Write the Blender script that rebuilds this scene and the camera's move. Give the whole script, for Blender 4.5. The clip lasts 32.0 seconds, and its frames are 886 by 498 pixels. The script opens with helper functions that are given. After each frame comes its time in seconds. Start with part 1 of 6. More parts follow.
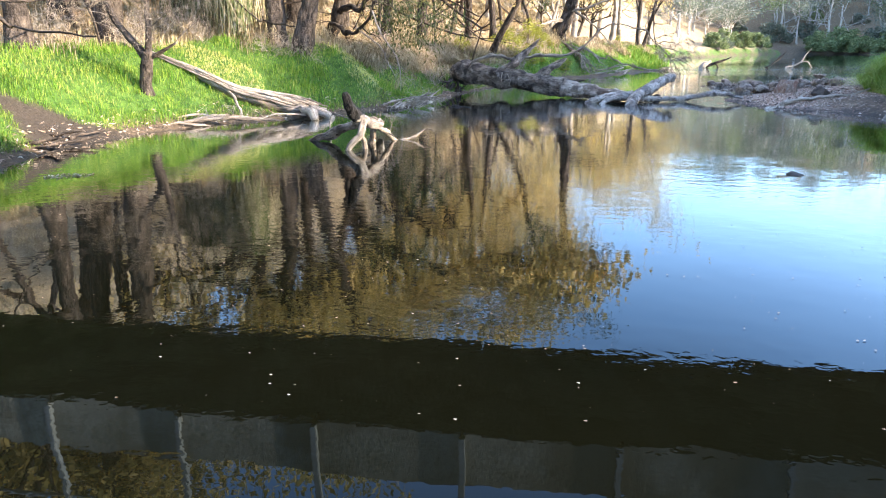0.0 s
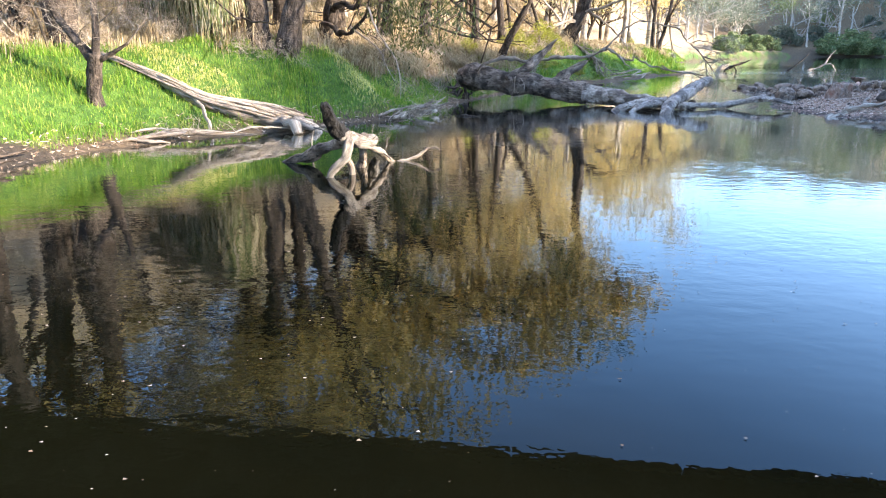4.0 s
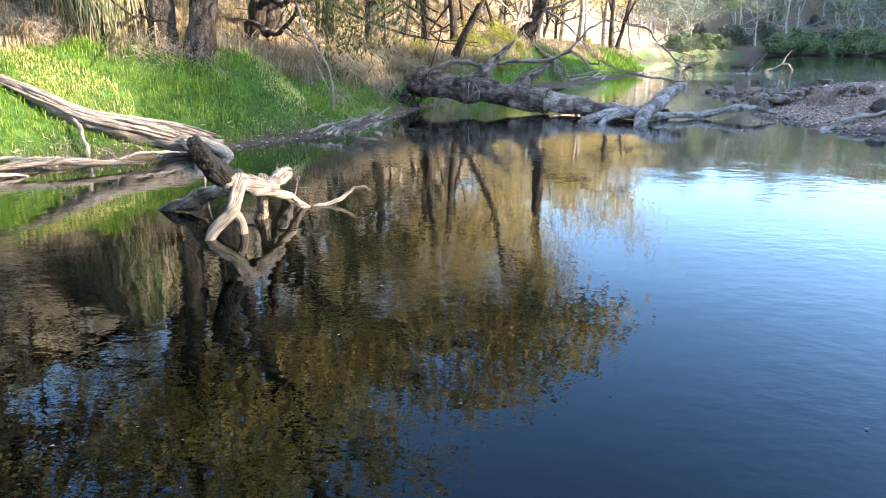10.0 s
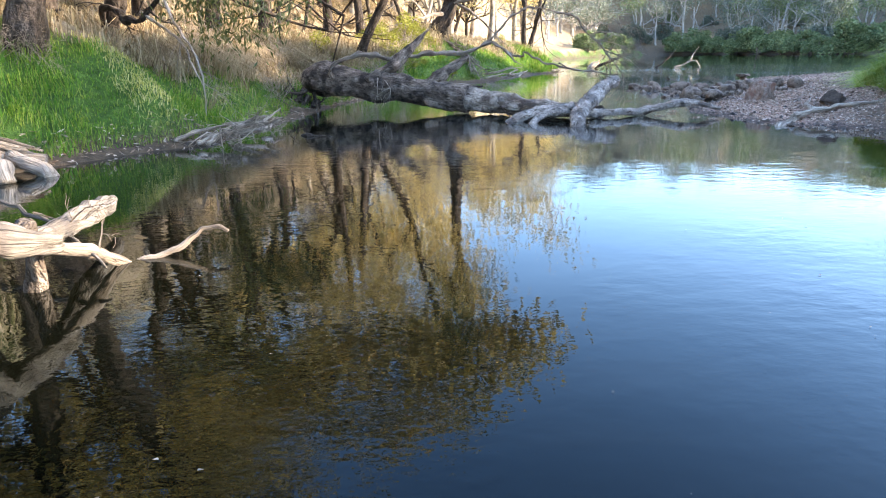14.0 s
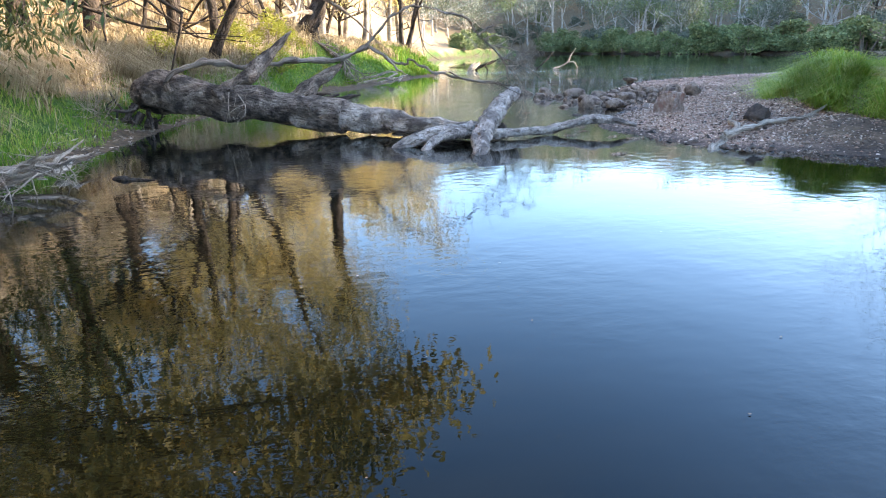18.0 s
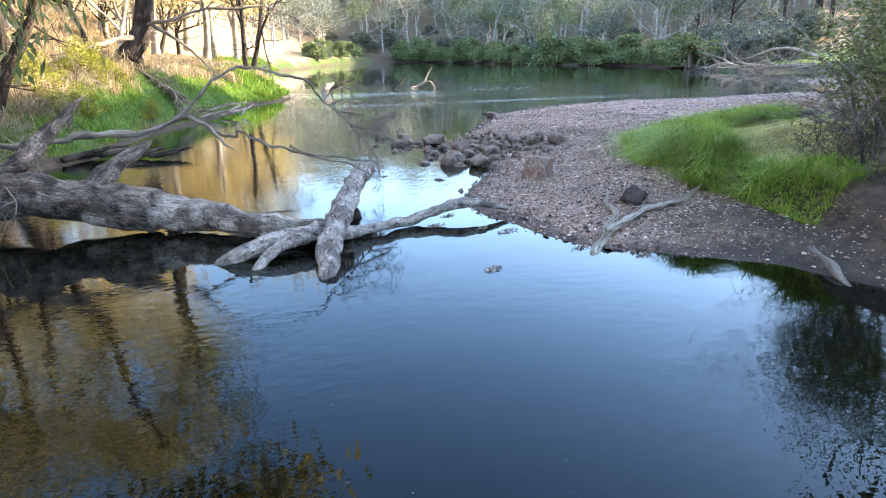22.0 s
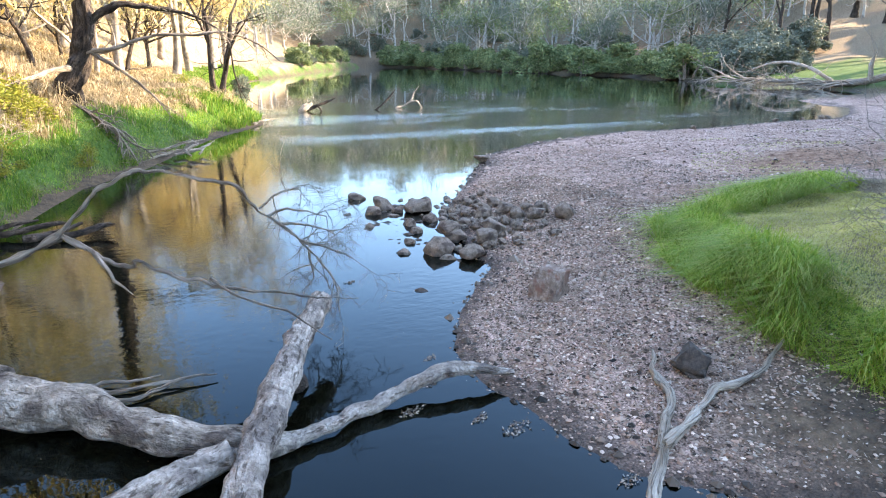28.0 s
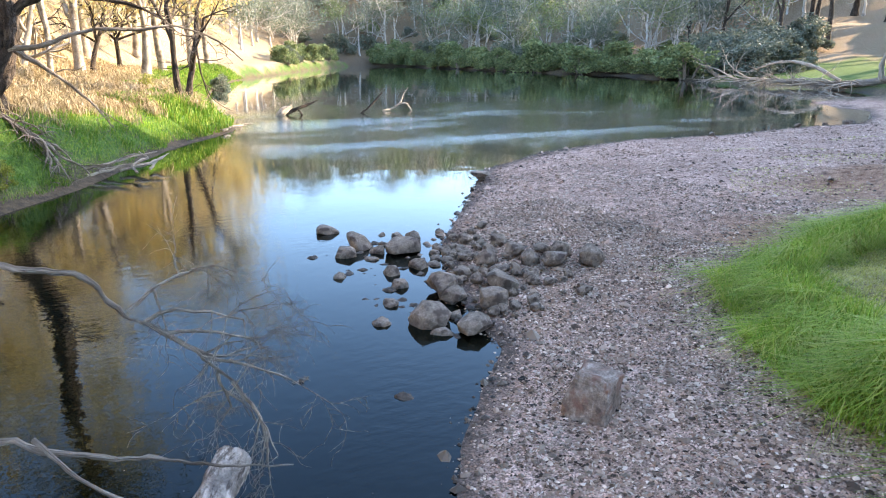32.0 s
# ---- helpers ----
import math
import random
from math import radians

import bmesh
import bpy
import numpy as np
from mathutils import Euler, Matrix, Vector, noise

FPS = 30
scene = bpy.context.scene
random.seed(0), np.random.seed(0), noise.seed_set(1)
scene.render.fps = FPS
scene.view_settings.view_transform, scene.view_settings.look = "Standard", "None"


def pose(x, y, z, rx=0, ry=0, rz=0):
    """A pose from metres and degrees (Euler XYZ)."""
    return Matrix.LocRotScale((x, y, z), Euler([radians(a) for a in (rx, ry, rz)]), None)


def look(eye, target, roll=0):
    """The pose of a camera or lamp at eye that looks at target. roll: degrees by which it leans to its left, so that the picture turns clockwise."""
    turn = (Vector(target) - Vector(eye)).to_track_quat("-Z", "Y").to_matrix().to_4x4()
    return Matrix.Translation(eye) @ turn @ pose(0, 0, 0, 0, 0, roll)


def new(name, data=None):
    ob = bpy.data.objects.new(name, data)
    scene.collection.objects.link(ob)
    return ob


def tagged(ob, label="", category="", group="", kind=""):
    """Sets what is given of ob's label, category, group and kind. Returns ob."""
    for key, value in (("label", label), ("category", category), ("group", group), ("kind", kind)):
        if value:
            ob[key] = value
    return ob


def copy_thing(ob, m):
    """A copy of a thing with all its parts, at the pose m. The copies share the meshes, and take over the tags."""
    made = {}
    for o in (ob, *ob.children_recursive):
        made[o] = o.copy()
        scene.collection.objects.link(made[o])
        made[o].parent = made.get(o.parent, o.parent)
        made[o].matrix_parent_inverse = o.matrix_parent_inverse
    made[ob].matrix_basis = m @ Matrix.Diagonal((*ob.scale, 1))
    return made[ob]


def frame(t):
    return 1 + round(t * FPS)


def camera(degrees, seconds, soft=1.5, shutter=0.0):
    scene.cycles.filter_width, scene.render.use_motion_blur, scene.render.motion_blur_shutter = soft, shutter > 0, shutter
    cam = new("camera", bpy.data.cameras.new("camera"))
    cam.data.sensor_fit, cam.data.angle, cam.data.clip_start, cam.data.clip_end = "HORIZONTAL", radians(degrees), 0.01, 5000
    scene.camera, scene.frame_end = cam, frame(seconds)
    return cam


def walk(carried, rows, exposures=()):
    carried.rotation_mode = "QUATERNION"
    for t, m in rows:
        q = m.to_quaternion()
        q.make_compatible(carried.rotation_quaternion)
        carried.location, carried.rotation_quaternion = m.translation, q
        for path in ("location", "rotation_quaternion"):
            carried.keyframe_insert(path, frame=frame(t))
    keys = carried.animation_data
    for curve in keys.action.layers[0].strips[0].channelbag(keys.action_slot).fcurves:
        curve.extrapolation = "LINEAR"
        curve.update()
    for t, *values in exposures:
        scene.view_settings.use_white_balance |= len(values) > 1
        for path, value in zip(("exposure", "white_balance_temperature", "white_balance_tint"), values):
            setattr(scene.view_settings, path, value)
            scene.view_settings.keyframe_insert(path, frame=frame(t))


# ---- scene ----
cam = camera(68.7, 32.0, 1.1)
PATH = [
    (0, (2.25, -0.254, 1.502), (1.947, 1.632, 0.909), -0.3),
    (0.5, (2.17, 0.008, 1.514), (1.87, 1.893, 0.92), 0.1),
    (1, (2.112, 0.255, 1.509), (1.81, 2.141, 0.915), 0.1),
    (1.5, (2.078, 0.559, 1.502), (1.772, 2.444, 0.91), -0.0),
    (2, (2.024, 0.917, 1.482), (1.714, 2.803, 0.894), -0.2),
    (2.5, (1.978, 1.248, 1.449), (1.664, 3.134, 0.865), -0.3),
    (3, (1.924, 1.529, 1.42), (1.607, 3.417, 0.838), -0.4),
    (3.5, (1.869, 1.813, 1.386), (1.548, 3.701, 0.809), -0.7),
    (5.5, (1.638, 2.85, 1.434), (1.344, 4.741, 0.854), -0.2),
    (6, (1.631, 3.099, 1.449), (1.348, 4.991, 0.868), -0.5),
    (6.5, (1.677, 3.319, 1.48), (1.422, 5.215, 0.897), -0.4),
    (7, (1.718, 3.491, 1.504), (1.48, 5.389, 0.92), -0.6),
    (7.5, (1.707, 3.59, 1.495), (1.473, 5.488, 0.912), -0.6),
    (8, (1.687, 3.721, 1.489), (1.453, 5.62, 0.907), -0.6),
    (8.5, (1.673, 3.813, 1.486), (1.45, 5.713, 0.904), -0.6),
    (9, (1.658, 3.909, 1.495), (1.449, 5.811, 0.911), -0.6),
    (9.5, (1.717, 4.105, 1.511), (1.515, 6.007, 0.926), -0.6),
    (10, (1.723, 4.315, 1.502), (1.532, 6.219, 0.919), -0.7),
    (10.5, (1.698, 4.525, 1.49), (1.521, 6.43, 0.907), -0.7),
    (11, (1.69, 4.78, 1.49), (1.525, 6.686, 0.908), -0.8),
    (11.5, (1.68, 5.089, 1.478), (1.547, 6.998, 0.896), -0.9),
    (12, (1.68, 5.356, 1.452), (1.59, 7.268, 0.873), -1.0),
    (12.5, (1.699, 5.62, 1.428), (1.68, 7.534, 0.848), -0.9),
    (13, (1.682, 5.936, 1.399), (1.713, 7.849, 0.816), -0.8),
    (13.5, (1.635, 6.207, 1.321), (1.68, 8.12, 0.739), -0.9),
    (15.5, (1.704, 7.59, 1.253), (1.832, 9.496, 0.662), -0.8),
    (16, (1.707, 7.912, 1.282), (1.846, 9.816, 0.688), -0.8),
    (16.5, (1.72, 8.233, 1.354), (1.869, 10.139, 0.766), -0.8),
    (17, (1.758, 8.547, 1.405), (1.994, 10.444, 0.817), -0.8),
    (17.5, (1.806, 8.814, 1.406), (2.126, 10.698, 0.817), -0.9),
    (18, (1.873, 9.044, 1.432), (2.282, 10.91, 0.84), -0.8),
    (18.5, (1.926, 9.284, 1.468), (2.415, 11.13, 0.874), -0.8),
    (19, (1.976, 9.516, 1.516), (2.505, 11.349, 0.918), -0.8),
    (19.5, (2.067, 9.744, 1.608), (2.642, 11.564, 1.01), -0.7),
    (20, (2.185, 9.981, 1.773), (2.868, 11.764, 1.177), -0.6),
    (20.5, (2.287, 10.232, 1.928), (3.045, 11.986, 1.336), -0.4),
    (21, (2.422, 10.508, 2.091), (3.205, 12.251, 1.502), -0.3),
    (21.5, (2.53, 10.751, 2.258), (3.323, 12.49, 1.669), -0.2),
    (22, (2.657, 10.997, 2.445), (3.454, 12.734, 1.857), -0.2),
    (22.5, (2.764, 11.208, 2.647), (3.571, 12.941, 2.057), -0.1),
    (23, (2.846, 11.427, 2.858), (3.665, 13.154, 2.269), 0.1),
    (23.5, (2.946, 11.631, 3.146), (3.772, 13.355, 2.56), 0.2),
    (24, (3.002, 11.751, 3.377), (3.829, 13.476, 2.79), 0.2),
    (24.5, (3.031, 11.842, 3.496), (3.858, 13.566, 2.911), 0.2),
    (26.5, (3.307, 12.433, 3.531), (4.134, 14.157, 2.944), 0.3),
    (27, (3.565, 12.965, 3.522), (4.392, 14.688, 2.935), 0.3),
    (27.5, (3.825, 13.474, 3.504), (4.655, 15.197, 2.916), 0.3),
    (28, (4.116, 13.988, 3.492), (4.947, 15.709, 2.904), 0.4),
    (28.5, (4.359, 14.36, 3.471), (5.19, 16.081, 2.882), 0.3),
    (29, (4.522, 14.687, 3.482), (5.355, 16.407, 2.892), 0.4),
    (29.5, (4.631, 15.0, 3.492), (5.47, 16.716, 2.902), 0.4),
    (30, (4.749, 15.299, 3.484), (5.595, 17.012, 2.893), 0.4),
    (30.5, (4.869, 15.586, 3.472), (5.718, 17.298, 2.88), 0.4),
    (31, (5.004, 15.926, 3.476), (5.855, 17.636, 2.883), 0.5),
    (31.5, (5.246, 16.384, 3.464), (6.099, 18.094, 2.872), 0.5),
    (32, (5.5, 16.867, 3.476), (6.353, 18.576, 2.884), 0.5),
]
walk(cam, [(t, look(eye, target, roll)) for t, eye, target, roll in PATH], [(0, 3.28, 6900, 12), (12, 3.25, 7050, 12), (18, 3.28, 7400, 12), (23, 3.42, 7700, 12), (27, 3.42, 7800, 12), (32, 3.24, 7900, 13)])

# ---- sky, sun ----
SUN_AZ, SUN_EL = 98.0, 21.0
world = bpy.data.worlds.new("sky")
scene.world = world
world.use_nodes = True
wn, wl = world.node_tree.nodes, world.node_tree.links
sky = wn.new("ShaderNodeTexSky")
sky.sky_type = "NISHITA"
sky.sun_disc = False
sky.sun_elevation, sky.sun_rotation = radians(SUN_EL), radians(SUN_AZ)
sky.air_density, sky.dust_density, sky.ozone_density = 1.0, 0.9, 4.8
wl.new(sky.outputs[0], wn["Background"].inputs[0])
wn["Background"].inputs[1].default_value = 0.15
lamp = bpy.data.lights.new("sun", "SUN")
lamp.energy, lamp.angle, lamp.color = 2.7, radians(0.6), (1.0, 0.89, 0.75)
sun_way = Vector((math.sin(radians(SUN_AZ)) * math.cos(radians(SUN_EL)), math.cos(radians(SUN_AZ)) * math.cos(radians(SUN_EL)), math.sin(radians(SUN_EL))))
new("sun", lamp).matrix_world = look(sun_way * 100, (0, 0, 0))


# ---- materials ----
def nodes_of(name):
    m = bpy.data.materials.new(name)
    m.use_nodes = True
    return m, m.node_tree.nodes, m.node_tree.links, m.node_tree.nodes["Principled BSDF"]


def ramp(nodes, colors, lo=0.3, hi=0.7):
    r = nodes.new("ShaderNodeValToRGB")
    els = r.color_ramp.elements
    while len(els) < len(colors):
        els.new(0.5)
    for k, c in enumerate(colors):
        els[k].position = lo + (hi - lo) * k / (len(colors) - 1)
        els[k].color = (*c, 1)
    return r


def noise_tex(nodes, links, coord, scale, detail=6.0, rough=0.6, stretch=None):
    n = nodes.new("ShaderNodeTexNoise")
    n.inputs["Scale"].default_value, n.inputs["Detail"].default_value, n.inputs["Roughness"].default_value = scale, detail, rough
    if stretch:
        mp = nodes.new("ShaderNodeMapping")
        mp.inputs["Scale"].default_value = stretch
        links.new(coord, mp.inputs[0])
        coord = mp.outputs[0]
    links.new(coord, n.inputs["Vector"])
    return n


def mixed(nodes, links, a, b, fac, mode="MIX"):
    m = nodes.new("ShaderNodeMix")
    m.data_type, m.blend_type = "RGBA", mode
    for sock, v in ((m.inputs[0], fac), (m.inputs[6], a), (m.inputs[7], b)):
        if isinstance(v, (int, float)):
            sock.default_value = v
        elif isinstance(v, tuple):
            sock.default_value = (*v, 1)
        else:
            links.new(v, sock)
    return m.outputs[2]


def solid(name, colors, scale=3.0, rough=0.85, bump=0.3, fine=25.0, stretch=None, patch=None, crack=0.0, grain=False, split=0.0):
    """A rough natural surface: colours mixed by noise, larger patches, relief."""
    m, nd, ln, bsdf = nodes_of(name)
    co = nd.new("ShaderNodeTexCoord").outputs["Object"]
    if grain:
        along = nd.new("ShaderNodeAttribute")
        along.attribute_name = "grain"
        co = along.outputs["Vector"]
    a = noise_tex(nd, ln, co, scale, stretch=stretch)
    r = ramp(nd, colors)
    ln.new(a.outputs[0], r.inputs[0])
    col = r.outputs[0]
    f = noise_tex(nd, ln, co, fine, stretch=stretch)
    r2 = ramp(nd, [(0.55, 0.55, 0.55), (1.25, 1.25, 1.25)], 0.25, 0.75)
    ln.new(f.outputs[0], r2.inputs[0])
    col = mixed(nd, ln, col, r2.outputs[0], 1.0, "MULTIPLY")
    if patch:
        p = noise_tex(nd, ln, co, patch[1], 3.0)
        r3 = ramp(nd, [(0, 0, 0), (1, 1, 1)], 0.48, 0.62)
        ln.new(p.outputs[0], r3.inputs[0])
        col = mixed(nd, ln, col, patch[0], r3.outputs[0])
    h = f.outputs[0]
    if split:
        # long dark drying cracks that follow the grain
        sp = noise_tex(nd, ln, co, split, 3.0, 0.5, (0.045, 1, 1))
        rs = ramp(nd, [(1, 1, 1), (0.2, 0.17, 0.15), (1, 1, 1)], 0.465, 0.505)
        ln.new(sp.outputs[0], rs.inputs[0])
        col = mixed(nd, ln, col, rs.outputs[0], 0.7, "MULTIPLY")
        deep = nd.new("ShaderNodeMath")
        deep.operation = "ADD"
        ln.new(rs.outputs[0], deep.inputs[0])
        ln.new(h, deep.inputs[1])
        h = deep.outputs[0]
    ln.new(col, bsdf.inputs["Base Color"])
    bsdf.inputs["Roughness"].default_value = rough
    bsdf.inputs["Specular IOR Level"].default_value = 0.25
    if crack:
        v = nd.new("ShaderNodeTexVoronoi")
        v.feature = "DISTANCE_TO_EDGE"
        v.inputs["Scale"].default_value = crack
        mp = nd.new("ShaderNodeMapping")
        mp.inputs["Scale"].default_value = stretch or (1, 1, 1)
        ln.new(co, mp.inputs[0])
        warp = noise_tex(nd, ln, co, 9.0, 3)
        bent = mixed(nd, ln, mp.outputs[0], warp.outputs[1], 0.10, "LINEAR_LIGHT")
        ln.new(bent, v.inputs["Vector"])
        r4 = ramp(nd, [(0.3, 0.27, 0.24), (1, 1, 1)], 0.0, 0.05)
        ln.new(v.outputs[0], r4.inputs[0])
        col = mixed(nd, ln, col, r4.outputs[0], 0.4, "MULTIPLY")
        fl = noise_tex(nd, ln, co, crack * 2.6, 4.0, 0.6, (0.3, 1, 1))
        r5 = ramp(nd, [(0.22, 0.19, 0.165), (1, 1, 1)], 0.36, 0.45)
        ln.new(fl.outputs[0], r5.inputs[0])
        col = mixed(nd, ln, col, r5.outputs[0], 0.85, "MULTIPLY")
        ln.new(col, bsdf.inputs["Base Color"])
        mm = nd.new("ShaderNodeMath")
        mm.operation = "MULTIPLY_ADD"
        mm.inputs[1].default_value = 2.0
        ln.new(v.outputs[0], mm.inputs[0])
        ln.new(h, mm.inputs[2])
        h = mm.outputs[0]
    b = nd.new("ShaderNodeBump")
    b.inputs["Strength"].default_value, b.inputs["Distance"].default_value = bump, 0.03
    ln.new(h, b.inputs["Height"])
    ln.new(b.outputs[0], bsdf.inputs["Normal"])
    return m


def leafy(name, colors, trans=0.35, rough=0.6, big=0.25):
    """Leaves or blades: a colour for each island, larger drifts of tone, light through the leaf."""
    m, nd, ln, bsdf = nodes_of(name)
    geo = nd.new("ShaderNodeNewGeometry")
    r = ramp(nd, colors, 0.0, 1.0)
    ln.new(geo.outputs["Random Per Island"], r.inputs[0])
    co = nd.new("ShaderNodeTexCoord").outputs["Object"]
    p = noise_tex(nd, ln, co, big, 3.0)
    r2 = ramp(nd, [(0.6, 0.62, 0.6), (1.3, 1.25, 1.2)], 0.3, 0.7)
    ln.new(p.outputs[0], r2.inputs[0])
    col = mixed(nd, ln, r.outputs[0], r2.outputs[0], 1.0, "MULTIPLY")
    ln.new(col, bsdf.inputs["Base Color"])
    bsdf.inputs["Roughness"].default_value = rough
    bsdf.inputs["Specular IOR Level"].default_value = 0.2
    t = nd.new("ShaderNodeBsdfTranslucent")
    ln.new(col, t.inputs[0])
    mx = nd.new("ShaderNodeMixShader")
    mx.inputs[0].default_value = trans
    ln.new(bsdf.outputs[0], mx.inputs[1])
    ln.new(t.outputs[0], mx.inputs[2])
    ln.new(mx.outputs[0], nd["Material Output"].inputs[0])
    return m


def ground_material():
    m, nd, ln, bsdf = nodes_of("ground")
    co = nd.new("ShaderNodeTexCoord").outputs["Object"]
    at = nd.new("ShaderNodeAttribute")
    at.attribute_name = "zone"
    sep = nd.new("ShaderNodeSeparateColor")
    ln.new(at.outputs["Color"], sep.inputs[0])
    fine, mid, wide = noise_tex(nd, ln, co, 45, 4), noise_tex(nd, ln, co, 6, 6), noise_tex(nd, ln, co, 0.35, 4)

    def two(a, b, src, lo=0.35, hi=0.65):
        r = ramp(nd, [a, b], lo, hi)
        ln.new(src.outputs[0], r.inputs[0])
        return r.outputs[0]

    soil = two((0.055, 0.04, 0.026), (0.16, 0.11, 0.065), mid)
    gravel = mixed(nd, ln, two((0.10, 0.07, 0.054), (0.74, 0.54, 0.43), fine), two((0.55, 0.5, 0.48), (1.25, 1.2, 1.2), mid), 1.0, "MULTIPLY")
    gravel = mixed(nd, ln, gravel, two((0.78, 0.70, 0.66), (1.12, 1.06, 1.05), wide), 1.0, "MULTIPLY")
    dry = mixed(nd, ln, two((0.17, 0.125, 0.075), (0.38, 0.30, 0.19), mid), two((0.75, 0.7, 0.65), (1.2, 1.2, 1.2), fine), 1.0, "MULTIPLY")
    green = mixed(nd, ln, two((0.03, 0.075, 0.012), (0.085, 0.15, 0.025), mid), two((0.6, 0.6, 0.6), (1.2, 1.2, 1.2), fine), 1.0, "MULTIPLY")
    col = mixed(nd, ln, soil, gravel, sep.outputs[0])
    col = mixed(nd, ln, col, green, sep.outputs[1])
    col = mixed(nd, ln, col, dry, sep.outputs[2])
    red = nd.new("ShaderNodeAttribute")
    red.attribute_name = "red_earth"
    earth = mixed(nd, ln, two((0.17, 0.085, 0.05), (0.40, 0.24, 0.155), mid), two((0.75, 0.7, 0.65), (1.2, 1.2, 1.2), fine), 1.0, "MULTIPLY")
    col = mixed(nd, ln, col, earth, red.outputs["Fac"])
    # alpha darkens wet edges and also holds the hollow's painted shade
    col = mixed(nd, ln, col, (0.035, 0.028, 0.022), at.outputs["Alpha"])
    ln.new(col, bsdf.inputs["Base Color"])
    bsdf.inputs["Roughness"].default_value = 0.9
    bsdf.inputs["Specular IOR Level"].default_value = 0.2
    v = nd.new("ShaderNodeTexVoronoi")
    v.inputs["Scale"].default_value = 16
    ln.new(co, v.inputs["Vector"])
    b = nd.new("ShaderNodeBump")
    b.inputs["Strength"].default_value, b.inputs["Distance"].default_value = 0.7, 0.03
    add = nd.new("ShaderNodeMath")
    add.operation = "SUBTRACT"
    ln.new(fine.outputs[0], add.inputs[0])
    ln.new(v.outputs[0], add.inputs[1])
    ln.new(add.outputs[0], b.inputs["Height"])
    ln.new(b.outputs[0], bsdf.inputs["Normal"])
    return m


def water_material():
    m, nd, ln, bsdf = nodes_of("river_water")
    co = nd.new("ShaderNodeTexCoord").outputs["Object"]
    wide = noise_tex(nd, ln, co, 0.22, 3)
    r = ramp(nd, [(0.002, 0.0022, 0.001), (0.004, 0.0038, 0.0016)], 0.3, 0.7)
    ln.new(wide.outputs[0], r.inputs[0])
    ln.new(r.outputs[0], bsdf.inputs["Base Color"])
    bsdf.inputs["Roughness"].default_value = 0.6
    bsdf.inputs["Specular IOR Level"].default_value = 0.0
    ripple = noise_tex(nd, ln, co, 5.0, 3, 0.5, (1.0, 1.5, 1.0))
    swell = noise_tex(nd, ln, co, 1.3, 2, 0.5)
    calm = ramp(nd, [(0.05, 0.05, 0.05), (0.8, 0.8, 0.8)], 0.46, 0.7)
    patch = noise_tex(nd, ln, co, 0.33, 2)
    ln.new(patch.outputs[0], calm.inputs[0])
    # the riffle below the bar's point is always ruffled
    at = nd.new("ShaderNodeAttribute")
    at.attribute_name = "ruffle"
    k = nd.new("ShaderNodeMath")
    k.operation = "MULTIPLY_ADD"
    ln.new(at.outputs["Fac"], k.inputs[0])
    k.inputs[1].default_value = 4.0
    ln.new(calm.outputs[0], k.inputs[2])
    small = noise_tex(nd, ln, co, 15.0, 2, 0.5, (1.0, 1.4, 1.0))
    h0 = nd.new("ShaderNodeMath")
    h0.operation = "MULTIPLY_ADD"
    ln.new(small.outputs[0], h0.inputs[0])
    h0.inputs[1].default_value = 0.18
    ln.new(ripple.outputs[0], h0.inputs[2])
    h1 = nd.new("ShaderNodeMath")
    h1.operation = "MULTIPLY"
    ln.new(h0.outputs[0], h1.inputs[0])
    ln.new(k.outputs[0], h1.inputs[1])
    h2 = nd.new("ShaderNodeMath")
    h2.operation = "MULTIPLY_ADD"
    ln.new(swell.outputs[0], h2.inputs[0])
    h2.inputs[1].default_value = 0.6
    ln.new(h1.outputs[0], h2.inputs[2])
    b = nd.new("ShaderNodeBump")
    b.inputs["Strength"].default_value, b.inputs["Distance"].default_value = 0.15, 0.03
    ln.new(h2.outputs[0], b.inputs["Height"])
    fres = nd.new("ShaderNodeFresnel")
    fres.inputs["IOR"].default_value = 1.33
    ln.new(b.outputs[0], fres.inputs["Normal"])
    lift = nd.new("ShaderNodeMath")
    lift.operation = "POWER"
    ln.new(fres.outputs[0], lift.inputs[0])
    lift.inputs[1].default_value = 1.22
    gain = nd.new("ShaderNodeMath")
    gain.operation, gain.use_clamp = "MULTIPLY", True
    ln.new(lift.outputs[0], gain.inputs[0])
    gain.inputs[1].default_value = 1.6
    gloss = nd.new("ShaderNodeBsdfGlossy")
    gloss.inputs["Roughness"].default_value = 0.004
    tint = ramp(nd, [(0.71, 0.90, 1.0), (0.88, 0.955, 1.0), (0.93, 0.97, 1.0)], 0.03, 0.30)
    ln.new(gain.outputs[0], tint.inputs[0])
    ln.new(tint.outputs[0], gloss.inputs["Color"])
    ln.new(b.outputs[0], gloss.inputs["Normal"])
    mx = nd.new("ShaderNodeMixShader")
    ln.new(gain.outputs[0], mx.inputs[0])
    ln.new(bsdf.outputs[0], mx.inputs[1])
    ln.new(gloss.outputs[0], mx.inputs[2])
    ln.new(mx.outputs[0], nd["Material Output"].inputs[0])
    return m


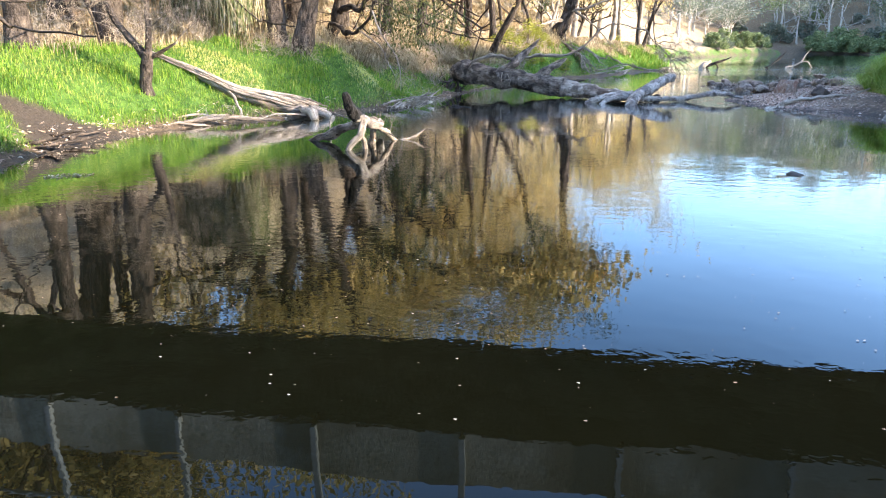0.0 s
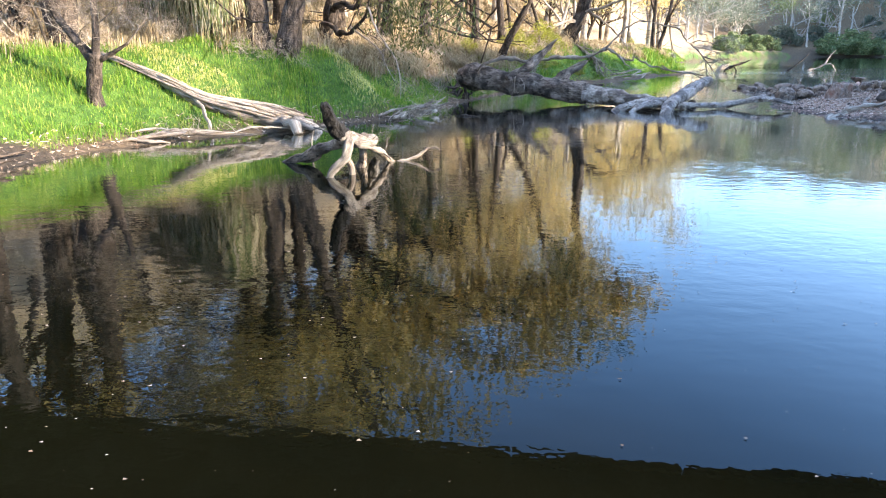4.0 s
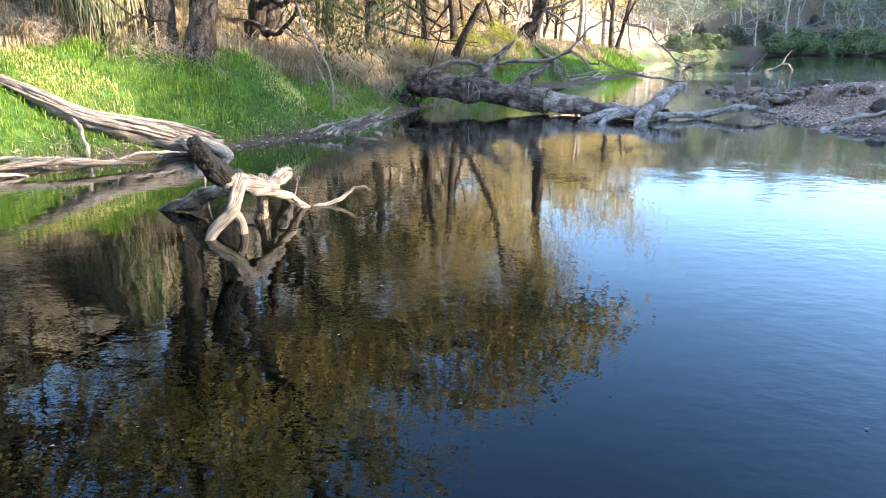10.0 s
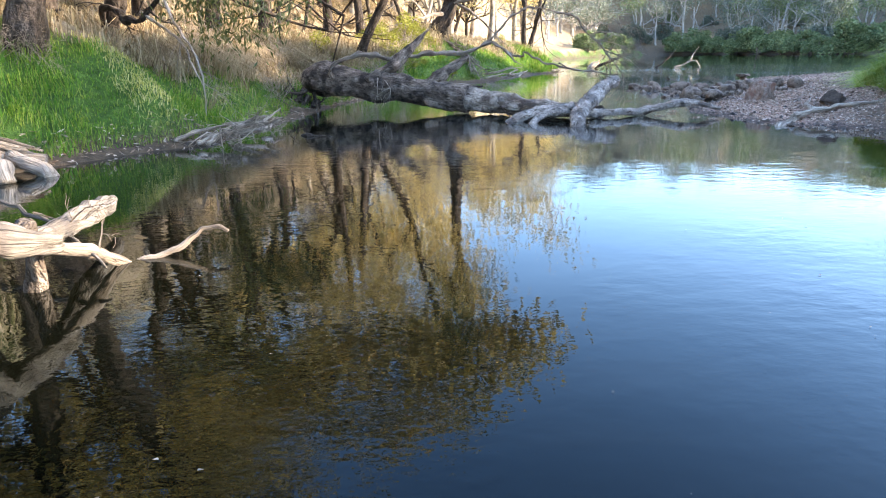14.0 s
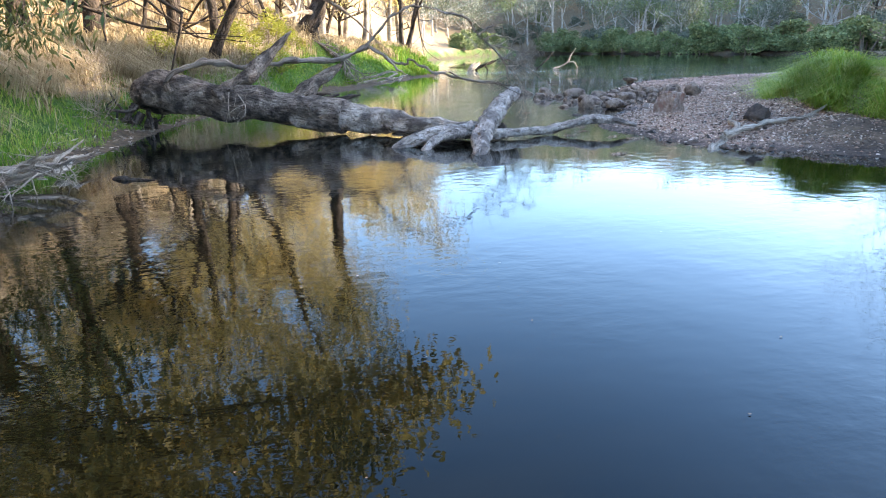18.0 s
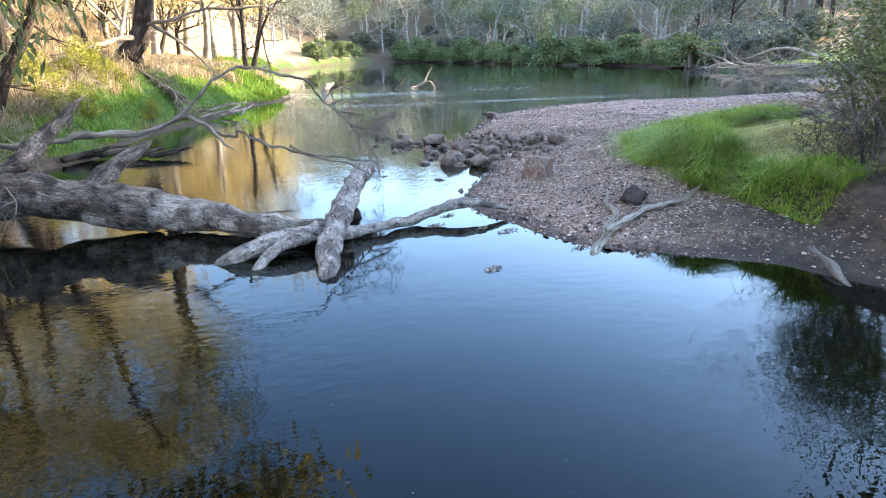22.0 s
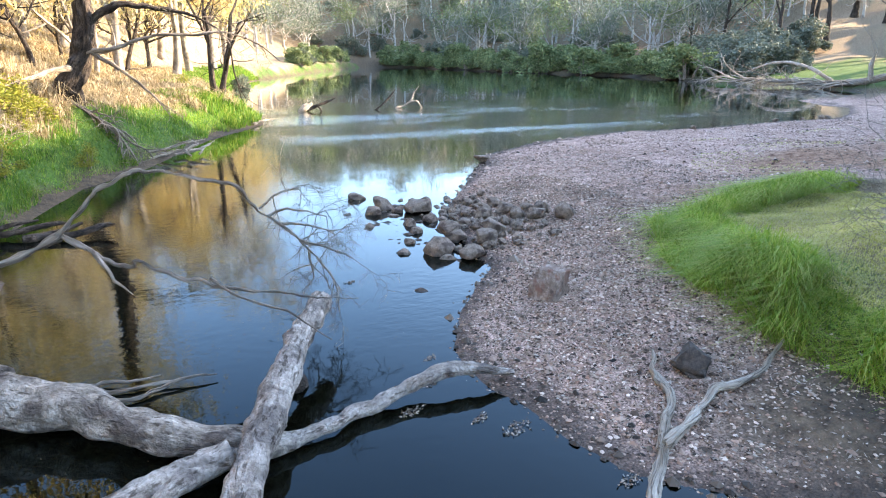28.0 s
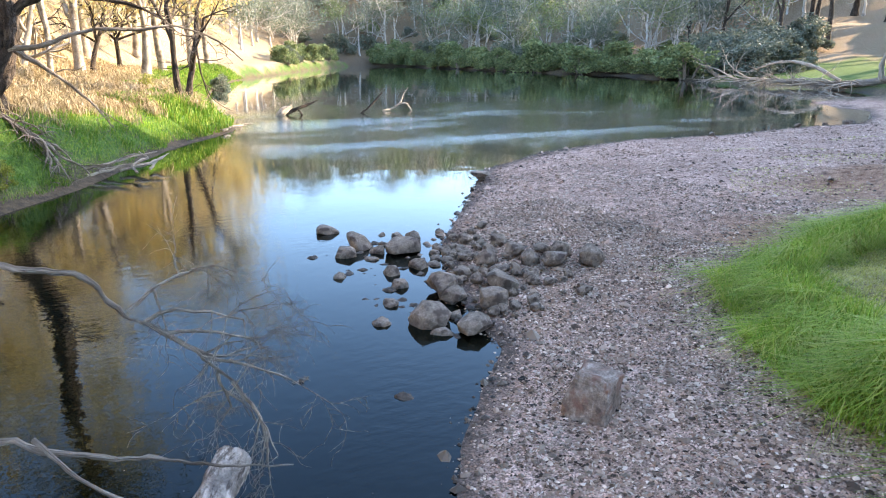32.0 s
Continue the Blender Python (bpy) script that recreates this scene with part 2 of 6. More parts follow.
GROUND, WATER = ground_material(), water_material()
BLEACHED = solid("bleached_wood", [(0.27, 0.205, 0.145), (0.45, 0.365, 0.28), (0.64, 0.545, 0.44)], 20, 0.85, 0.9, 90, (0.08, 1, 1), None, 0.0, True, 26.0)
SNAGWOOD = solid("snag_wood", [(0.09, 0.074, 0.06), (0.23, 0.198, 0.162), (0.37, 0.325, 0.275)], 16, 0.85, 0.9, 80, (0.08, 1, 1), ((0.12, 0.10, 0.085), 5.0), 0.0, True, 24.0)
LIMBBARK = solid("pale_limb_bark", [(0.22, 0.175, 0.14), (0.43, 0.36, 0.30), (0.66, 0.57, 0.49)], 8, 0.9, 0.9, 40, (0.5, 1, 1), ((0.16, 0.13, 0.11), 4.0), 10, True)
# darker than PALETRUNK; on the fallen trunk it paints in shade
TRUNKBARK = solid("weathered_trunk", [(0.07, 0.051, 0.038), (0.20, 0.155, 0.12), (0.40, 0.325, 0.26)], 8, 0.92, 1.0, 34, (0.4, 1, 1), ((0.05, 0.038, 0.03), 3.0), 11, True)
PALETRUNK = solid("flaking_trunk", [(0.15, 0.115, 0.088), (0.36, 0.295, 0.235), (0.60, 0.51, 0.42)], 8, 0.9, 0.9, 34, (0.5, 1, 1), ((0.13, 0.10, 0.08), 4.0), 10, True)
GREYWOOD = solid("grey_dead_wood", [(0.10, 0.076, 0.057), (0.25, 0.20, 0.155), (0.40, 0.335, 0.27)], 18, 0.9, 0.8, 70, (0.09, 1, 1), None, 0.0, True, 22.0)
DARKBARK = solid("dark_bark", [(0.018, 0.014, 0.011), (0.06, 0.046, 0.036), (0.15, 0.115, 0.09)], 9, 0.95, 1.0, 30, (0.3, 1, 1), None, 9, True)
PALEBARK = solid("pale_bark", [(0.22, 0.18, 0.135), (0.46, 0.40, 0.33)], 3, 0.85, 0.4, 25, (0.4, 1, 1), ((0.14, 0.11, 0.08), 2.0), 0.0, True)
CHARRED = solid("charred_wood", [(0.005, 0.0045, 0.004), (0.018, 0.016, 0.014)], 8, 0.75, 0.8, 35, None, None, 14, True)
ROCK = solid("river_rock", [(0.10, 0.072, 0.052), (0.27, 0.205, 0.155), (0.44, 0.35, 0.275)], 4, 0.85, 0.6, 30, None, ((0.08, 0.055, 0.042), 2.2))
REDROCK = solid("red_rock", [(0.11, 0.078, 0.06), (0.30, 0.215, 0.165), (0.46, 0.375, 0.31)], 4, 0.85, 0.7, 22, None, ((0.23, 0.125, 0.09), 2.6))
DARKROCK = solid("dark_rock", [(0.04, 0.032, 0.026), (0.13, 0.10, 0.08)], 5, 0.8, 0.6, 30)
PEBBLE = leafy("pebbles", [(0.028, 0.019, 0.014), (0.16, 0.107, 0.08), (0.42, 0.30, 0.228), (0.29, 0.165, 0.118), (0.82, 0.65, 0.53)], 0.0, 0.85, 0.9)
WETPEBBLE = leafy("wet_pebbles", [(0.025, 0.019, 0.015), (0.085, 0.062, 0.047), (0.16, 0.12, 0.09)], 0.0, 0.5, 0.6)
LITTER = leafy("dead_leaves", [(0.19, 0.12, 0.08), (0.36, 0.27, 0.21), (0.55, 0.46, 0.39), (0.10, 0.068, 0.05)], 0.1, 0.8)
GREEN = leafy("green_grass", [(0.05, 0.14, 0.014), (0.10, 0.235, 0.025), (0.20, 0.32, 0.04), (0.33, 0.37, 0.09)], 0.4, 0.55, 0.35)
BANKGRASS = leafy("yellowing_grass", [(0.12, 0.25, 0.03), (0.21, 0.32, 0.05), (0.33, 0.39, 0.085), (0.43, 0.42, 0.15)], 0.4, 0.6, 0.5)
LAWN = leafy("short_yellow_grass", [(0.42, 0.43, 0.10), (0.58, 0.55, 0.16), (0.70, 0.63, 0.26), (0.70, 0.59, 0.36)], 0.45, 0.6, 0.7)
MOUNDGRASS = leafy("bright_grass", [(0.13, 0.235, 0.026), (0.23, 0.385, 0.04), (0.37, 0.47, 0.07), (0.50, 0.48, 0.14)], 0.45, 0.55, 0.5)
DRY = leafy("dry_grass", [(0.17, 0.12, 0.065), (0.36, 0.275, 0.165), (0.56, 0.455, 0.30), (0.24, 0.20, 0.10)], 0.35, 0.7, 0.3)
STRAP = leafy("strap_leaves", [(0.03, 0.045, 0.016), (0.10, 0.13, 0.04), (0.36, 0.30, 0.19), (0.50, 0.43, 0.32)], 0.2, 0.6, 0.5)
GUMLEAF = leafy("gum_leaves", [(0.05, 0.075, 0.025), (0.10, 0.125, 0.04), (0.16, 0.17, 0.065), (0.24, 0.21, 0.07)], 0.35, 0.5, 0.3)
OLIVE = leafy("olive_leaves", [(0.14, 0.165, 0.06), (0.26, 0.28, 0.10), (0.36, 0.36, 0.16)], 0.35, 0.6, 0.3)
YELLOWLEAF = leafy("yellow_green_leaves", [(0.16, 0.19, 0.03), (0.28, 0.29, 0.05), (0.36, 0.33, 0.08)], 0.4, 0.6, 0.5)
# GOLDLEAF and CANOPY have low sunlight mixed into the leaf colour
GOLDLEAF = leafy("sunlit_golden_leaves", [(0.44, 0.35, 0.14), (0.62, 0.50, 0.21), (0.72, 0.58, 0.27), (0.60, 0.44, 0.19)], 0.5, 0.6, 0.2)
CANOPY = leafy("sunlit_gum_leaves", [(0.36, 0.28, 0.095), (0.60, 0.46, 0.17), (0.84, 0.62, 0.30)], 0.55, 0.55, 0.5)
PALELEAF = leafy("pale_olive_leaves", [(0.30, 0.28, 0.14), (0.46, 0.42, 0.24), (0.58, 0.52, 0.32)], 0.5, 0.6, 0.3)
SHRUB = leafy("shrub_leaves", [(0.085, 0.125, 0.055), (0.18, 0.235, 0.10), (0.31, 0.35, 0.16)], 0.25, 0.6, 0.3)
BLUELEAF = leafy("blue_green_leaves", [(0.085, 0.11, 0.085), (0.16, 0.19, 0.145), (0.26, 0.28, 0.22)], 0.25, 0.6, 0.1)
FARBARK = solid("white_gum_bark", [(0.40, 0.37, 0.32), (0.66, 0.62, 0.56)], 3, 0.8, 0.3, 20, (0.4, 1, 1), ((0.22, 0.19, 0.16), 1.2), 0.0, True)
CONCRETE = solid("old_concrete", [(0.26, 0.225, 0.175), (0.44, 0.39, 0.315)], 3, 0.9, 0.4, 25, None, ((0.17, 0.145, 0.11), 1.2))
STEEL = solid("galvanised_steel", [(0.28, 0.28, 0.27), (0.42, 0.42, 0.41)], 6, 0.55, 0.1, 30)


WOODS = (BLEACHED, LIMBBARK, TRUNKBARK, PALETRUNK, GREYWOOD, DARKBARK, PALEBARK, CHARRED, FARBARK, SNAGWOOD)


# ---- geometry helpers ----
class Geo:
    """Gathers triangles."""

    def __init__(self):
        self.v, self.t, self.n, self.g = [], [], 0, []

    def add(self, verts, tris, grain=None):
        verts, tris = np.asarray(verts, np.float32).reshape(-1, 3), np.asarray(tris, np.int64).reshape(-1, 3)
        self.v.append(verts)
        self.t.append(tris + self.n)
        self.g.append(verts if grain is None else np.asarray(grain, np.float32).reshape(-1, 3))
        self.n += len(verts)

    def mesh(self, name, smooth=True, grain=False):
        me = bpy.data.meshes.new(name)
        v, t = np.concatenate(self.v), np.concatenate(self.t).astype(np.int32)
        me.vertices.add(len(v))
        me.vertices.foreach_set("co", v.ravel())
        me.loops.add(t.size)
        me.loops.foreach_set("vertex_index", t.ravel())
        me.polygons.add(len(t))
        me.polygons.foreach_set("loop_start", np.arange(0, t.size, 3, dtype=np.int32))
        me.polygons.foreach_set("use_smooth", np.full(len(t), smooth))
        me.update(calc_edges=True)
        if grain:
            me.attributes.new("grain", "FLOAT_VECTOR", "POINT").data.foreach_set("vector", np.concatenate(self.g).ravel())
        return me


def part(name, geo, material, parent=None, label="", smooth=True, kind=""):
    me = geo.mesh(name, smooth, material in WOODS) if isinstance(geo, Geo) else geo
    if not me.materials:
        me.materials.append(material)
    ob = new(name, me)
    ob.parent = parent
    return tagged(ob, label, "", "", kind)


def thing(name, label, category, group="", kind="", at=(0, 0, 0)):
    ob = new(name)
    ob.empty_display_size = 0.2
    ob.location = at
    return tagged(ob, label, category, group, kind)


def lattice(ix, iy, seed):
    h = (ix.astype(np.int64) * 374761393 + iy.astype(np.int64) * 668265263 + seed * 974711) & 0x7FFFFFFF
    h = ((h ^ (h >> 13)) * 1274126177) & 0x7FFFFFFF
    return ((h ^ (h >> 16)) & 0xFFFF) / 65535.0


def vnoise(x, y, seed=0):
    x, y = np.asarray(x, float), np.asarray(y, float)
    ix, iy = np.floor(x), np.floor(y)
    fx, fy = x - ix, y - iy
    fx, fy = fx * fx * (3 - 2 * fx), fy * fy * (3 - 2 * fy)
    a, b = lattice(ix, iy, seed), lattice(ix + 1, iy, seed)
    c, d = lattice(ix, iy + 1, seed), lattice(ix + 1, iy + 1, seed)
    return (a * (1 - fx) + b * fx) * (1 - fy) + (c * (1 - fx) + d * fx) * fy - 0.5


def fbm(x, y, seed=0, octaves=4):
    return sum(vnoise(x * 2.0**k, y * 2.0**k, seed + k) / 2.0**k for k in range(octaves))


def smooth(a, b, x):
    t = np.clip((np.asarray(x, float) - a) / (b - a), 0, 1)
    return t * t * (3 - 2 * t)


def spline(points, per=6):
    """A Catmull-Rom curve through rows of x, y, z, radius."""
    p = np.asarray(points, float)
    p = np.vstack([2 * p[0] - p[1], p, 2 * p[-1] - p[-2]])
    out = []
    for k in range(1, len(p) - 2):
        u = np.linspace(0, 1, per, endpoint=False)[:, None]
        a, b, c, d = p[k - 1], p[k], p[k + 1], p[k + 2]
        out.append(0.5 * (2 * b + (c - a) * u + (2 * a - 5 * b + 4 * c - d) * u**2 + (3 * b - a - 3 * c + d) * u**3))
    out.append(p[-2][None])
    q = np.concatenate(out)
    q[:, 3] = np.maximum(q[:, 3], 0.002)
    return q


def tube(geo, path, sides=8, rough=0.0, seed=0, cap=True, flat=1.0):
    """A tapered limb along rows of x, y, z, radius; rough: how knobbly; both ends closed."""
    path = np.asarray(path, float)
    p, r = path[:, :3], path[:, 3]
    t = np.gradient(p, axis=0)
    t /= np.linalg.norm(t, axis=1)[:, None] + 1e-9
    ref = np.array([0, 0, 1.0]) if abs(t[:, 2]).mean() < 0.85 else np.array([1.0, 0, 0])
    u = np.cross(t, ref)
    u /= np.linalg.norm(u, axis=1)[:, None] + 1e-9
    w = np.cross(u, t)
    a = np.linspace(0, 2 * np.pi, sides, endpoint=False)
    rr = np.repeat(r[:, None], sides, 1)
    run = np.concatenate([[0], np.cumsum(np.linalg.norm(np.diff(p, axis=0), axis=1))])[:, None]
    if rough:
        s = np.concatenate([[0], np.cumsum(np.linalg.norm(np.diff(p, axis=0), axis=1))])[:, None] * min(6.0, 0.7 / r.max())
        rr = rr * (1 + rough * (2 * vnoise(s + 0 * a, np.cos(a) * 1.4 + np.sin(a) * 0.9 + 7 + seed * 3, seed) + vnoise(s * 2.3 + 0 * a, np.cos(a) * 2.5 + 3 * np.sin(a) + 0 * s, seed + 5) + 0.6 * vnoise(run * 3.0 / max(r.max(), 0.03) * 0.12 + 0 * a, np.cos(a) * 6 + np.sin(a) * 5 + 0 * run, seed + 9)))
    ring = p[:, None] + rr[..., None] * (np.cos(a)[None, :, None] * u[:, None] + flat * np.sin(a)[None, :, None] * w[:, None])
    n, m = len(p), sides
    i, j = np.meshgrid(np.arange(n - 1), np.arange(m), indexing="ij")
    k = (j + 1) % m
    tris = np.concatenate([np.stack([i * m + j, i * m + k, (i + 1) * m + k], -1).reshape(-1, 3), np.stack([i * m + j, (i + 1) * m + k, (i + 1) * m + j], -1).reshape(-1, 3)])
    verts = ring.reshape(-1, 3)
    mean = max(0.02, r.mean())
    grain = np.stack([run + 0 * a + seed * 1.7, np.cos(a) * mean + 0 * run, np.sin(a) * mean + 0 * run], -1).reshape(-1, 3)
    if cap:
        verts = np.vstack([verts, p[0], p[-1]])
        grain = np.vstack([grain, [[seed * 1.7, 0, 0], [run[-1, 0] + seed * 1.7, 0, 0]]])
        jj = np.arange(m)
        kk = (jj + 1) % m
        tris = np.concatenate([tris, np.stack([kk, jj, np.full(m, n * m)], -1), np.stack([(n - 1) * m + jj, (n - 1) * m + kk, np.full(m, n * m + 1)], -1)])
    geo.add(verts, tris, grain)


def blades(geo, base, length, width, rng, lean=0.5, droop=0.3, way=None):
    """Grass blades or straps, three triangles each, from their base points."""
    n = len(base)
    az = rng.uniform(0, 2 * np.pi, n)
    d = np.stack([np.cos(az), np.sin(az), np.zeros(n)], -1) * (rng.uniform(0.1, 1, n) * lean)[:, None]
    if way is not None:
        d = d + way
    ln = (np.broadcast_to(length, (n,)) * rng.uniform(0.6, 1.3, n))[:, None]
    wd = (np.broadcast_to(width, (n,)) * rng.uniform(0.7, 1.3, n))[:, None]
    side = np.stack([-np.sin(az + 0.6), np.cos(az + 0.6), np.zeros(n)], -1) * wd / 2
    up = np.array([0, 0, 1.0])
    mid = base + ln * (0.55 * up + 0.4 * d)
    tip = base + ln * ((1 - droop) * up + (0.9 + droop) * d)
    v = np.stack([base - side, base + side, mid - side * 0.8, mid + side * 0.8, tip], 1).reshape(-1, 3)
    o = np.arange(n)[:, None] * 5
    geo.add(v, np.concatenate([o + [0, 1, 3], o + [0, 3, 2], o + [2, 3, 4]], 1).reshape(-1, 3))


def leaves(geo, at, length, width, rng, hang=0.6):
    """Pointed leaves, two triangles each, hanging more or less."""
    n = len(at)
    az, tilt = rng.uniform(0, 2 * np.pi, n), rng.uniform(-0.5, 0.6, n) - hang
    d = np.stack([np.cos(az) * np.cos(tilt), np.sin(az) * np.cos(tilt), np.sin(tilt)], -1)
    s = np.cross(d, rng.normal(size=(n, 3)))
    s /= np.linalg.norm(s, axis=1)[:, None] + 1e-9
    ln = (length * rng.uniform(0.6, 1.3, n))[:, None]
    wd = (width * rng.uniform(0.7, 1.3, n))[:, None]
    v = np.stack([at, at + d * ln * 0.45 + s * wd / 2, at + d * ln, at + d * ln * 0.45 - s * wd / 2], 1).reshape(-1, 3)
    o = np.arange(n)[:, None] * 4
    geo.add(v, np.concatenate([o + [0, 1, 2], o + [0, 2, 3]], 1).reshape(-1, 3))


def grow(rng, start, way, length, radius, depth, kinks=0.25, lift=0.1, kids=(3, 5), spread=0.9, shrink=0.62, taper=0.35):
    """Limbs of a tree: a list of (path rows, depth), the twigs last."""
    n = max(4, int(length / max(0.12, length * 0.12)))
    p, d = np.array(start, float), np.array(way, float)
    d /= np.linalg.norm(d)
    rows = [[*p, radius]]
    for k in range(n):
        d = d + rng.normal(size=3) * kinks * 0.5 + np.array([0, 0, lift])
        d /= np.linalg.norm(d)
        p = p + d * length / n
        rows.append([*p, radius * (1 - (1 - taper) * (k + 1) / n)])
    rows = np.array(rows)
    out = [(rows, depth)]
    if depth > 0:
        for k in range(rng.integers(*kids) + 0):
            f = rng.uniform(0.35, 1.0) if k else 1.0
            at = rows[min(n, int(f * n))]
            side = rng.normal(size=3)
            w = d * 0.6 + side / np.linalg.norm(side) * spread
            out += grow(rng, at[:3], w, length * shrink * rng.uniform(0.7, 1.2), max(at[3] * 0.7, 0.003), depth - 1, kinks, lift, kids, spread, shrink, taper)
    return out


# ---- the river's plan ----
SHORE_LEFT = [(-7, -90), (-5, -20), (-4.6, 0), (-4.85, 7.2), (-5.35, 9), (-5.2, 11.2), (-4.3, 12.9), (-2.8, 14.7), (-2.1, 15.8), (-1.5, 16.3), (-1.15, 18.1), (-0.9, 20.2), (-0.6, 22.5), (-0.1, 25), (0.6, 27), (1.74, 28.5), (2.9, 32.8), (4.5, 35.3), (7.2, 41.8), (9.9, 45.8), (10.4, 48), (9.8, 52), (10.5, 60), (13, 75), (17, 89), (32, 117), (47, 140.5)]
SHORE_FAR = [(47, 140.5), (57, 138), (62, 109), (69, 90), (66, 73), (69, 62.5), (65.5, 52), (66, 48), (62, 46), (56, 46.6), (49.7, 47.6)]
SHORE_BAR = [(49.7, 47.6), (49, 45), (47.4, 41.9), (43, 39), (39.3, 37.2), (35, 37.4), (28.5, 36.6), (24.2, 37.1), (18.7, 35.7), (15.2, 33.6), (12.5, 29.8), (10.6, 27.2), (9.7, 25), (9.3, 22.9), (8.0, 21.5), (7.35, 20.4), (7.25, 19.5), (7.4, 18.9), (7.5, 18.1), (7.7, 17.5), (8.6, 16.6), (9.3, 15.9)]
SHORE_RIGHT = [(9.3, 15.9), (9.6, 15.0), (10.0, 13.5), (9.8, 11), (9.2, 7), (8.8, 0), (9, -20), (11, -90)]


def far_from(x, y, line):
    best = np.full(np.shape(x), 1e9)
    for (x0, y0), (x1, y1) in zip(line, line[1:]):
        dx, dy = x1 - x0, y1 - y0
        u = np.clip(((x - x0) * dx + (y - y0) * dy) / (dx * dx + dy * dy), 0, 1)
        best = np.minimum(best, np.hypot(x - x0 - u * dx, y - y0 - u * dy))
    return best


def inside(x, y, ring):
    got = np.zeros(np.shape(x), bool)
    for (x0, y0), (x1, y1) in zip(ring, ring[1:] + ring[:1]):
        if y0 != y1:
            got ^= ((y0 > y) != (y1 > y)) & (x < (x1 - x0) * (y - y0) / (y1 - y0) + x0)
    return got


RIVER = SHORE_LEFT + SHORE_FAR[1:] + SHORE_BAR[1:] + SHORE_RIGHT[1:]
MOUND = [(10.25, 15.6), (10.35, 17.2), (10.35, 18.6), (10.75, 19.8), (11.75, 21.5), (12.7, 22.8), (14.2, 23.3), (17, 23.2), (21, 21.5), (26, 17), (26, 8), (11.5, 12), (10.6, 14.2)]

SPUR = [(-5.2, 18.6), (-3.8, 18.2), (-2.9, 17.5), (-2.35, 16.7)]
STREAK = [(-8.0, 16.0), (-6.6, 15.0), (-5.2, 14.45), (-4.3, 14.35)]


def plan(x, y):
    """Distances from the shores; wet: in the river."""
    x, y = np.asarray(x, float), np.asarray(y, float)
    d = [far_from(x, y, s) for s in (SHORE_LEFT, SHORE_FAR, SHORE_BAR, SHORE_RIGHT)]
    wob = 0.12 * fbm(x * 1.3, y * 1.3, 3, 3)
    return d, inside(x, y, RIVER), wob


def land(x, y):
    """Height of the ground."""
    x, y = np.asarray(x, float), np.asarray(y, float)
    (dl, df, db, dr), wet, wob = plan(x, y)
    d = np.minimum(np.minimum(dl, df), np.minimum(db, dr))
    s = np.where(wet, -d, d) + wob * smooth(0.0, 1.0, d + 0.3)
    up = np.maximum(s, 0)
    near = np.interp(up, [0, 0.35, 0.9, 1.8, 3.2, 5, 9, 18, 35, 70, 140, 300], [0, 0.10, 0.40, 0.95, 1.5, 1.8, 2.8, 7.0, 17, 36, 64, 95])
    nose = np.interp(up, [0, 0.5, 1.0, 2, 4, 7, 12, 20, 30, 60, 140, 300], [0, 0.2, 0.72, 1.3, 1.55, 1.85, 4.8, 13, 23, 42, 66, 95])
    k = smooth(24, 31, y)
    left = near * (1 - k) + nose * k
    far = np.interp(up, [0, 1, 4, 10, 30, 80, 200, 400], [0, 0.4, 0.9, 1.4, 3, 9, 22, 40])
    far = far + np.interp(up, [0, 6, 25, 60, 150, 400], [0, 0, 7, 25, 55, 80]) * smooth(75, 45, y + 0.3 * (x - 60)) 
    bar = np.interp(up, [0, 0.5, 2, 5, 10, 20, 45, 100, 250], [0, 0.06, 0.15, 0.24, 0.30, 0.38, 3, 26, 80])
    right = np.interp(up, [0, 0.4, 1.2, 3, 6, 15, 40, 100, 250], [0, 0.10, 0.5, 0.75, 0.9, 1.6, 11, 42, 90])
    w = [1 / (q + 0.15) ** 3 for q in (dl, df, db, dr)]
    z = (w[0] * left + w[1] * far + w[2] * bar + w[3] * right) / sum(w)
    # unseen ridge on the right, added to keep low sun off the bar
    z = z + 20.5 * smooth(44, 64, x) * smooth(8, 16, y) * smooth(41, 33, y)
    z = z + np.where(inside(x, y, MOUND), (0.20 + 0.24 * smooth(21.5, 19.0, y)) * smooth(0, 0.6, far_from(x, y, MOUND)), 0)
    # left bank: a swell under the grass trees, a spur, a hollow beyond it, the high bank round the rough-barked gum
    z = z + 0.36 * np.exp(-(((x + 5.4) / 1.9) ** 2) - ((y - 17.6) / 1.7) ** 2) * smooth(0.8, 2.2, up)
    z = z + 0.20 * np.exp(-((far_from(x, y, SPUR) / 0.5) ** 2)) * smooth(0.3, 1.0, up)
    z = z - 0.30 * np.exp(-(((x + 2.2) / 0.9) ** 2) - ((y - 18.9) / 1.0) ** 2) * smooth(0.3, 1.0, up)
    z = z + 0.6 * np.exp(-(((x - 2.1) / 1.9) ** 2) - ((y - 37.9) / 2.2) ** 2) * smooth(0.5, 2.0, up)
    z = z + fbm(x * 0.5, y * 0.5, 11) * 0.22 * smooth(0.6, 4, up) + fbm(x * 0.06, y * 0.06, 17) * smooth(15, 60, up) * 9 + fbm(x * 2.2, y * 2.2, 23, 3) * 0.05 * smooth(0.0, 0.5, up)
    return np.where(s < 0, np.maximum(-1.2, s * 0.35), z)


def green_reach(y):
    """How far up the left bank the green grass grows."""
    return np.interp(y, [0, 12, 17, 20, 27, 31, 45, 55], [3.6, 4.2, 3.6, 1.7, 1.5, 2.4, 2.2, 1.6])


def axis(parts):
    out = [parts[0][0]]
    for a, b, h0, h1 in parts:
        while out[-1] < b - 1e-6:
            f = (out[-1] - a) / (b - a)
            out.append(min(b, out[-1] + h0 + (h1 - h0) * f))
    return np.array(out)


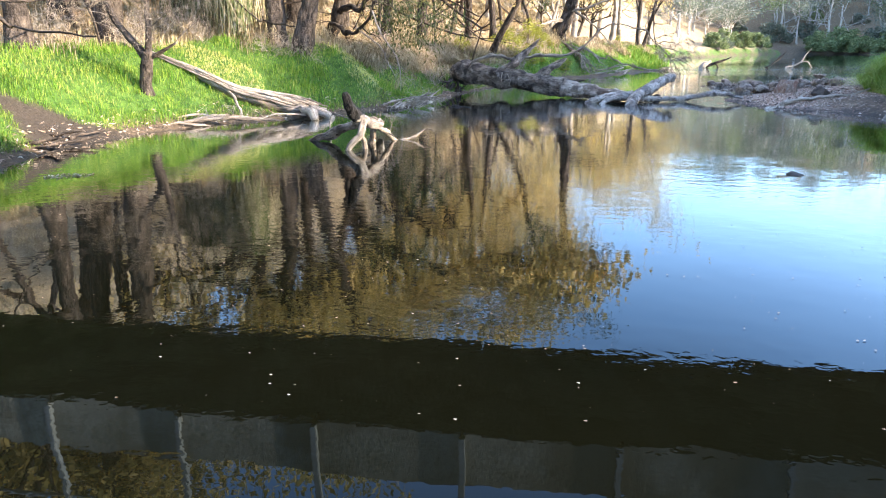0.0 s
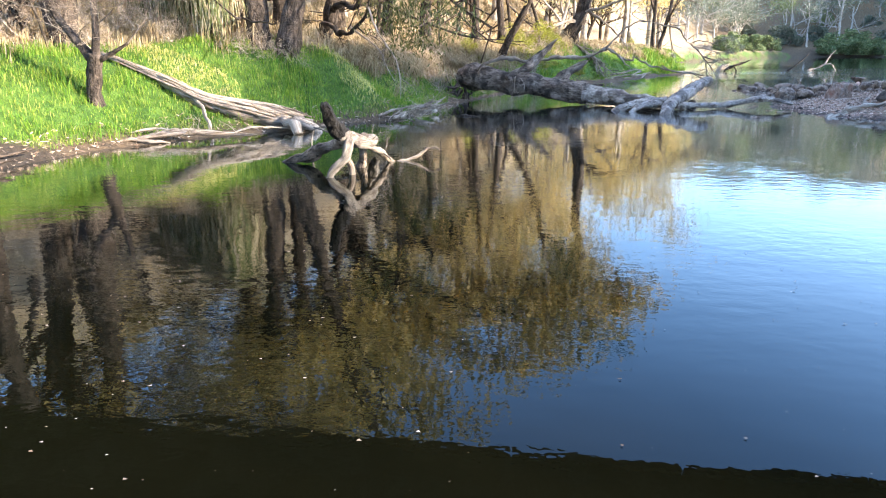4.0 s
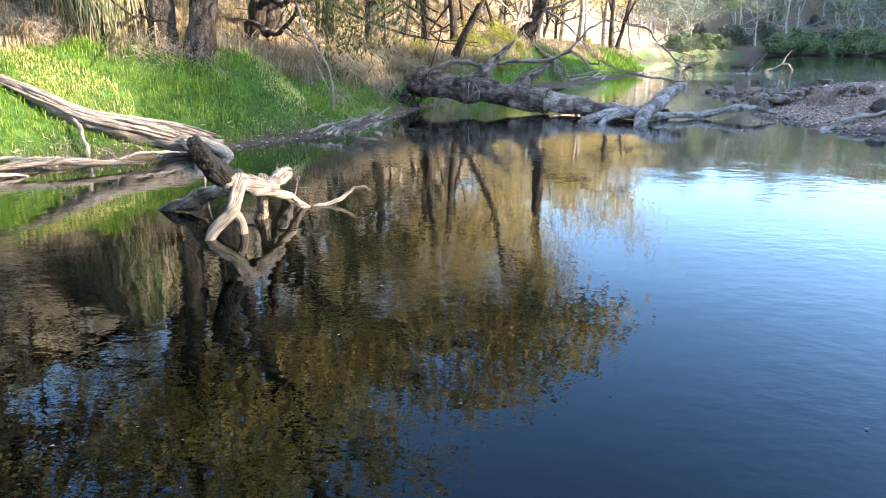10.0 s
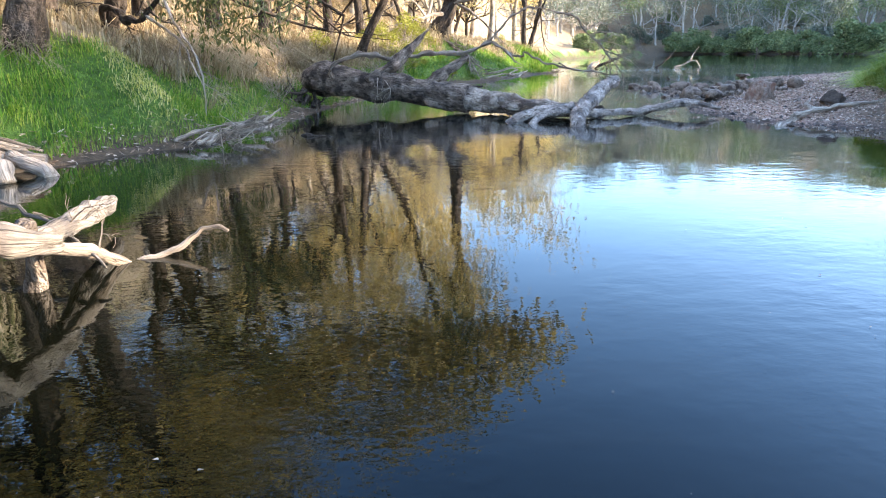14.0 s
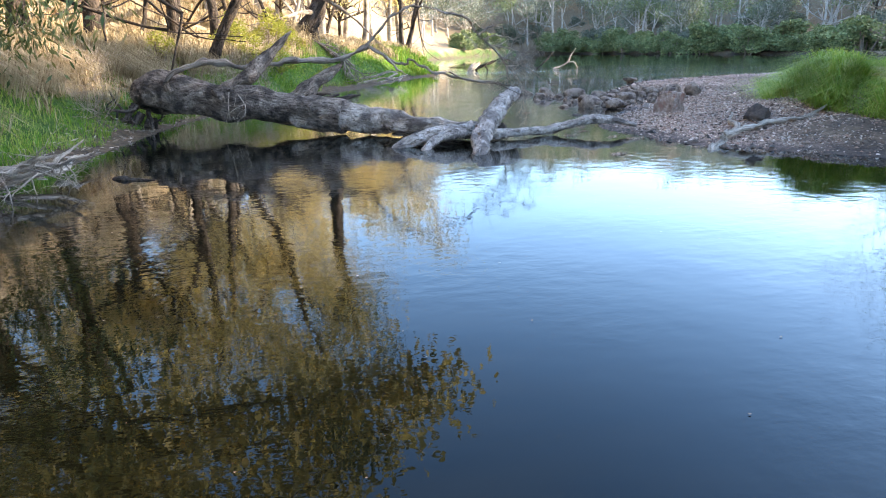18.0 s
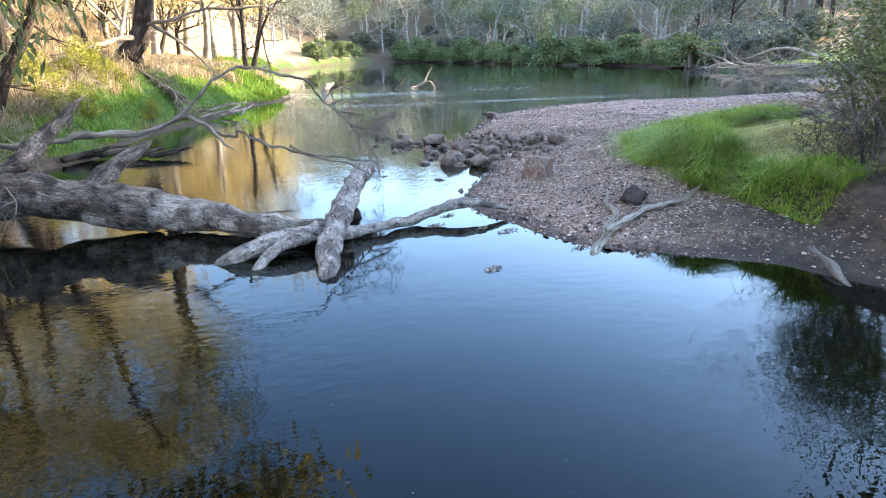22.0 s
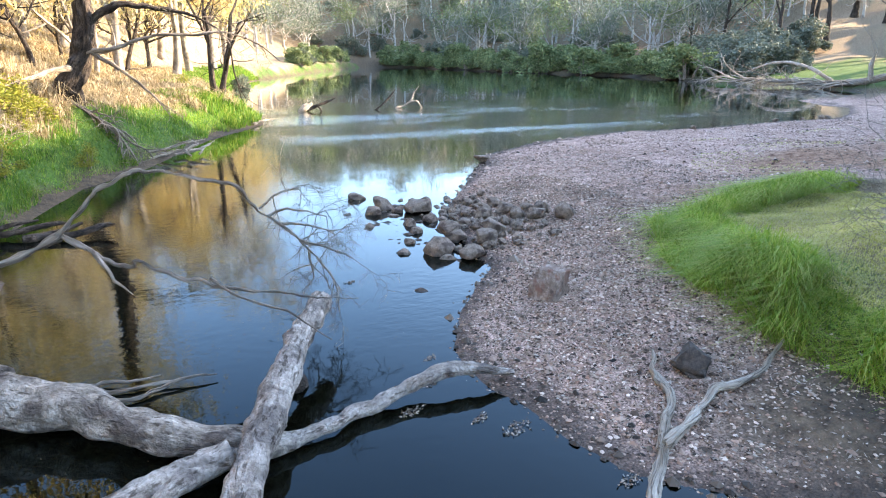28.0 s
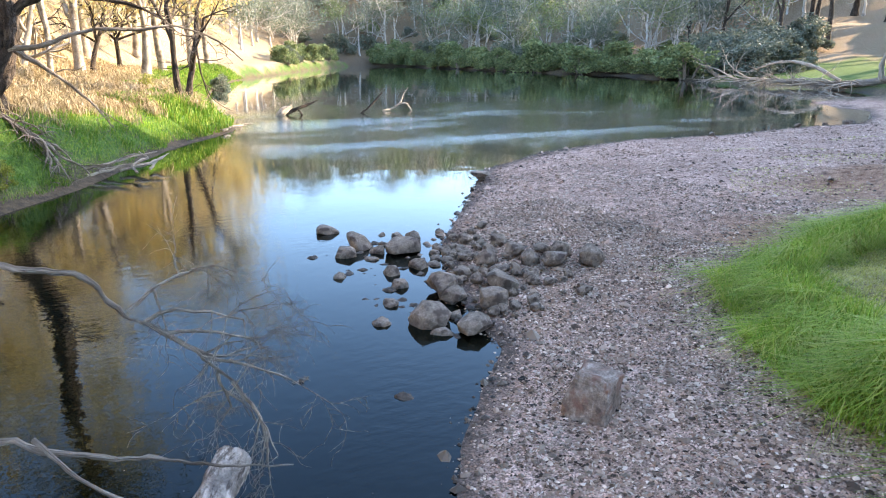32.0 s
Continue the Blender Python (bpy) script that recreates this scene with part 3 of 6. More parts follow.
gx = axis([(-420, -60, 22, 4), (-60, -9, 3, 0.35), (-9, 17, 0.16, 0.16), (17, 60, 0.25, 1.5), (60, 120, 2, 4), (120, 520, 5, 25)])
gy = axis([(-120, -5, 12, 1.0), (-5, 6, 0.5, 0.25), (6, 32, 0.16, 0.16), (32, 60, 0.2, 0.8), (60, 160, 1.2, 3), (160, 620, 5, 28)])
X, Y = np.meshgrid(gx, gy)
Z = land(X, Y)
(dl, df, db, dr), wet, wob = plan(X, Y)
D = np.minimum(np.minimum(dl, df), np.minimum(db, dr))
geo = Geo()
nx, ny = len(gx), len(gy)
i, j = np.meshgrid(np.arange(ny - 1), np.arange(nx - 1), indexing="ij")
q = i * nx + j
geo.add(np.stack([X, Y, Z], -1), np.concatenate([np.stack([q, q + 1, q + nx + 1], -1).reshape(-1, 3), np.stack([q, q + nx + 1, q + nx], -1).reshape(-1, 3)]))
ground = part("ground", geo, GROUND, None, "river banks of mud, gravel and dry grass", kind="structure")
left_side = (dl < np.minimum(np.minimum(df, db), dr)).astype(float)
edge = fbm(X * 0.8, Y * 0.8, 31)
green_l = smooth(0.25, 0.7, D + edge * 0.4) * (1 - smooth(-0.6, 0.6, D + edge * 1.6 - green_reach(Y))) * left_side
green_l = green_l * smooth(0.7, 1.0, np.hypot((X + 5.75) / 1.2, (Y - 9.6) / 0.9) + 0.8 * edge)
mound = inside(X, Y, MOUND).astype(float) * smooth(0.0, 0.5, far_from(X, Y, MOUND))
green_r = (0.9 - 0.6 * smooth(1.4, 3.0, far_from(X, Y, MOUND) + edge)) * mound * (1 - smooth(14, 18, X)) * smooth(16.0, 17.0, Y + 0.6 * edge)
bar_zone = (db <= np.minimum(np.minimum(dl, df), dr)) | ((dr < 3) & (Y > 12.5) & (D < 0.9))
gravel = bar_zone * (1 - mound) * (1 - smooth(10, 22, D + edge * 4) * smooth(22, 40, X))
dry = left_side * smooth(-0.6, 0.6, D + edge * 1.6 - green_reach(Y)) + (1 - left_side) * (1 - gravel) * smooth(4, 9, D + edge * 4) * (0.35 + 0.5 * smooth(20, 60, X)) * (1 - 0.6 * smooth(88, 100, Y))
green_f = ((X > 62) & (X < 100) & (Y > 36) & (Y < 72) & (D > 1.5)) * (1 - smooth(2.0, 4.0, Z + 3 * edge)) + (df < np.minimum(dl, db)) * smooth(1, 3, D) * (1 - smooth(16, 22, D + 6 * edge)) * (X > 60) * (Y < 84)
gravel = gravel * (1 - 0.92 * smooth(19.2, 17.2, Y + edge) * smooth(8.2, 9.2, X + edge))
dry = dry * (1 - np.clip(green_f, 0, 1))
zone = np.stack([gravel, np.clip(green_l + green_r + green_f, 0, 1), np.clip(dry + 0.95 * mound * smooth(1.0, 2.0, far_from(X, Y, MOUND) + 1.2 * edge), 0, 1), 0.8 * (1 - smooth(0.1, 0.65, D + 0.5 * edge)) * (1 - 0.5 * left_side)], -1)
# shade in the muddy hollow, painted into the ground colour
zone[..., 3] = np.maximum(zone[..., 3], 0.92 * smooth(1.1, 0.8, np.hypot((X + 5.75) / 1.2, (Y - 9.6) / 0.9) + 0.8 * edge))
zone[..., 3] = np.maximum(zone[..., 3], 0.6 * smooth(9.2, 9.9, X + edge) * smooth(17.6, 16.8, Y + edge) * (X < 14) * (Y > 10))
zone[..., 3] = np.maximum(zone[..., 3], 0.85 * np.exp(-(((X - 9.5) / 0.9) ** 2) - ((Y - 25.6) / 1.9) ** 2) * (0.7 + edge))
spot = np.exp(-(((X - 21) / 3.2) ** 2 + ((Y - 25) / 2.0) ** 2)) + np.exp(-(((X - 15.5) / 1.6) ** 2 + ((Y - 24) / 1.0) ** 2)) + 0.15 * smooth(82, 92, X) * (Y > 40) * (Y < 115) + 1.3 * np.exp(-(((X - 11.2) / 0.7) ** 2 + ((Y - 15.9) / 0.7) ** 2))
ground.data.attributes.new("red_earth", "FLOAT", "POINT").data.foreach_set("value", np.clip(1.6 * spot * (0.75 + 1.4 * edge), 0, 1).astype(np.float32).ravel())
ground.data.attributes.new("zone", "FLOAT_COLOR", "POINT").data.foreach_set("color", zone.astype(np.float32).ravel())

wx = axis([(-14, 40, 0.6, 0.6), (40, 80, 1.5, 1.5)])
wy = axis([(-90, 5, 5, 2), (5, 60, 0.6, 0.6), (60, 145, 2, 2)])
WX, WY = np.meshgrid(wx, wy)
geo = Geo()
i, j = np.meshgrid(np.arange(len(wy) - 1), np.arange(len(wx) - 1), indexing="ij")
q = i * len(wx) + j
geo.add(np.stack([WX, WY, 0 * WX], -1), np.concatenate([np.stack([q, q + 1, q + len(wx) + 1], -1).reshape(-1, 3), np.stack([q, q + len(wx) + 1, q + len(wx)], -1).reshape(-1, 3)]))
water = part("water", geo, WATER, None, "dark still river water with faint ripples", kind="structure")
streak = 0.2 + 0.8 * smooth(-0.15, 0.35, fbm(WX * 0.12 + 3, WY * 0.45, 71, 3))
ruffle = 1.5 * smooth(36, 42, WY) * (1 - smooth(52, 58, WY)) * smooth(8, 12, WX) * (1 - smooth(30, 40, WX)) * streak
ruffle = np.maximum(ruffle, 0.06 * smooth(3.5, 5.0, WY) * (1 - smooth(3.5, 6.5, WX)) * (1 - smooth(17, 20, WY)) * (0.35 + 0.65 * smooth(-0.2, 0.2, fbm(WX * 0.5, WY * 0.35, 75, 2))))
ruffle = np.maximum(ruffle, 0.06 * smooth(4.0, 5.5, WY) * (1 - smooth(6.5, 9.0, WY)))
ruffle = np.maximum(ruffle, 0.10 * smooth(19, 22, WY) * (1 - smooth(34, 38, WY)) * (1 - smooth(8, 10, WX)))
water.data.attributes.new("ruffle", "FLOAT", "POINT").data.foreach_set("value", ruffle.astype(np.float32).ravel())


# ---- the fallen tree across the river ----
def crook(rows, seed, amount=1.0):
    """Bends a limb off its smooth line, more where it is thin; both ends stay."""
    run = np.concatenate([[0], np.cumsum(np.linalg.norm(np.diff(rows[:, :3], axis=0), axis=1))])
    amount = amount * (0.4 if rows[:, 3].mean() > 0.1 else 1.0)
    wave = np.clip(rows[:, 3], 0.028, 0.12)
    fade = np.sin(np.pi * np.clip(run / run[-1], 0, 1)) ** 0.5
    s = run / np.clip(rows[:, 3].mean() * 9, 0.12, 1.0)
    out = rows.copy()
    for k in range(3):
        out[:, k] += amount * fade * wave * (1.3 * vnoise(s, 0 * s + 3.3 * k + 11.7 * seed, seed + k) + 0.8 * vnoise(s * 2.7, 0 * s + 5.1 * k + seed, seed + 7 + k))
    knot = vnoise(s * 1.9, 0 * s + 2.2 * seed, seed + 21)
    out[:, 3] *= 1 + 0.35 * amount * np.clip(knot, -0.3, 0.5)
    return out


def limb(name, rows, material, parent, sides=10, rough=0.18, per=6, seed=1, label="", gnarl=1.0):
    g = Geo()
    tube(g, crook(spline(rows, per), seed, gnarl), sides, rough, seed)
    return part(name, g, material, parent, label)


def twigs(name, starts, rng, length, radius, depth, material, parent, sides=4, **kw):
    g = Geo()
    for at, way in starts:
        for rows, _ in grow(rng, at, way, length, radius, depth, **kw):
            tube(g, rows, sides, 0, cap=False)
    return part(name, g, material, parent, kind="stuff")


rng = np.random.default_rng(4)
fallen = thing("fallen_tree", "long grey fallen tree trunk lying across the river", "fallen tree")
# root half takes the darker bark in place of the shade on it
limb("trunk", [(-1.0, 22.75, 0.70, 0.30), (-0.6, 22.45, 0.72, 0.35), (0.1, 21.95, 0.65, 0.32), (0.8, 21.55, 0.57, 0.30), (1.5, 21.25, 0.47, 0.28), (2.2, 20.95, 0.37, 0.27), (2.7, 20.67, 0.30, 0.265)], TRUNKBARK, fallen, 32, 0.2, 14, 3, "furrowed bark of the root half, darkened as shade")
limb("upper_trunk", [(2.45, 20.82, 0.335, 0.24), (2.9, 20.55, 0.285, 0.235), (3.3, 20.3, 0.275, 0.22), (3.8, 19.85, 0.21, 0.19), (4.3, 19.45, 0.16, 0.165), (4.75, 19.2, 0.15, 0.12)], PALETRUNK, fallen, 32, 0.2, 16, 31, "pale flaking upper trunk")
limb("broken_limb", [(4.22, 17.6, -0.2, 0.1), (4.38, 17.95, 0.02, 0.12), (4.62, 18.6, 0.2, 0.155), (4.95, 19.3, 0.32, 0.15), (5.35, 20.1, 0.44, 0.145), (5.7, 20.75, 0.54, 0.135), (5.96, 21.15, 0.6, 0.12)], LIMBBARK, fallen, 28, 0.24, 16, 8, "pale bleached broken limb")
limb("branch", [(3.2, 18.8, -0.12, 0.07), (3.5, 18.85, 0.06, 0.1), (3.95, 18.95, 0.14, 0.105), (4.55, 19.05, 0.2, 0.12)], LIMBBARK, fallen, 20, 0.24, 12, 9)
limb("branch", [(3.55, 18.3, -0.1, 0.05), (3.85, 18.6, 0.08, 0.08), (4.3, 18.9, 0.15, 0.1), (4.6, 19.05, 0.2, 0.08)], LIMBBARK, fallen, 12, 0.2, 7, 10)
limb("branch", [(4.7, 19.1, 0.14, 0.1), (5.3, 19.2, 0.1, 0.065), (6.0, 19.4, 0.12, 0.07), (6.6, 19.6, 0.2, 0.075), (7.1, 19.55, 0.2, 0.06), (7.6, 19.4, 0.12, 0.03)], LIMBBARK, fallen, 20, 0.26, 14, 12)
limb("stub", [(1.7, 21.1, 0.45, 0.19), (2.0, 21.25, 0.68, 0.145), (2.35, 21.45, 0.93, 0.115), (2.6, 21.55, 1.07, 0.08), (2.76, 21.62, 1.17, 0.02)], TRUNKBARK, fallen, 18, 0.3, 10, 14)
limb("limb", [(0.55, 21.4, 0.62, 0.17), (0.85, 21.5, 0.85, 0.13), (1.21, 21.8, 1.2, 0.1), (1.55, 22.05, 1.5, 0.075), (1.9, 22.3, 1.78, 0.012)], TRUNKBARK, fallen, 16, 0.3, 10, 15)
limb("limb", [(-0.3, 21.85, 0.72, 0.05), (-0.34, 21.88, 0.95, 0.045), (-0.1, 21.9, 1.12, 0.045), (0.35, 21.9, 1.25, 0.048), (1.0, 21.9, 1.2, 0.048), (1.6, 21.93, 1.2, 0.046), (2.3, 22.0, 1.24, 0.044), (2.9, 22.05, 1.32, 0.042), (3.31, 22.05, 1.5, 0.045)], GREYWOOD, fallen, 12, 0.4, 9, 16, "", 1.5)
arch = limb("branch", [(3.25, 22.05, 1.48, 0.030), (3.5, 21.95, 1.75, 0.024), (3.75, 21.85, 2.02, 0.023), (4.1, 21.8, 2.17, 0.022), (4.4, 21.76, 2.18, 0.022), (4.75, 21.72, 2.08, 0.019), (5.15, 21.65, 1.95, 0.018), (5.4, 21.65, 1.68, 0.016), (5.75, 21.65, 1.35, 0.014), (6.05, 21.6, 1.0, 0.009), (6.15, 21.55, 0.7, 0.004)], GREYWOOD, fallen, 9, 0.5, 8, 17, "", 1.6)
twigs("twig_spray", [((5.5, 21.66, 1.58), (0.8, 0, 0.15)), ((5.62, 21.65, 1.47), (0.9, -0.2, -0.1)), ((5.75, 21.65, 1.35), (0.6, 0.2, -0.3)), ((5.85, 21.63, 1.25), (0.8, -0.1, -0.2)), ((5.95, 21.6, 1.1), (0.3, 0.2, -0.8)), ((6.05, 21.6, 1.0), (0.7, -0.3, -0.3)), ((5.4, 21.65, 1.68), (0.9, 0.2, 0.35))], rng, 0.72, 0.017, 3, BLEACHED, arch, 4, kinks=0.4, lift=-0.13, kids=(4, 6), spread=0.8, shrink=0.6, taper=0.45)
limb("branch", [(3.3, 22.05, 1.5, 0.028), (3.6, 21.9, 1.3, 0.024), (3.95, 21.65, 1.14, 0.026), (4.0, 21.6, 1.22, 0.021), (4.4, 21.5, 1.05, 0.022), (4.9, 21.3, 0.9, 0.019), (5.4, 21.1, 0.82, 0.015), (5.9, 20.9, 0.74, 0.009), (6.3, 20.75, 0.72, 0.004)], GREYWOOD, fallen, 9, 0.5, 8, 18, "", 1.6)
limb("twig", [(4.75, 21.35, 1.0, 0.018), (5.0, 21.0, 0.85, 0.014), (5.4, 20.5, 0.8, 0.011), (5.75, 20.0, 0.62, 0.005)], GREYWOOD, fallen, 6, 0.2, 5, 19)
limb("twig", [(3.6, 21.9, 1.3, 0.025), (3.75, 21.6, 1.1, 0.02), (3.95, 21.3, 0.95, 0.006)], GREYWOOD, fallen, 6, 0.2, 5, 20)
twigs("root_tangle", [((-0.9 + 0.3 * a, 22.4 + 0.25 * b, 0.3 + 0.5 * c), (-0.3 + a, -0.6 + b, -0.7 + c)) for a, b, c in rng.uniform(-0.6, 0.6, (14, 3))], rng, 0.6, 0.05, 1, DARKBARK, fallen, 6, kinks=0.4, lift=-0.08)
twigs("hanging_twig_spray", [((0.75, 21.2, 0.75), (0.1, -0.3, -0.5)), ((0.9, 21.2, 0.7), (0.2, -0.4, -0.4)), ((1.2, 21.7, 1.2), (0.1, -0.1, -0.8))], rng, 0.5, 0.014, 2, BLEACHED, fallen, 4, kinks=0.45, lift=-0.15)


# ---- grass ----
def scatter(n, x0, x1, y0, y1, rng):
    return rng.uniform(x0, x1, n), rng.uniform(y0, y1, n)


def on_land(x, y, sink=0.02):
    return np.stack([x, y, land(x, y) - sink], -1)


rng = np.random.default_rng(10)
x, y = scatter(700000, -12, 11, 6, 52, rng)
(a, b, c, d), w, _ = plan(x, y)
e = fbm(x * 0.8, y * 0.8, 31)
keep = ~w & (a < b) & (a < c) & (a + e * 0.4 > 0.22) & (a + e * 1.6 < green_reach(y)) & (rng.uniform(size=len(x)) < 1.25 - 0.012 * y)
keep &= np.hypot((x + 5.75) / 1.2, (y - 9.6) / 0.9) + 0.8 * e > 0.85
yellow = keep & (fbm(x * 0.5 + 0.25 * y, y * 0.35, 77) + 0.12 * rng.normal(size=len(x)) > 0.22)
# along SPUR yellow blades paint a streak of sun; along STREAK they are straw
streaky = keep & ((far_from(x, y, SPUR) < 0.3 + 0.5 * e) | (far_from(x, y, STREAK) < 0.38 + 0.8 * e)) & (rng.uniform(size=len(x)) < 0.85)
yellow &= ~streaky
keep &= ~yellow & ~streaky
geo = Geo()
blades(geo, on_land(x[streaky], y[streaky]), 0.15, 0.009, rng, 1.1, 0.6)
part("grass", geo, LAWN, None, "straw-yellow grass above the log and a sun streak painted on the spur", False, "stuff")
geo = Geo()
blades(geo, on_land(x[yellow], y[yellow]), 0.17, 0.008, rng, 0.9, 0.4)
part("grass", geo, BANKGRASS, None, "yellowing grass streaks on the river bank", False, "stuff")
geo = Geo()
blades(geo, on_land(x[keep], y[keep]), 0.17 + 0.17 * np.clip(fbm(x[keep] * 1.7, y[keep] * 1.7, 63) * 2.5, -0.4, 1), 0.0065 + 0.0002 * y[keep], rng, 1.0, 0.4)
part("grass", geo, GREEN, None, "lush green grass on the sloping river bank", False, "stuff")
x, y = scatter(120000, 5, 19, 44, 92, rng)
(a, b, c, d), w, _ = plan(x, y)
keep = ~w & (a < b) & (a < c) & (a > 0.15) & (a + 1.5 * fbm(x * 0.8, y * 0.8, 31) < 3.4)
geo = Geo()
blades(geo, on_land(x[keep], y[keep]), 0.55, 0.035, rng, 0.9, 0.4)
part("grass", geo, GREEN, None, "dark green grass along the far point", False, "stuff")
x, y = scatter(330000, -40, 16, 6, 75, rng)
(a, b, c, d), w, _ = plan(x, y)
e = fbm(x * 0.8, y * 0.8, 31)
clump = fbm(x * 0.6, y * 0.6, 44)
keep = ~w & (a < b) & (a < c) & (a + e * 1.6 > green_reach(y) - 0.7) & ((clump > -0.12) | ((a < 8) & (clump > -0.45))) & (rng.uniform(size=len(x)) < np.clip(1.3 - 0.03 * a, 0.12, 1))
geo = Geo()
blades(geo, on_land(x[keep], y[keep]), 0.40 + 0.55 * np.clip(clump[keep], 0, 1), 0.012 + 0.0003 * np.hypot(x[keep], y[keep]), rng, 0.55, 0.4)
part("dry_grass", geo, DRY, None, "long golden dry grass on the slope", False, "stuff")
x, y = scatter(5200, -16, 9, 15, 58, rng)
(a, b, c, d), w, _ = plan(x, y)
e = fbm(x * 0.8, y * 0.8, 31)
keep = ~w & (a < b) & (a < c) & (a + e * 1.6 > green_reach(y) - 0.5) & (a < 13) & (rng.uniform(size=len(x)) < 1.15 - 0.07 * a)
at = np.repeat(on_land(x[keep], y[keep], 0.05), 46, 0)
az, out = rng.uniform(0, 6.28, len(at)), np.abs(rng.normal(size=len(at))) * 0.13
at[:, 0] += np.cos(az) * out
at[:, 1] += np.sin(az) * out
geo = Geo()
blades(geo, at, np.repeat(rng.uniform(0.35, 0.85, keep.sum()), 46), 0.013 + 0.0003 * np.hypot(at[:, 0], at[:, 1]), rng, 0.8, 0.85)
part("dry_tussock", geo, DRY, None, "drooping tussocks of straw-coloured grass on the slope", False, "stuff")
x, y = scatter(230000, 10, 19, 15.5, 24.5, rng)
e = fbm(x * 0.8, y * 0.8, 31)
m = inside(x, y, MOUND)
dm = far_from(x, y, MOUND)
keep = m & (y + 0.6 * e > 16.2) & (x + 2 * e < 17) & (rng.uniform(size=len(x)) < np.clip(1.2 - 0.2 * np.maximum(dm - 1.4, 0), 0.55, 1))
inner = keep & (dm + 0.8 * e > 1.05)
keep &= ~inner
lawn = Geo()
inner &= fbm(x * 1.1, y * 1.1, 67) > -0.6 + 0.65 * smooth(2.2, 4.5, dm)
blades(lawn, on_land(x[inner], y[inner]), 0.075, 0.011, rng, 1.1, 0.4)
part("grass", lawn, LAWN, None, "short yellow-green grass on top of the mound", False, "stuff")
geo = Geo()
blades(geo, on_land(x[keep], y[keep]), np.where(dm[keep] < 1.1, 0.3, 0.085) + np.where(dm[keep] < 1.1, 0.26, 0.03) * np.clip(fbm(x[keep] * 1.9, y[keep] * 1.9, 61) * 3.5, -0.7, 1), 0.010, rng, 1.4, 0.75)
part("grass", geo, MOUNDGRASS, None, "thick green grass mound beside the gravel bar", False, "stuff")
x, y = scatter(26000, 13, 34, 22, 33, rng)
clump = fbm(x * 0.45, y * 0.7, 91)
keep = ~inside(x, y, MOUND) & (clump > 0.16) & (x + y > 41) & (x - y > -9)
geo = Geo()
blades(geo, on_land(x[keep], y[keep]), 0.07, 0.016, rng, 1.0, 0.4)
part("grass", geo, LAWN, None, "thin yellowing grass tufts on the dry earth", False, "stuff")
x, y = scatter(26000, -4, 2.5, 18.5, 28, rng)
(a, b, c, d), w, _ = plan(x, y)
clump = fbm(x * 1.1, y * 1.1, 51)
keep = ~w & (a < c) & (a > 1.1) & (a < 2.6) & (clump > -0.02)
geo = Geo()
blades(geo, on_land(x[keep], y[keep], -0.1), 0.62, 0.012, rng, 0.35, 0.95, np.array([0.55, -0.25, 0]))
part("hanging_grass", geo, DRY, None, "dead straw hanging over the undercut bank", False, "stuff")


# ---- trees ----
def tree_parts(seed, height, radius, way=(0.05, 0, 1), depth=3, leaf=(0.16, 0.035), per_tip=36, cloud=0.42, clear=0.38, spread=0.85, kids=(3, 5), sides=8, lift=0.12, hang=0.7, kinks=0.28):
    """Trunk, limbs and crown of a gum tree standing at the origin."""
    rng = np.random.default_rng(seed)
    stem, wood, crown = Geo(), Geo(), Geo()
    limbs = grow(rng, (0, 0, -0.3), way, height * 0.55, radius, depth, kinks * 0.5, 0.05, kids, spread, 0.62, 0.55)
    tips = []
    for rows, dep in limbs:
        if dep == depth:
            flare = rows.copy()
            flare[0, 3] *= 1.7
            flare[1, 3] *= 1.15
            tube(stem, spline(flare, 3), sides + 4, 0.12, seed)
        else:
            tube(wood, rows, sides if dep > 1 else (5 if sides > 5 else 3), 0.0, seed, cap=False)
        if dep <= 1 and rows[-1][2] > height * clear:
            tips += [rows[-1][:3], rows[len(rows) // 2][:3]]
    tips = np.array(tips)
    at = np.repeat(tips, per_tip, 0) + rng.normal(size=(len(tips) * per_tip, 3)) * cloud * np.array([1, 1, 0.75])
    leaves(crown, at, np.full(len(at), leaf[0]), np.full(len(at), leaf[1]), rng, hang)
    return (stem, wood), crown


def tree(name, label, category, at, wood, crown, bark, leaf, group="", scale=1.0, turn=0.0):
    t = thing(name, label, category, group)
    if isinstance(wood, tuple):
        part("trunk", wood[0], bark, t)
        part("limb", wood[1], bark, t, kind="stuff")
    else:
        part("stem", wood, bark, t, kind="stuff")
    if crown is not None:
        part("crown", crown, leaf, t, "", False)
    t.matrix_basis = pose(*at, 0, 0, turn) @ Matrix.Scale(scale, 4)
    return t


def place(ob, x, y, scale, turn, sink=0.15):
    return copy_thing_scaled(ob, x, y, float(land(x, y)) - sink, scale, turn)


def copy_thing_scaled(ob, x, y, z, scale, turn):
    made = copy_thing(ob, pose(x, y, z, 0, 0, turn))
    made.scale = (scale, scale, scale)
    return made


def ground_at(x, y, up=0.0):
    return (x, y, float(land(x, y)) + up)


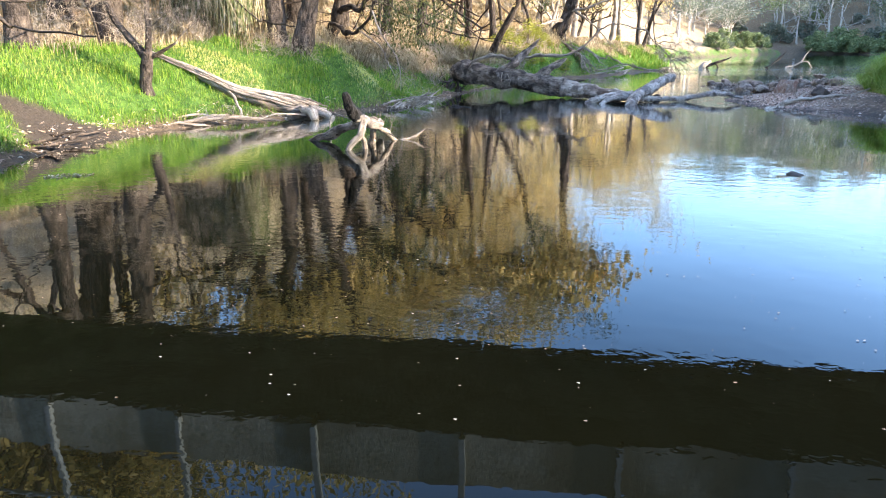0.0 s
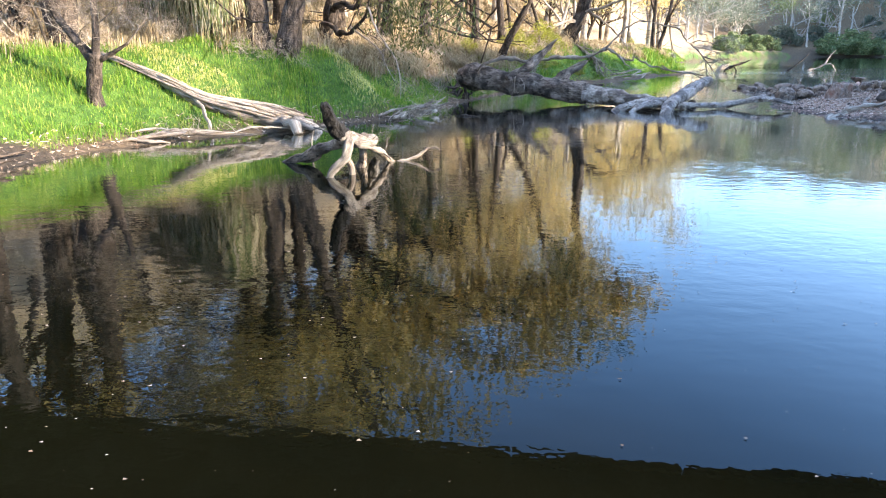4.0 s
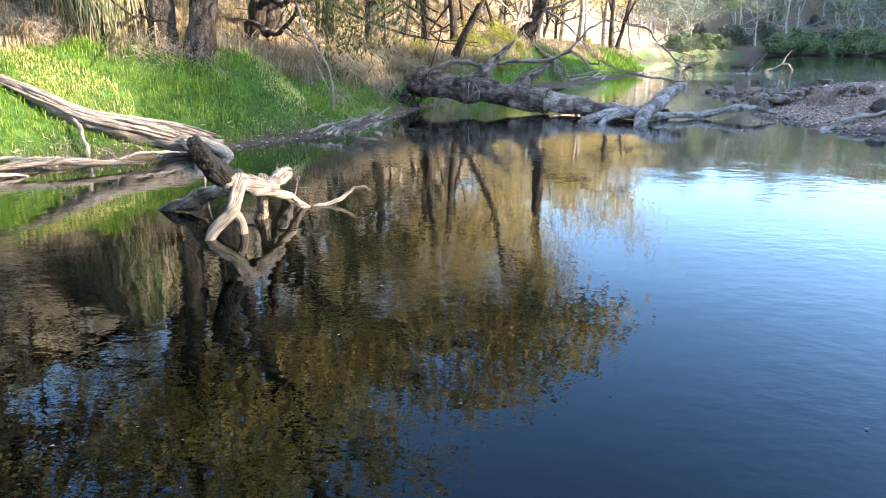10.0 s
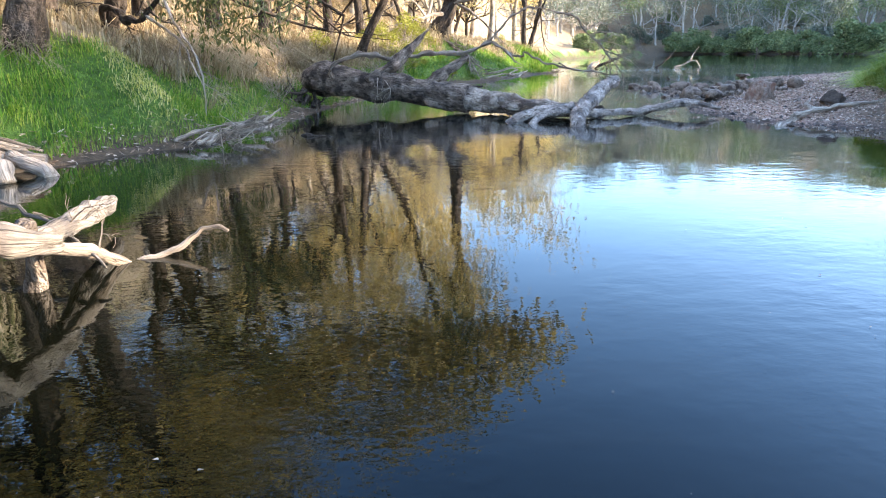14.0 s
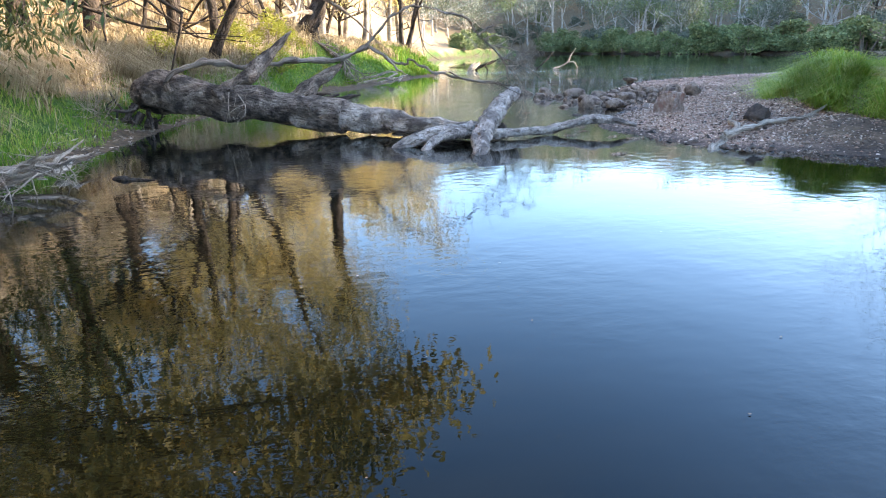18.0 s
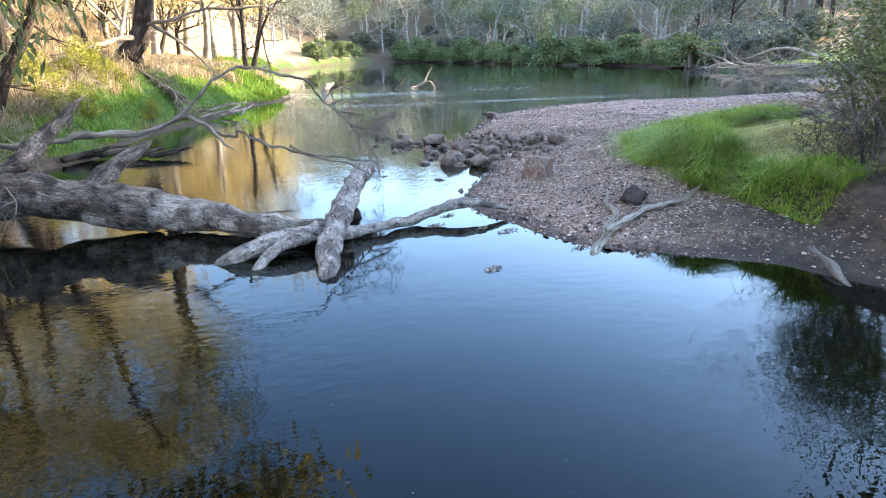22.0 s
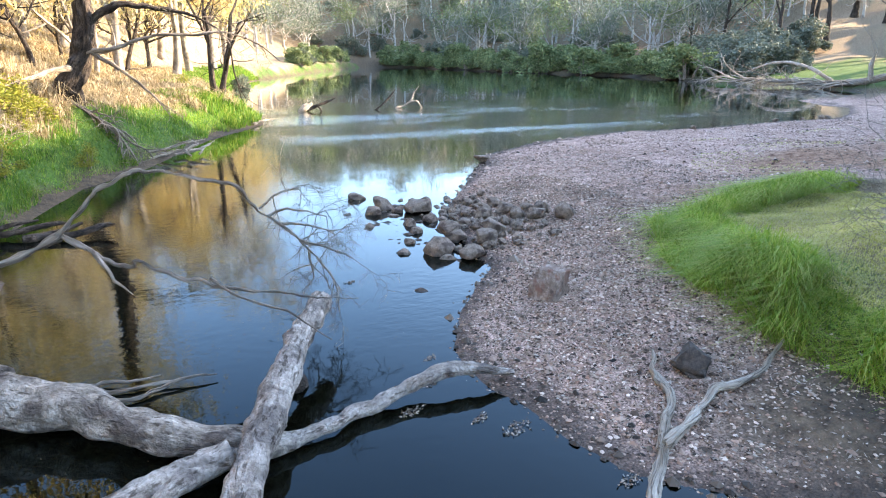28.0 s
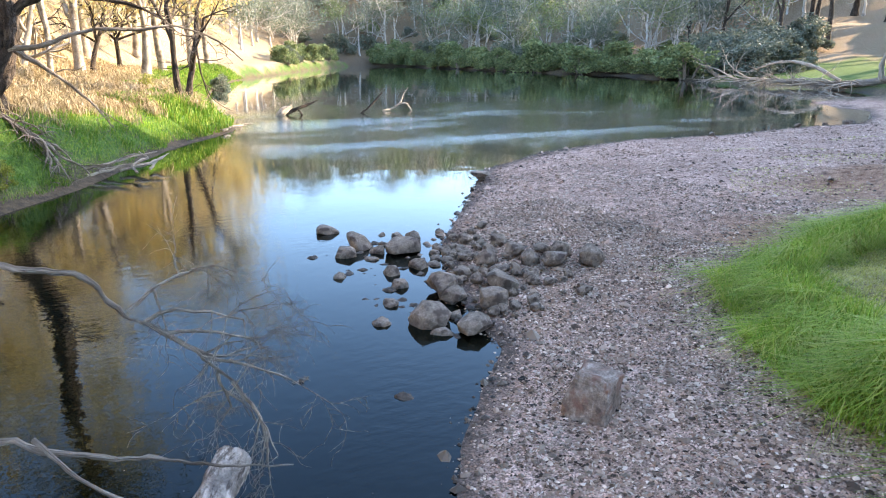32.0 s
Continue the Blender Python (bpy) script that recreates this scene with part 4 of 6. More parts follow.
# right bank: unseen trees added to shade the bar and dapple the left bank
rng = np.random.default_rng(21)
g1 = tree("shade_gum", "tall leafy gum out of view, added to cast shade", "tree", ground_at(31, 20), *tree_parts(31, 10, 0.26, leaf=(0.34, 0.11), per_tip=60, cloud=0.7, clear=0.2), DARKBARK, OLIVE, "trees on the shaded bank")
g2 = tree("shade_gum", "tall leafy gum out of view, added to cast shade", "tree", ground_at(26, 14), *tree_parts(32, 9, 0.22, leaf=(0.34, 0.11), per_tip=60, cloud=0.7, clear=0.2), DARKBARK, GUMLEAF, "trees on the shaded bank")
for k in range(7, 26):
    px, py = 17 + 17 * ((k * 0.618) % 1), -6 + 29.0 * k / 26
    if py > 13:
        px += 9
    place((g1, g2)[k % 2], px, py, rng.uniform(0.8, 1.1) if py > 14 else (0.95 if k % 4 == 1 and k != 13 else rng.uniform(0.45, 0.68)), rng.uniform(0, 360))

# three more unseen trees, set in the sun's way to the left bank
place(g1, 21, 14.0, 0.95, 40)
place(g2, 22.5, 15.4, 1.2, 200)
place(g1, 25, 17.6, 1.2, 120)

# left bank: named trees
dead = thing("dead_tree", "small forked dead tree with grey bark on the grassy bank", "tree")
g = Geo()
tube(g, spline([(-6.05, 12.5, 0.5, 0.17), (-6.05, 12.5, 0.85, 0.14), (-5.98, 12.5, 1.15, 0.125), (-5.9, 12.5, 1.45, 0.12)], 6), 10, 0.25, 2)
tube(g, spline([(-5.95, 12.5, 1.35, 0.085), (-6.35, 12.6, 1.75, 0.07), (-6.75, 12.75, 2.15, 0.06), (-7.0, 12.9, 2.6, 0.05), (-7.4, 13.2, 3.3, 0.03)], 6), 8, 0.2, 3)
tube(g, spline([(-5.9, 12.5, 1.35, 0.07), (-5.85, 12.55, 1.9, 0.06), (-5.9, 12.7, 2.5, 0.05), (-5.8, 12.9, 3.3, 0.03)], 6), 8, 0.2, 4)
tube(g, spline([(-5.95, 12.5, 1.3, 0.05), (-5.6, 12.5, 1.45, 0.04), (-5.3, 12.55, 1.62, 0.02)], 6), 7, 0.2, 5)
part("trunk", g, DARKBARK, dead)
twigs("twig_spray", [((-6.35, 12.6, 1.75), (-1, 0, 0.4)), ((-6.75, 12.75, 2.15), (-0.8, -0.3, 0.1)), ((-5.85, 12.55, 1.9), (0.7, 0, 0.5)), ((-5.9, 12.7, 2.4), (-0.7, 0, 0.4)), ((-6.2, 12.6, 1.6), (0.3, -0.5, 0.4)), ((-5.3, 12.55, 1.62), (0.5, 0, 0.6)), ((-7, 12.9, 2.6), (0.5, 0, 0.6))], rng, 0.9, 0.014, 3, GREYWOOD, dead, 4, kinks=0.3, lift=0.02, kids=(4, 7))


def straps(geo, centre, n, out, drop, width, rng, rise=0.5):
    az = rng.uniform(0, 2 * np.pi, n)
    r = out * rng.uniform(0.35, 1.2, n)
    dz = drop * rng.uniform(0.6, 1.25, n)
    hi = rise * rng.uniform(0.2, 1.3, n)
    d = np.stack([np.cos(az), np.sin(az)], -1)
    side = np.stack([-d[:, 1], d[:, 0]], -1) * width / 2
    s = np.linspace(0, 1, 6)
    v = np.zeros((n, 6, 2, 3))
    for k, u in enumerate(s):
        xy = np.array(centre[:2]) + d * (r * min(1, 1.6 * u) ** 0.8)[:, None] + rng.normal(size=(n, 2)) * 0.05
        z = centre[2] + hi * math.sin(math.pi * min(1, u * 1.6)) - dz * max(0, u - 0.25) ** 1.2
        w = side * (1 - 0.7 * u)
        v[:, k, 0, :2], v[:, k, 1, :2] = xy - w, xy + w
        v[:, k, 0, 2] = v[:, k, 1, 2] = z
    o = np.arange(n)[:, None] * 12
    f = np.concatenate([np.array([[2 * k, 2 * k + 1, 2 * k + 3, 2 * k, 2 * k + 3, 2 * k + 2]]) for k in range(5)], 1)
    geo.add(v.reshape(-1, 3), (o + f).reshape(-1, 3))


for label, (px, py), n, size in (("grass tree with a skirt of drooping strap leaves", (-5.95, 16.75), 850, 0.85), ("grass tree with a shaggy skirt of dead leaves", (-7.3, 17.9), 650, 0.9), ("grass tree with a shaggy skirt of dead leaves", (-8.6, 18.6), 600, 1.0)):
    gt = thing("grass_tree", label, "grass tree", "grass trees on the bank")
    z0 = float(land(px, py))
    g = Geo()
    tube(g, spline([(px, py, z0 - 0.2, 0.22), (px, py, z0 + 1.0, 0.2), (px + 0.05, py, z0 + 2.1 * size, 0.17)], 6), 10, 0.2, 6)
    part("trunk", g, DARKBARK, gt)
    g = Geo()
    straps(g, (px, py, z0 + 2.1 * size), n, 0.85 * size, 2.5 * size, 0.032, rng)
    part("skirt", g, STRAP, gt, "", False)

wood, crown = tree_parts(41, 11, 0.34, (0.1, -0.05, 1), leaf=(0.28, 0.11), per_tip=38, cloud=0.55)
bank_gum = tree("bank_gum", "stout dark-barked gum tree on the bank", "tree", ground_at(-10.2, 15.8), wood, crown, DARKBARK, CANOPY, "gums along the bank")
wood, crown = tree_parts(43, 17, 0.24, (0.06, -0.05, 1), leaf=(0.34, 0.14), per_tip=36, cloud=0.7, clear=0.4)
high_gum = tree("bank_gum", "tall slim gum with a high airy crown", "tree", ground_at(-5.9, 20.6, -0.15), wood, crown, DARKBARK, CANOPY, "gums along the bank")
for px, py, sc, tn in ((-4.6, 27.5, 0.9, 60), (-1.6, 31.0, 0.75, 10), (-0.6, 34.5, 0.8, 220), (-11.5, 17.5, 0.95, 120), (-8.6, 12.2, 0.9, 30), (-9, 24, 1.05, 300)):
    place(high_gum, px, py, sc, tn)
for px, py, sc, tn in ((-12.5, 11.5, 1.0, 140), (-6, 26, 0.9, 20), (-3.5, 30, 0.8, 170), (-13, 19, 1.1, 250)):
    place(bank_gum, px, py, sc, tn)

# three stout trunks at the top of the grassy bank
for n, (label, rows) in enumerate((("straight dark gum trunk at the top of the grassy bank", [(-4.95, 17.0, 1.45, 0.34), (-5.0, 17.0, 1.95, 0.27), (-5.0, 17.0, 3.0, 0.24), (-5.15, 17.0, 4.6, 0.23), (-5.4, 17.05, 6.6, 0.2), (-5.65, 17.1, 8.8, 0.15), (-5.6, 17.2, 11.0, 0.07)]), ("dark gum trunk leaning out over the water", [(-4.35, 17.05, 1.3, 0.32), (-4.2, 17.0, 1.9, 0.25), (-3.95, 17.0, 3.0, 0.22), (-3.6, 17.0, 4.6, 0.2), (-3.2, 17.0, 6.4, 0.17), (-2.7, 17.1, 8.2, 0.12), (-2.2, 17.3, 9.8, 0.06)]), ("thick dark gum trunk behind the dead tree", [(-8.3, 15.1, 1.5, 0.4), (-8.4, 15.0, 2.2, 0.32), (-8.5, 15.0, 4.0, 0.29), (-8.8, 15.0, 6.4, 0.25), (-9.1, 15.1, 8.8, 0.18), (-9.2, 15.2, 11.0, 0.08)]))):
    gum = thing("trunk_gum", label, "tree", "gums along the bank")
    limb("trunk", rows, DARKBARK, gum, 16, 0.22, 9, 40 + n)
    tips = []
    for q in range(9):
        f = 0.45 + 0.06 * q
        way = (math.cos(2.4 * q + n), math.sin(2.4 * q + n), 0.55)
        at = np.array(spline(rows, 8))[int(f * 8 * (len(rows) - 1))]
        g = Geo()
        for path, dep in grow(rng, at[:3], way, 2.1, at[3] * 0.42, 2, 0.3, 0.06, (3, 5), 0.8, 0.62):
            tube(g, path, 5 if dep else 3, 0, cap=False)
            if dep == 0:
                tips += [path[-1][:3], path[len(path) // 2][:3]]
        part("limb", g, DARKBARK, gum)
    tips = np.array(tips)
    at = np.repeat(tips, 14, 0) + rng.normal(size=(len(tips) * 14, 3)) * np.array([0.38, 0.38, 0.32])
    g = Geo()
    leaves(g, at, np.full(len(at), 0.28), np.full(len(at), 0.1), rng, 0.9)
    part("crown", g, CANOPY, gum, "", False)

def bent(rows, per):
    return crook(spline(rows, per + 3), int(100 * rows[0][3]) + len(rows), 2.2)


over = thing("overhanging_gum", "gnarled gum with dark limbs reaching over the bank", "tree")
g = Geo()
tube(g, bent([(-5.0, 21.4, 1.3, 0.26), (-4.8, 21.2, 1.9, 0.2), (-4.5, 21.0, 2.6, 0.18), (-4.4, 20.8, 3.6, 0.16), (-4.7, 20.7, 5.0, 0.12), (-4.3, 20.6, 6.5, 0.07)], 6), 12, 0.2, 7)
tube(g, bent([(-4.9, 21.3, 1.9, 0.1), (-4.6, 20.7, 2.25, 0.075), (-4.15, 20.3, 2.0, 0.065), (-3.7, 19.85, 2.02, 0.055), (-3.1, 19.4, 2.35, 0.04), (-2.8, 19.2, 2.8, 0.04)], 6), 9, 0.25, 8)
tube(g, bent([(-4.5, 21.0, 2.6, 0.1), (-4.0, 20.4, 2.75, 0.075), (-3.4, 19.7, 2.6, 0.065), (-2.9, 19.0, 3.0, 0.05), (-2.2, 18.0, 3.2, 0.05), (-1.2, 17.2, 2.9, 0.03), (-0.4, 16.8, 2.6, 0.015)], 6), 9, 0.25, 9)
tube(g, bent([(-4.5, 20.8, 4.4, 0.12), (-3.0, 21.0, 5.4, 0.1), (-1.2, 21.4, 6.2, 0.08), (0.8, 21.8, 6.9, 0.06), (2.6, 22.2, 7.2, 0.04), (4.2, 22.5, 6.8, 0.02)], 6), 8, 0.2, 21)
tube(g, bent([(-1.2, 21.4, 6.2, 0.06), (0.4, 21.6, 5.6, 0.05), (2.0, 21.9, 5.9, 0.03), (3.4, 22.2, 6.0, 0.015)], 6), 7, 0.2, 22)
tube(g, bent([(-3.0, 21.0, 5.4, 0.07), (-2.0, 21.6, 7.0, 0.06), (-0.4, 22.0, 8.4, 0.04), (1.0, 22.2, 9.2, 0.02)], 6), 7, 0.2, 23)
tube(g, bent([(-2.2, 18.0, 3.2, 0.045), (-0.8, 18.0, 3.6, 0.035), (0.6, 18.2, 3.75, 0.025), (1.7, 18.4, 3.5, 0.012)], 6), 7, 0.2, 24)
tube(g, bent([(-4.4, 20.8, 3.6, 0.1), (-3.6, 20.0, 4.2, 0.08), (-2.6, 19.0, 4.5, 0.06), (-1.4, 18.2, 4.6, 0.03)], 6), 8, 0.25, 10)
tube(g, bent([(-1.4, 18.2, 4.6, 0.03), (-0.2, 17.2, 4.7, 0.025), (0.8, 16.2, 4.2, 0.02), (1.5, 15.8, 3.6, 0.014), (1.95, 15.6, 3.15, 0.008), (2.1, 15.5, 2.7, 0.004)], 6), 6, 0.2, 25)
part("trunk", g, DARKBARK, over)
hb1 = limb("hanging_branch", [(-3.6, 19.8, 2.1, 0.03), (-3.0, 19.3, 1.75, 0.022), (-2.6, 19.0, 1.45, 0.018), (-2.3, 18.5, 1.05, 0.014), (-2.0, 18.0, 0.75, 0.008)], BLEACHED, over, 6, 0.2, 5, 3, "bare pale hanging branch")
hb2 = limb("hanging_branch", [(-2.9, 19.0, 2.6, 0.03), (-2.3, 17.7, 1.9, 0.022), (-1.7, 16.7, 1.35, 0.016), (-1.5, 16.4, 0.9, 0.012), (-1.45, 16.2, 0.45, 0.006)], BLEACHED, over, 6, 0.2, 5, 4, "bare pale hanging branch")
twigs("bare_twig_spray", [((-2.6, 19.0, 1.45), (0.4, -0.4, -0.6)), ((-2.3, 18.5, 1.05), (0.6, -0.1, -0.4))], rng, 0.42, 0.009, 2, BLEACHED, hb1, 4, kinks=0.3, lift=-0.12)
twigs("bare_twig_spray", [((-1.7, 16.7, 1.35), (0.4, -0.1, -0.7)), ((-1.5, 16.4, 0.9), (0.5, 0, -0.7)), ((-2.0, 17.2, 1.6), (-0.3, 0, -0.8)), ((-1.6, 16.5, 1.1), (0.7, -0.3, -0.3))], rng, 0.42, 0.009, 2, BLEACHED, hb2, 4, kinks=0.3, lift=-0.12)
twigs("dark_twig_spray", [((-4.2, 20.3, 2.05), (0.3, -0.4, -0.4)), ((-3.7, 19.85, 2.05), (0.6, -0.2, 0.5)), ((-3.4, 19.6, 2.15), (0.7, -0.1, -0.2)), ((-3.1, 19.4, 2.3), (0.6, -0.4, 0.1)), ((-3.4, 19.7, 2.65), (0.6, -0.3, -0.4)), ((-2.9, 19.0, 2.9), (0.5, -0.3, -0.5)), ((-4.5, 20.7, 2.2), (-0.5, -0.3, 0.3)), ((-2.2, 18.0, 3.1), (0.5, -0.3, -0.6))], rng, 0.75, 0.022, 3, DARKBARK, over, 4, kinks=0.5, lift=-0.03, kids=(3, 5))
tips = np.array([(-2.8, 19.2, 2.5), (-2.4, 19.0, 2.3), (-2.0, 19.3, 2.2), (-2.0, 18.6, 2.4), (-1.2, 17.4, 2.5), (-0.6, 17.0, 2.3), (-0.2, 16.7, 2.1), (-0.8, 17.3, 2.8), (-1.7, 18.0, 2.9), (-1.4, 18.2, 4.4), (-2.4, 19, 4.4), (-3.2, 19.8, 4.6), (-4.3, 20.6, 6.4), (-4.8, 20.8, 5.8), (-3.8, 20.2, 5.6), (-2.9, 19.4, 5.2), (-1.6, 18.9, 5.0), (-5.4, 21, 5.2), (-2.3, 19.6, 1.75), (-1.9, 19.4, 1.7), (-1.5, 19.2, 1.95), (-1.25, 19.2, 1.8), (-2.2, 19.2, 2.5)])
at = np.repeat(tips, 130, 0) + rng.normal(size=(len(tips) * 130, 3)) * np.array([0.26, 0.26, 0.24])
g = Geo()
leaves(g, at, np.full(len(at), 0.15), np.full(len(at), 0.034), rng, 0.9)
near_tips = np.array([(2.3, 15.5, 3.05), (2.28, 15.4, 2.8), (2.15, 15.4, 2.6), (2.0, 15.6, 2.9), (1.95, 15.7, 2.65), (2.1, 15.5, 3.25)])
at = np.repeat(near_tips, 60, 0) + rng.normal(size=(360, 3)) * np.array([0.12, 0.16, 0.13])
leaves(g, at, np.full(len(at), 0.1), np.full(len(at), 0.026), rng, 1.1)
high = np.array([(-2.6, 21.2, 6.0), (-1.6, 21.4, 6.8), (-0.6, 21.6, 6.4), (0.2, 21.7, 7.4), (1.0, 21.8, 6.6), (1.9, 22, 7.4), (2.6, 22.2, 6.8), (3.4, 22.4, 7.4), (4.2, 22.5, 6.6), (0.6, 21.6, 6.0), (1.7, 21.9, 6.0), (2.6, 22.0, 6.2), (3.5, 22.2, 5.9), (-1.6, 21.8, 7.8), (-0.6, 22, 8.6), (0.6, 22.2, 9.0), (1.4, 22.2, 8.4), (-2.8, 21.4, 7.4), (-3.6, 21, 7.2), (-3.2, 21, 8.4), (-1.9, 21.4, 9.2), (-0.2, 21.5, 5.9), (4.6, 22.6, 6.3), (2.4, 22.2, 8.4)])
at = np.repeat(high, 215, 0) + rng.normal(size=(len(high) * 215, 3)) * np.array([0.55, 0.5, 0.4])
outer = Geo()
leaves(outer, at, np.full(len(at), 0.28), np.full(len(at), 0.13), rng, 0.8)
# sunlight is put into the outer leaves' colour; inner leaves stay dark
part("sunlit_outer_crown", outer, CANOPY, over, "", False)
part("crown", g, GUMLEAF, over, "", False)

lean = thing("leaning_gum", "slim leaning gum trunk on the dry bank", "tree")
g = Geo()
tube(g, spline([(-0.3, 28.6, 1.1, 0.17), (0.0, 28.4, 1.75, 0.14), (0.7, 28.2, 3.0, 0.13), (1.3, 28.0, 4.4, 0.11), (1.6, 27.8, 6.0, 0.08), (2.2, 27.5, 7.6, 0.05)], 6), 10, 0.15, 5)
tube(g, spline([(1.3, 28.0, 4.4, 0.07), (0.6, 27.2, 5.2, 0.05), (0.2, 26.4, 5.6, 0.03)], 6), 8, 0.15, 6)
tube(g, spline([(1.5, 27.9, 5.5, 0.06), (2.3, 27.6, 6.2, 0.05), (3.2, 27.0, 6.4, 0.03)], 6), 8, 0.15, 7)
part("trunk", g, DARKBARK, lean)
tips = np.array([(2.2, 27.5, 7.6), (0.2, 26.4, 5.6), (3.2, 27, 6.4), (2.6, 27.2, 6.9), (1.2, 27.3, 6.8), (0.5, 26.8, 6.3), (2.9, 26.7, 5.7), (1.6, 27.9, 8.2), (2.7, 27.8, 8.4), (0.8, 27.6, 7.6), (1.0, 27.6, 4.6), (0.2, 27.0, 4.4), (1.9, 27.4, 5.0), (2.6, 27.2, 5.0), (-0.6, 26.8, 5.2), (-0.9, 27.2, 6.4), (3.4, 27.0, 7.2)])
at = np.repeat(tips, 210, 0) + rng.normal(size=(len(tips) * 210, 3)) * 0.48
g = Geo()
leaves(g, at, np.full(len(at), 0.19), np.full(len(at), 0.065), rng, 0.8)
part("crown", g, CANOPY, lean, "", False)

# big rough gum with a bare limb over the water, its roots washed out
rough = thing("rough_barked_gum", "thick rough-barked gum with bare limbs and exposed roots", "tree")
g = Geo()
tube(g, spline([(2.75, 37.5, 1.5, 0.52), (2.68, 37.5, 1.9, 0.4), (2.55, 37.45, 2.25, 0.33), (2.85, 37.4, 2.7, 0.33), (3.2, 37.4, 3.4, 0.34), (3.35, 37.3, 4.2, 0.28), (3.3, 37.2, 5.6, 0.24), (3.3, 37.0, 7.4, 0.2), (3.6, 37, 9.5, 0.1)], 12), 26, 0.42, 11)
part("trunk", g, DARKBARK, rough)
limb("limb", [(2.9, 37.4, 3.0, 0.09), (3.3, 37.1, 3.35, 0.07), (4.2, 36.9, 3.5, 0.06), (5.2, 36.8, 3.85, 0.05), (6.3, 36.7, 3.9, 0.042), (7.4, 36.6, 3.95, 0.03), (8.3, 36.5, 3.6, 0.025), (8.9, 36.4, 3.1, 0.012)], GREYWOOD, rough, 8, 0.2, 7, 12)
limb("limb", [(3.2, 37.3, 3.9, 0.14), (4.0, 37.0, 4.6, 0.11), (5.0, 36.8, 4.7, 0.09), (6.2, 36.6, 4.5, 0.05), (7.0, 36.4, 4.1, 0.02)], DARKBARK, rough, 8, 0.2, 7, 13)
limb("limb", [(2.9, 37.3, 2.9, 0.1), (2.2, 36.4, 2.8, 0.07), (1.4, 35.4, 2.5, 0.05), (0.4, 34.6, 2.3, 0.012)], GREYWOOD, rough, 8, 0.2, 7, 14)
limb("limb", [(3.3, 37.2, 3.4, 0.07), (4.2, 36.7, 2.8, 0.05), (5.0, 36.4, 2.0, 0.03), (5.4, 36.2, 1.4, 0.012)], GREYWOOD, rough, 7, 0.2, 6, 15)
twigs("twig_spray", [((6.3, 36.7, 3.95), (0.9, 0, 0.2)), ((7.0, 36.6, 3.95), (0.8, -0.2, -0.4)), ((7.4, 36.6, 3.95), (0.7, 0.1, 0.3)), ((7.8, 36.5, 3.8), (0.7, 0, -0.4)), ((8.3, 36.5, 3.6), (0.5, -0.2, -0.7)), ((6.2, 36.6, 4.5), (0.8, 0, -0.1)), ((5.2, 36.8, 3.8), (0.4, -0.5, 0.5)), ((5.0, 36.4, 2.0), (0.3, 0, -0.5)), ((4.2, 36.7, 2.8), (0.6, 0, 0.1)), ((1.4, 35.4, 2.5), (-0.3, -0.6, -0.4)), ((7.0, 36.4, 4.1), (0.5, -0.2, -0.5))], rng, 1.0, 0.02, 3, GREYWOOD, rough, 4, kinks=0.3, lift=-0.02, kids=(3, 5), spread=0.7)
twigs("root_tangle", [((2.6 + 0.1 * k, 37.2 - 0.09 * k, 1.95 - 0.07 * k), (0.5 + 0.05 * (k % 3), -0.55, -0.45 - 0.05 * (k % 4))) for k in range(13)] + [((3.1, 36.6, 1.0), (0.7, -0.3, -0.5)), ((3.4, 36.2, 0.8), (0.2, -0.8, -0.5))], rng, 1.35, 0.05, 2, GREYWOOD, rough, 5, kinks=0.35, lift=-0.08)
tips = np.array([(3.6, 37, 9.6), (3.2, 36.5, 8.6), (4.2, 37.3, 9.0), (2.6, 37, 8), (3.9, 36.4, 7.6), (4.8, 36.8, 8.2), (2.2, 37.6, 9.2), (3.4, 38, 10.4), (5, 37.6, 9.6), (1.6, 36.8, 8.8)])
dark = np.array([(3.4 + 2.6 * math.cos(2.4 * k) * (0.4 + 0.04 * k), 36.6 + 2.2 * math.sin(2.4 * k) * (0.4 + 0.04 * k), 9.6 + 0.36 * k) for k in range(15)])
at = np.repeat(dark, 190, 0) + rng.normal(size=(len(dark) * 190, 3)) * np.array([0.6, 0.6, 0.45])
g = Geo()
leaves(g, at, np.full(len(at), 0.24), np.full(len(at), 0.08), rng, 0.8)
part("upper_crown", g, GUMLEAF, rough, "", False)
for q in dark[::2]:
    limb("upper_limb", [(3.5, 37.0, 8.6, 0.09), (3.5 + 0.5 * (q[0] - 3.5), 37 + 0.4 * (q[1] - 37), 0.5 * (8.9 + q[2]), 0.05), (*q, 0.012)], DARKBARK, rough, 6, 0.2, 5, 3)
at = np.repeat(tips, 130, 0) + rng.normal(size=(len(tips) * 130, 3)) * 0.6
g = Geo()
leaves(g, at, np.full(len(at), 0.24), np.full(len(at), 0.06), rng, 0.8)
# this crown carries the sun's gold in its leaf colour
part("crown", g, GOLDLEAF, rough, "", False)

# pair of slim trunks on the point
for px, py, w in ((8.0, 47.2, (-0.04, 0, 1)), (8.3, 47.4, (0.35, 0.1, 1))):
    wood, crown = tree_parts(int(px * 10), 7.5, 0.15, w, 3, (0.2, 0.045), 5, 0.5, 0.45)
    tree("slim_gum", "slim dark gum trunk on the grassy point", "tree", ground_at(px, py), wood, crown, DARKBARK, GUMLEAF, "pair of slim gums")

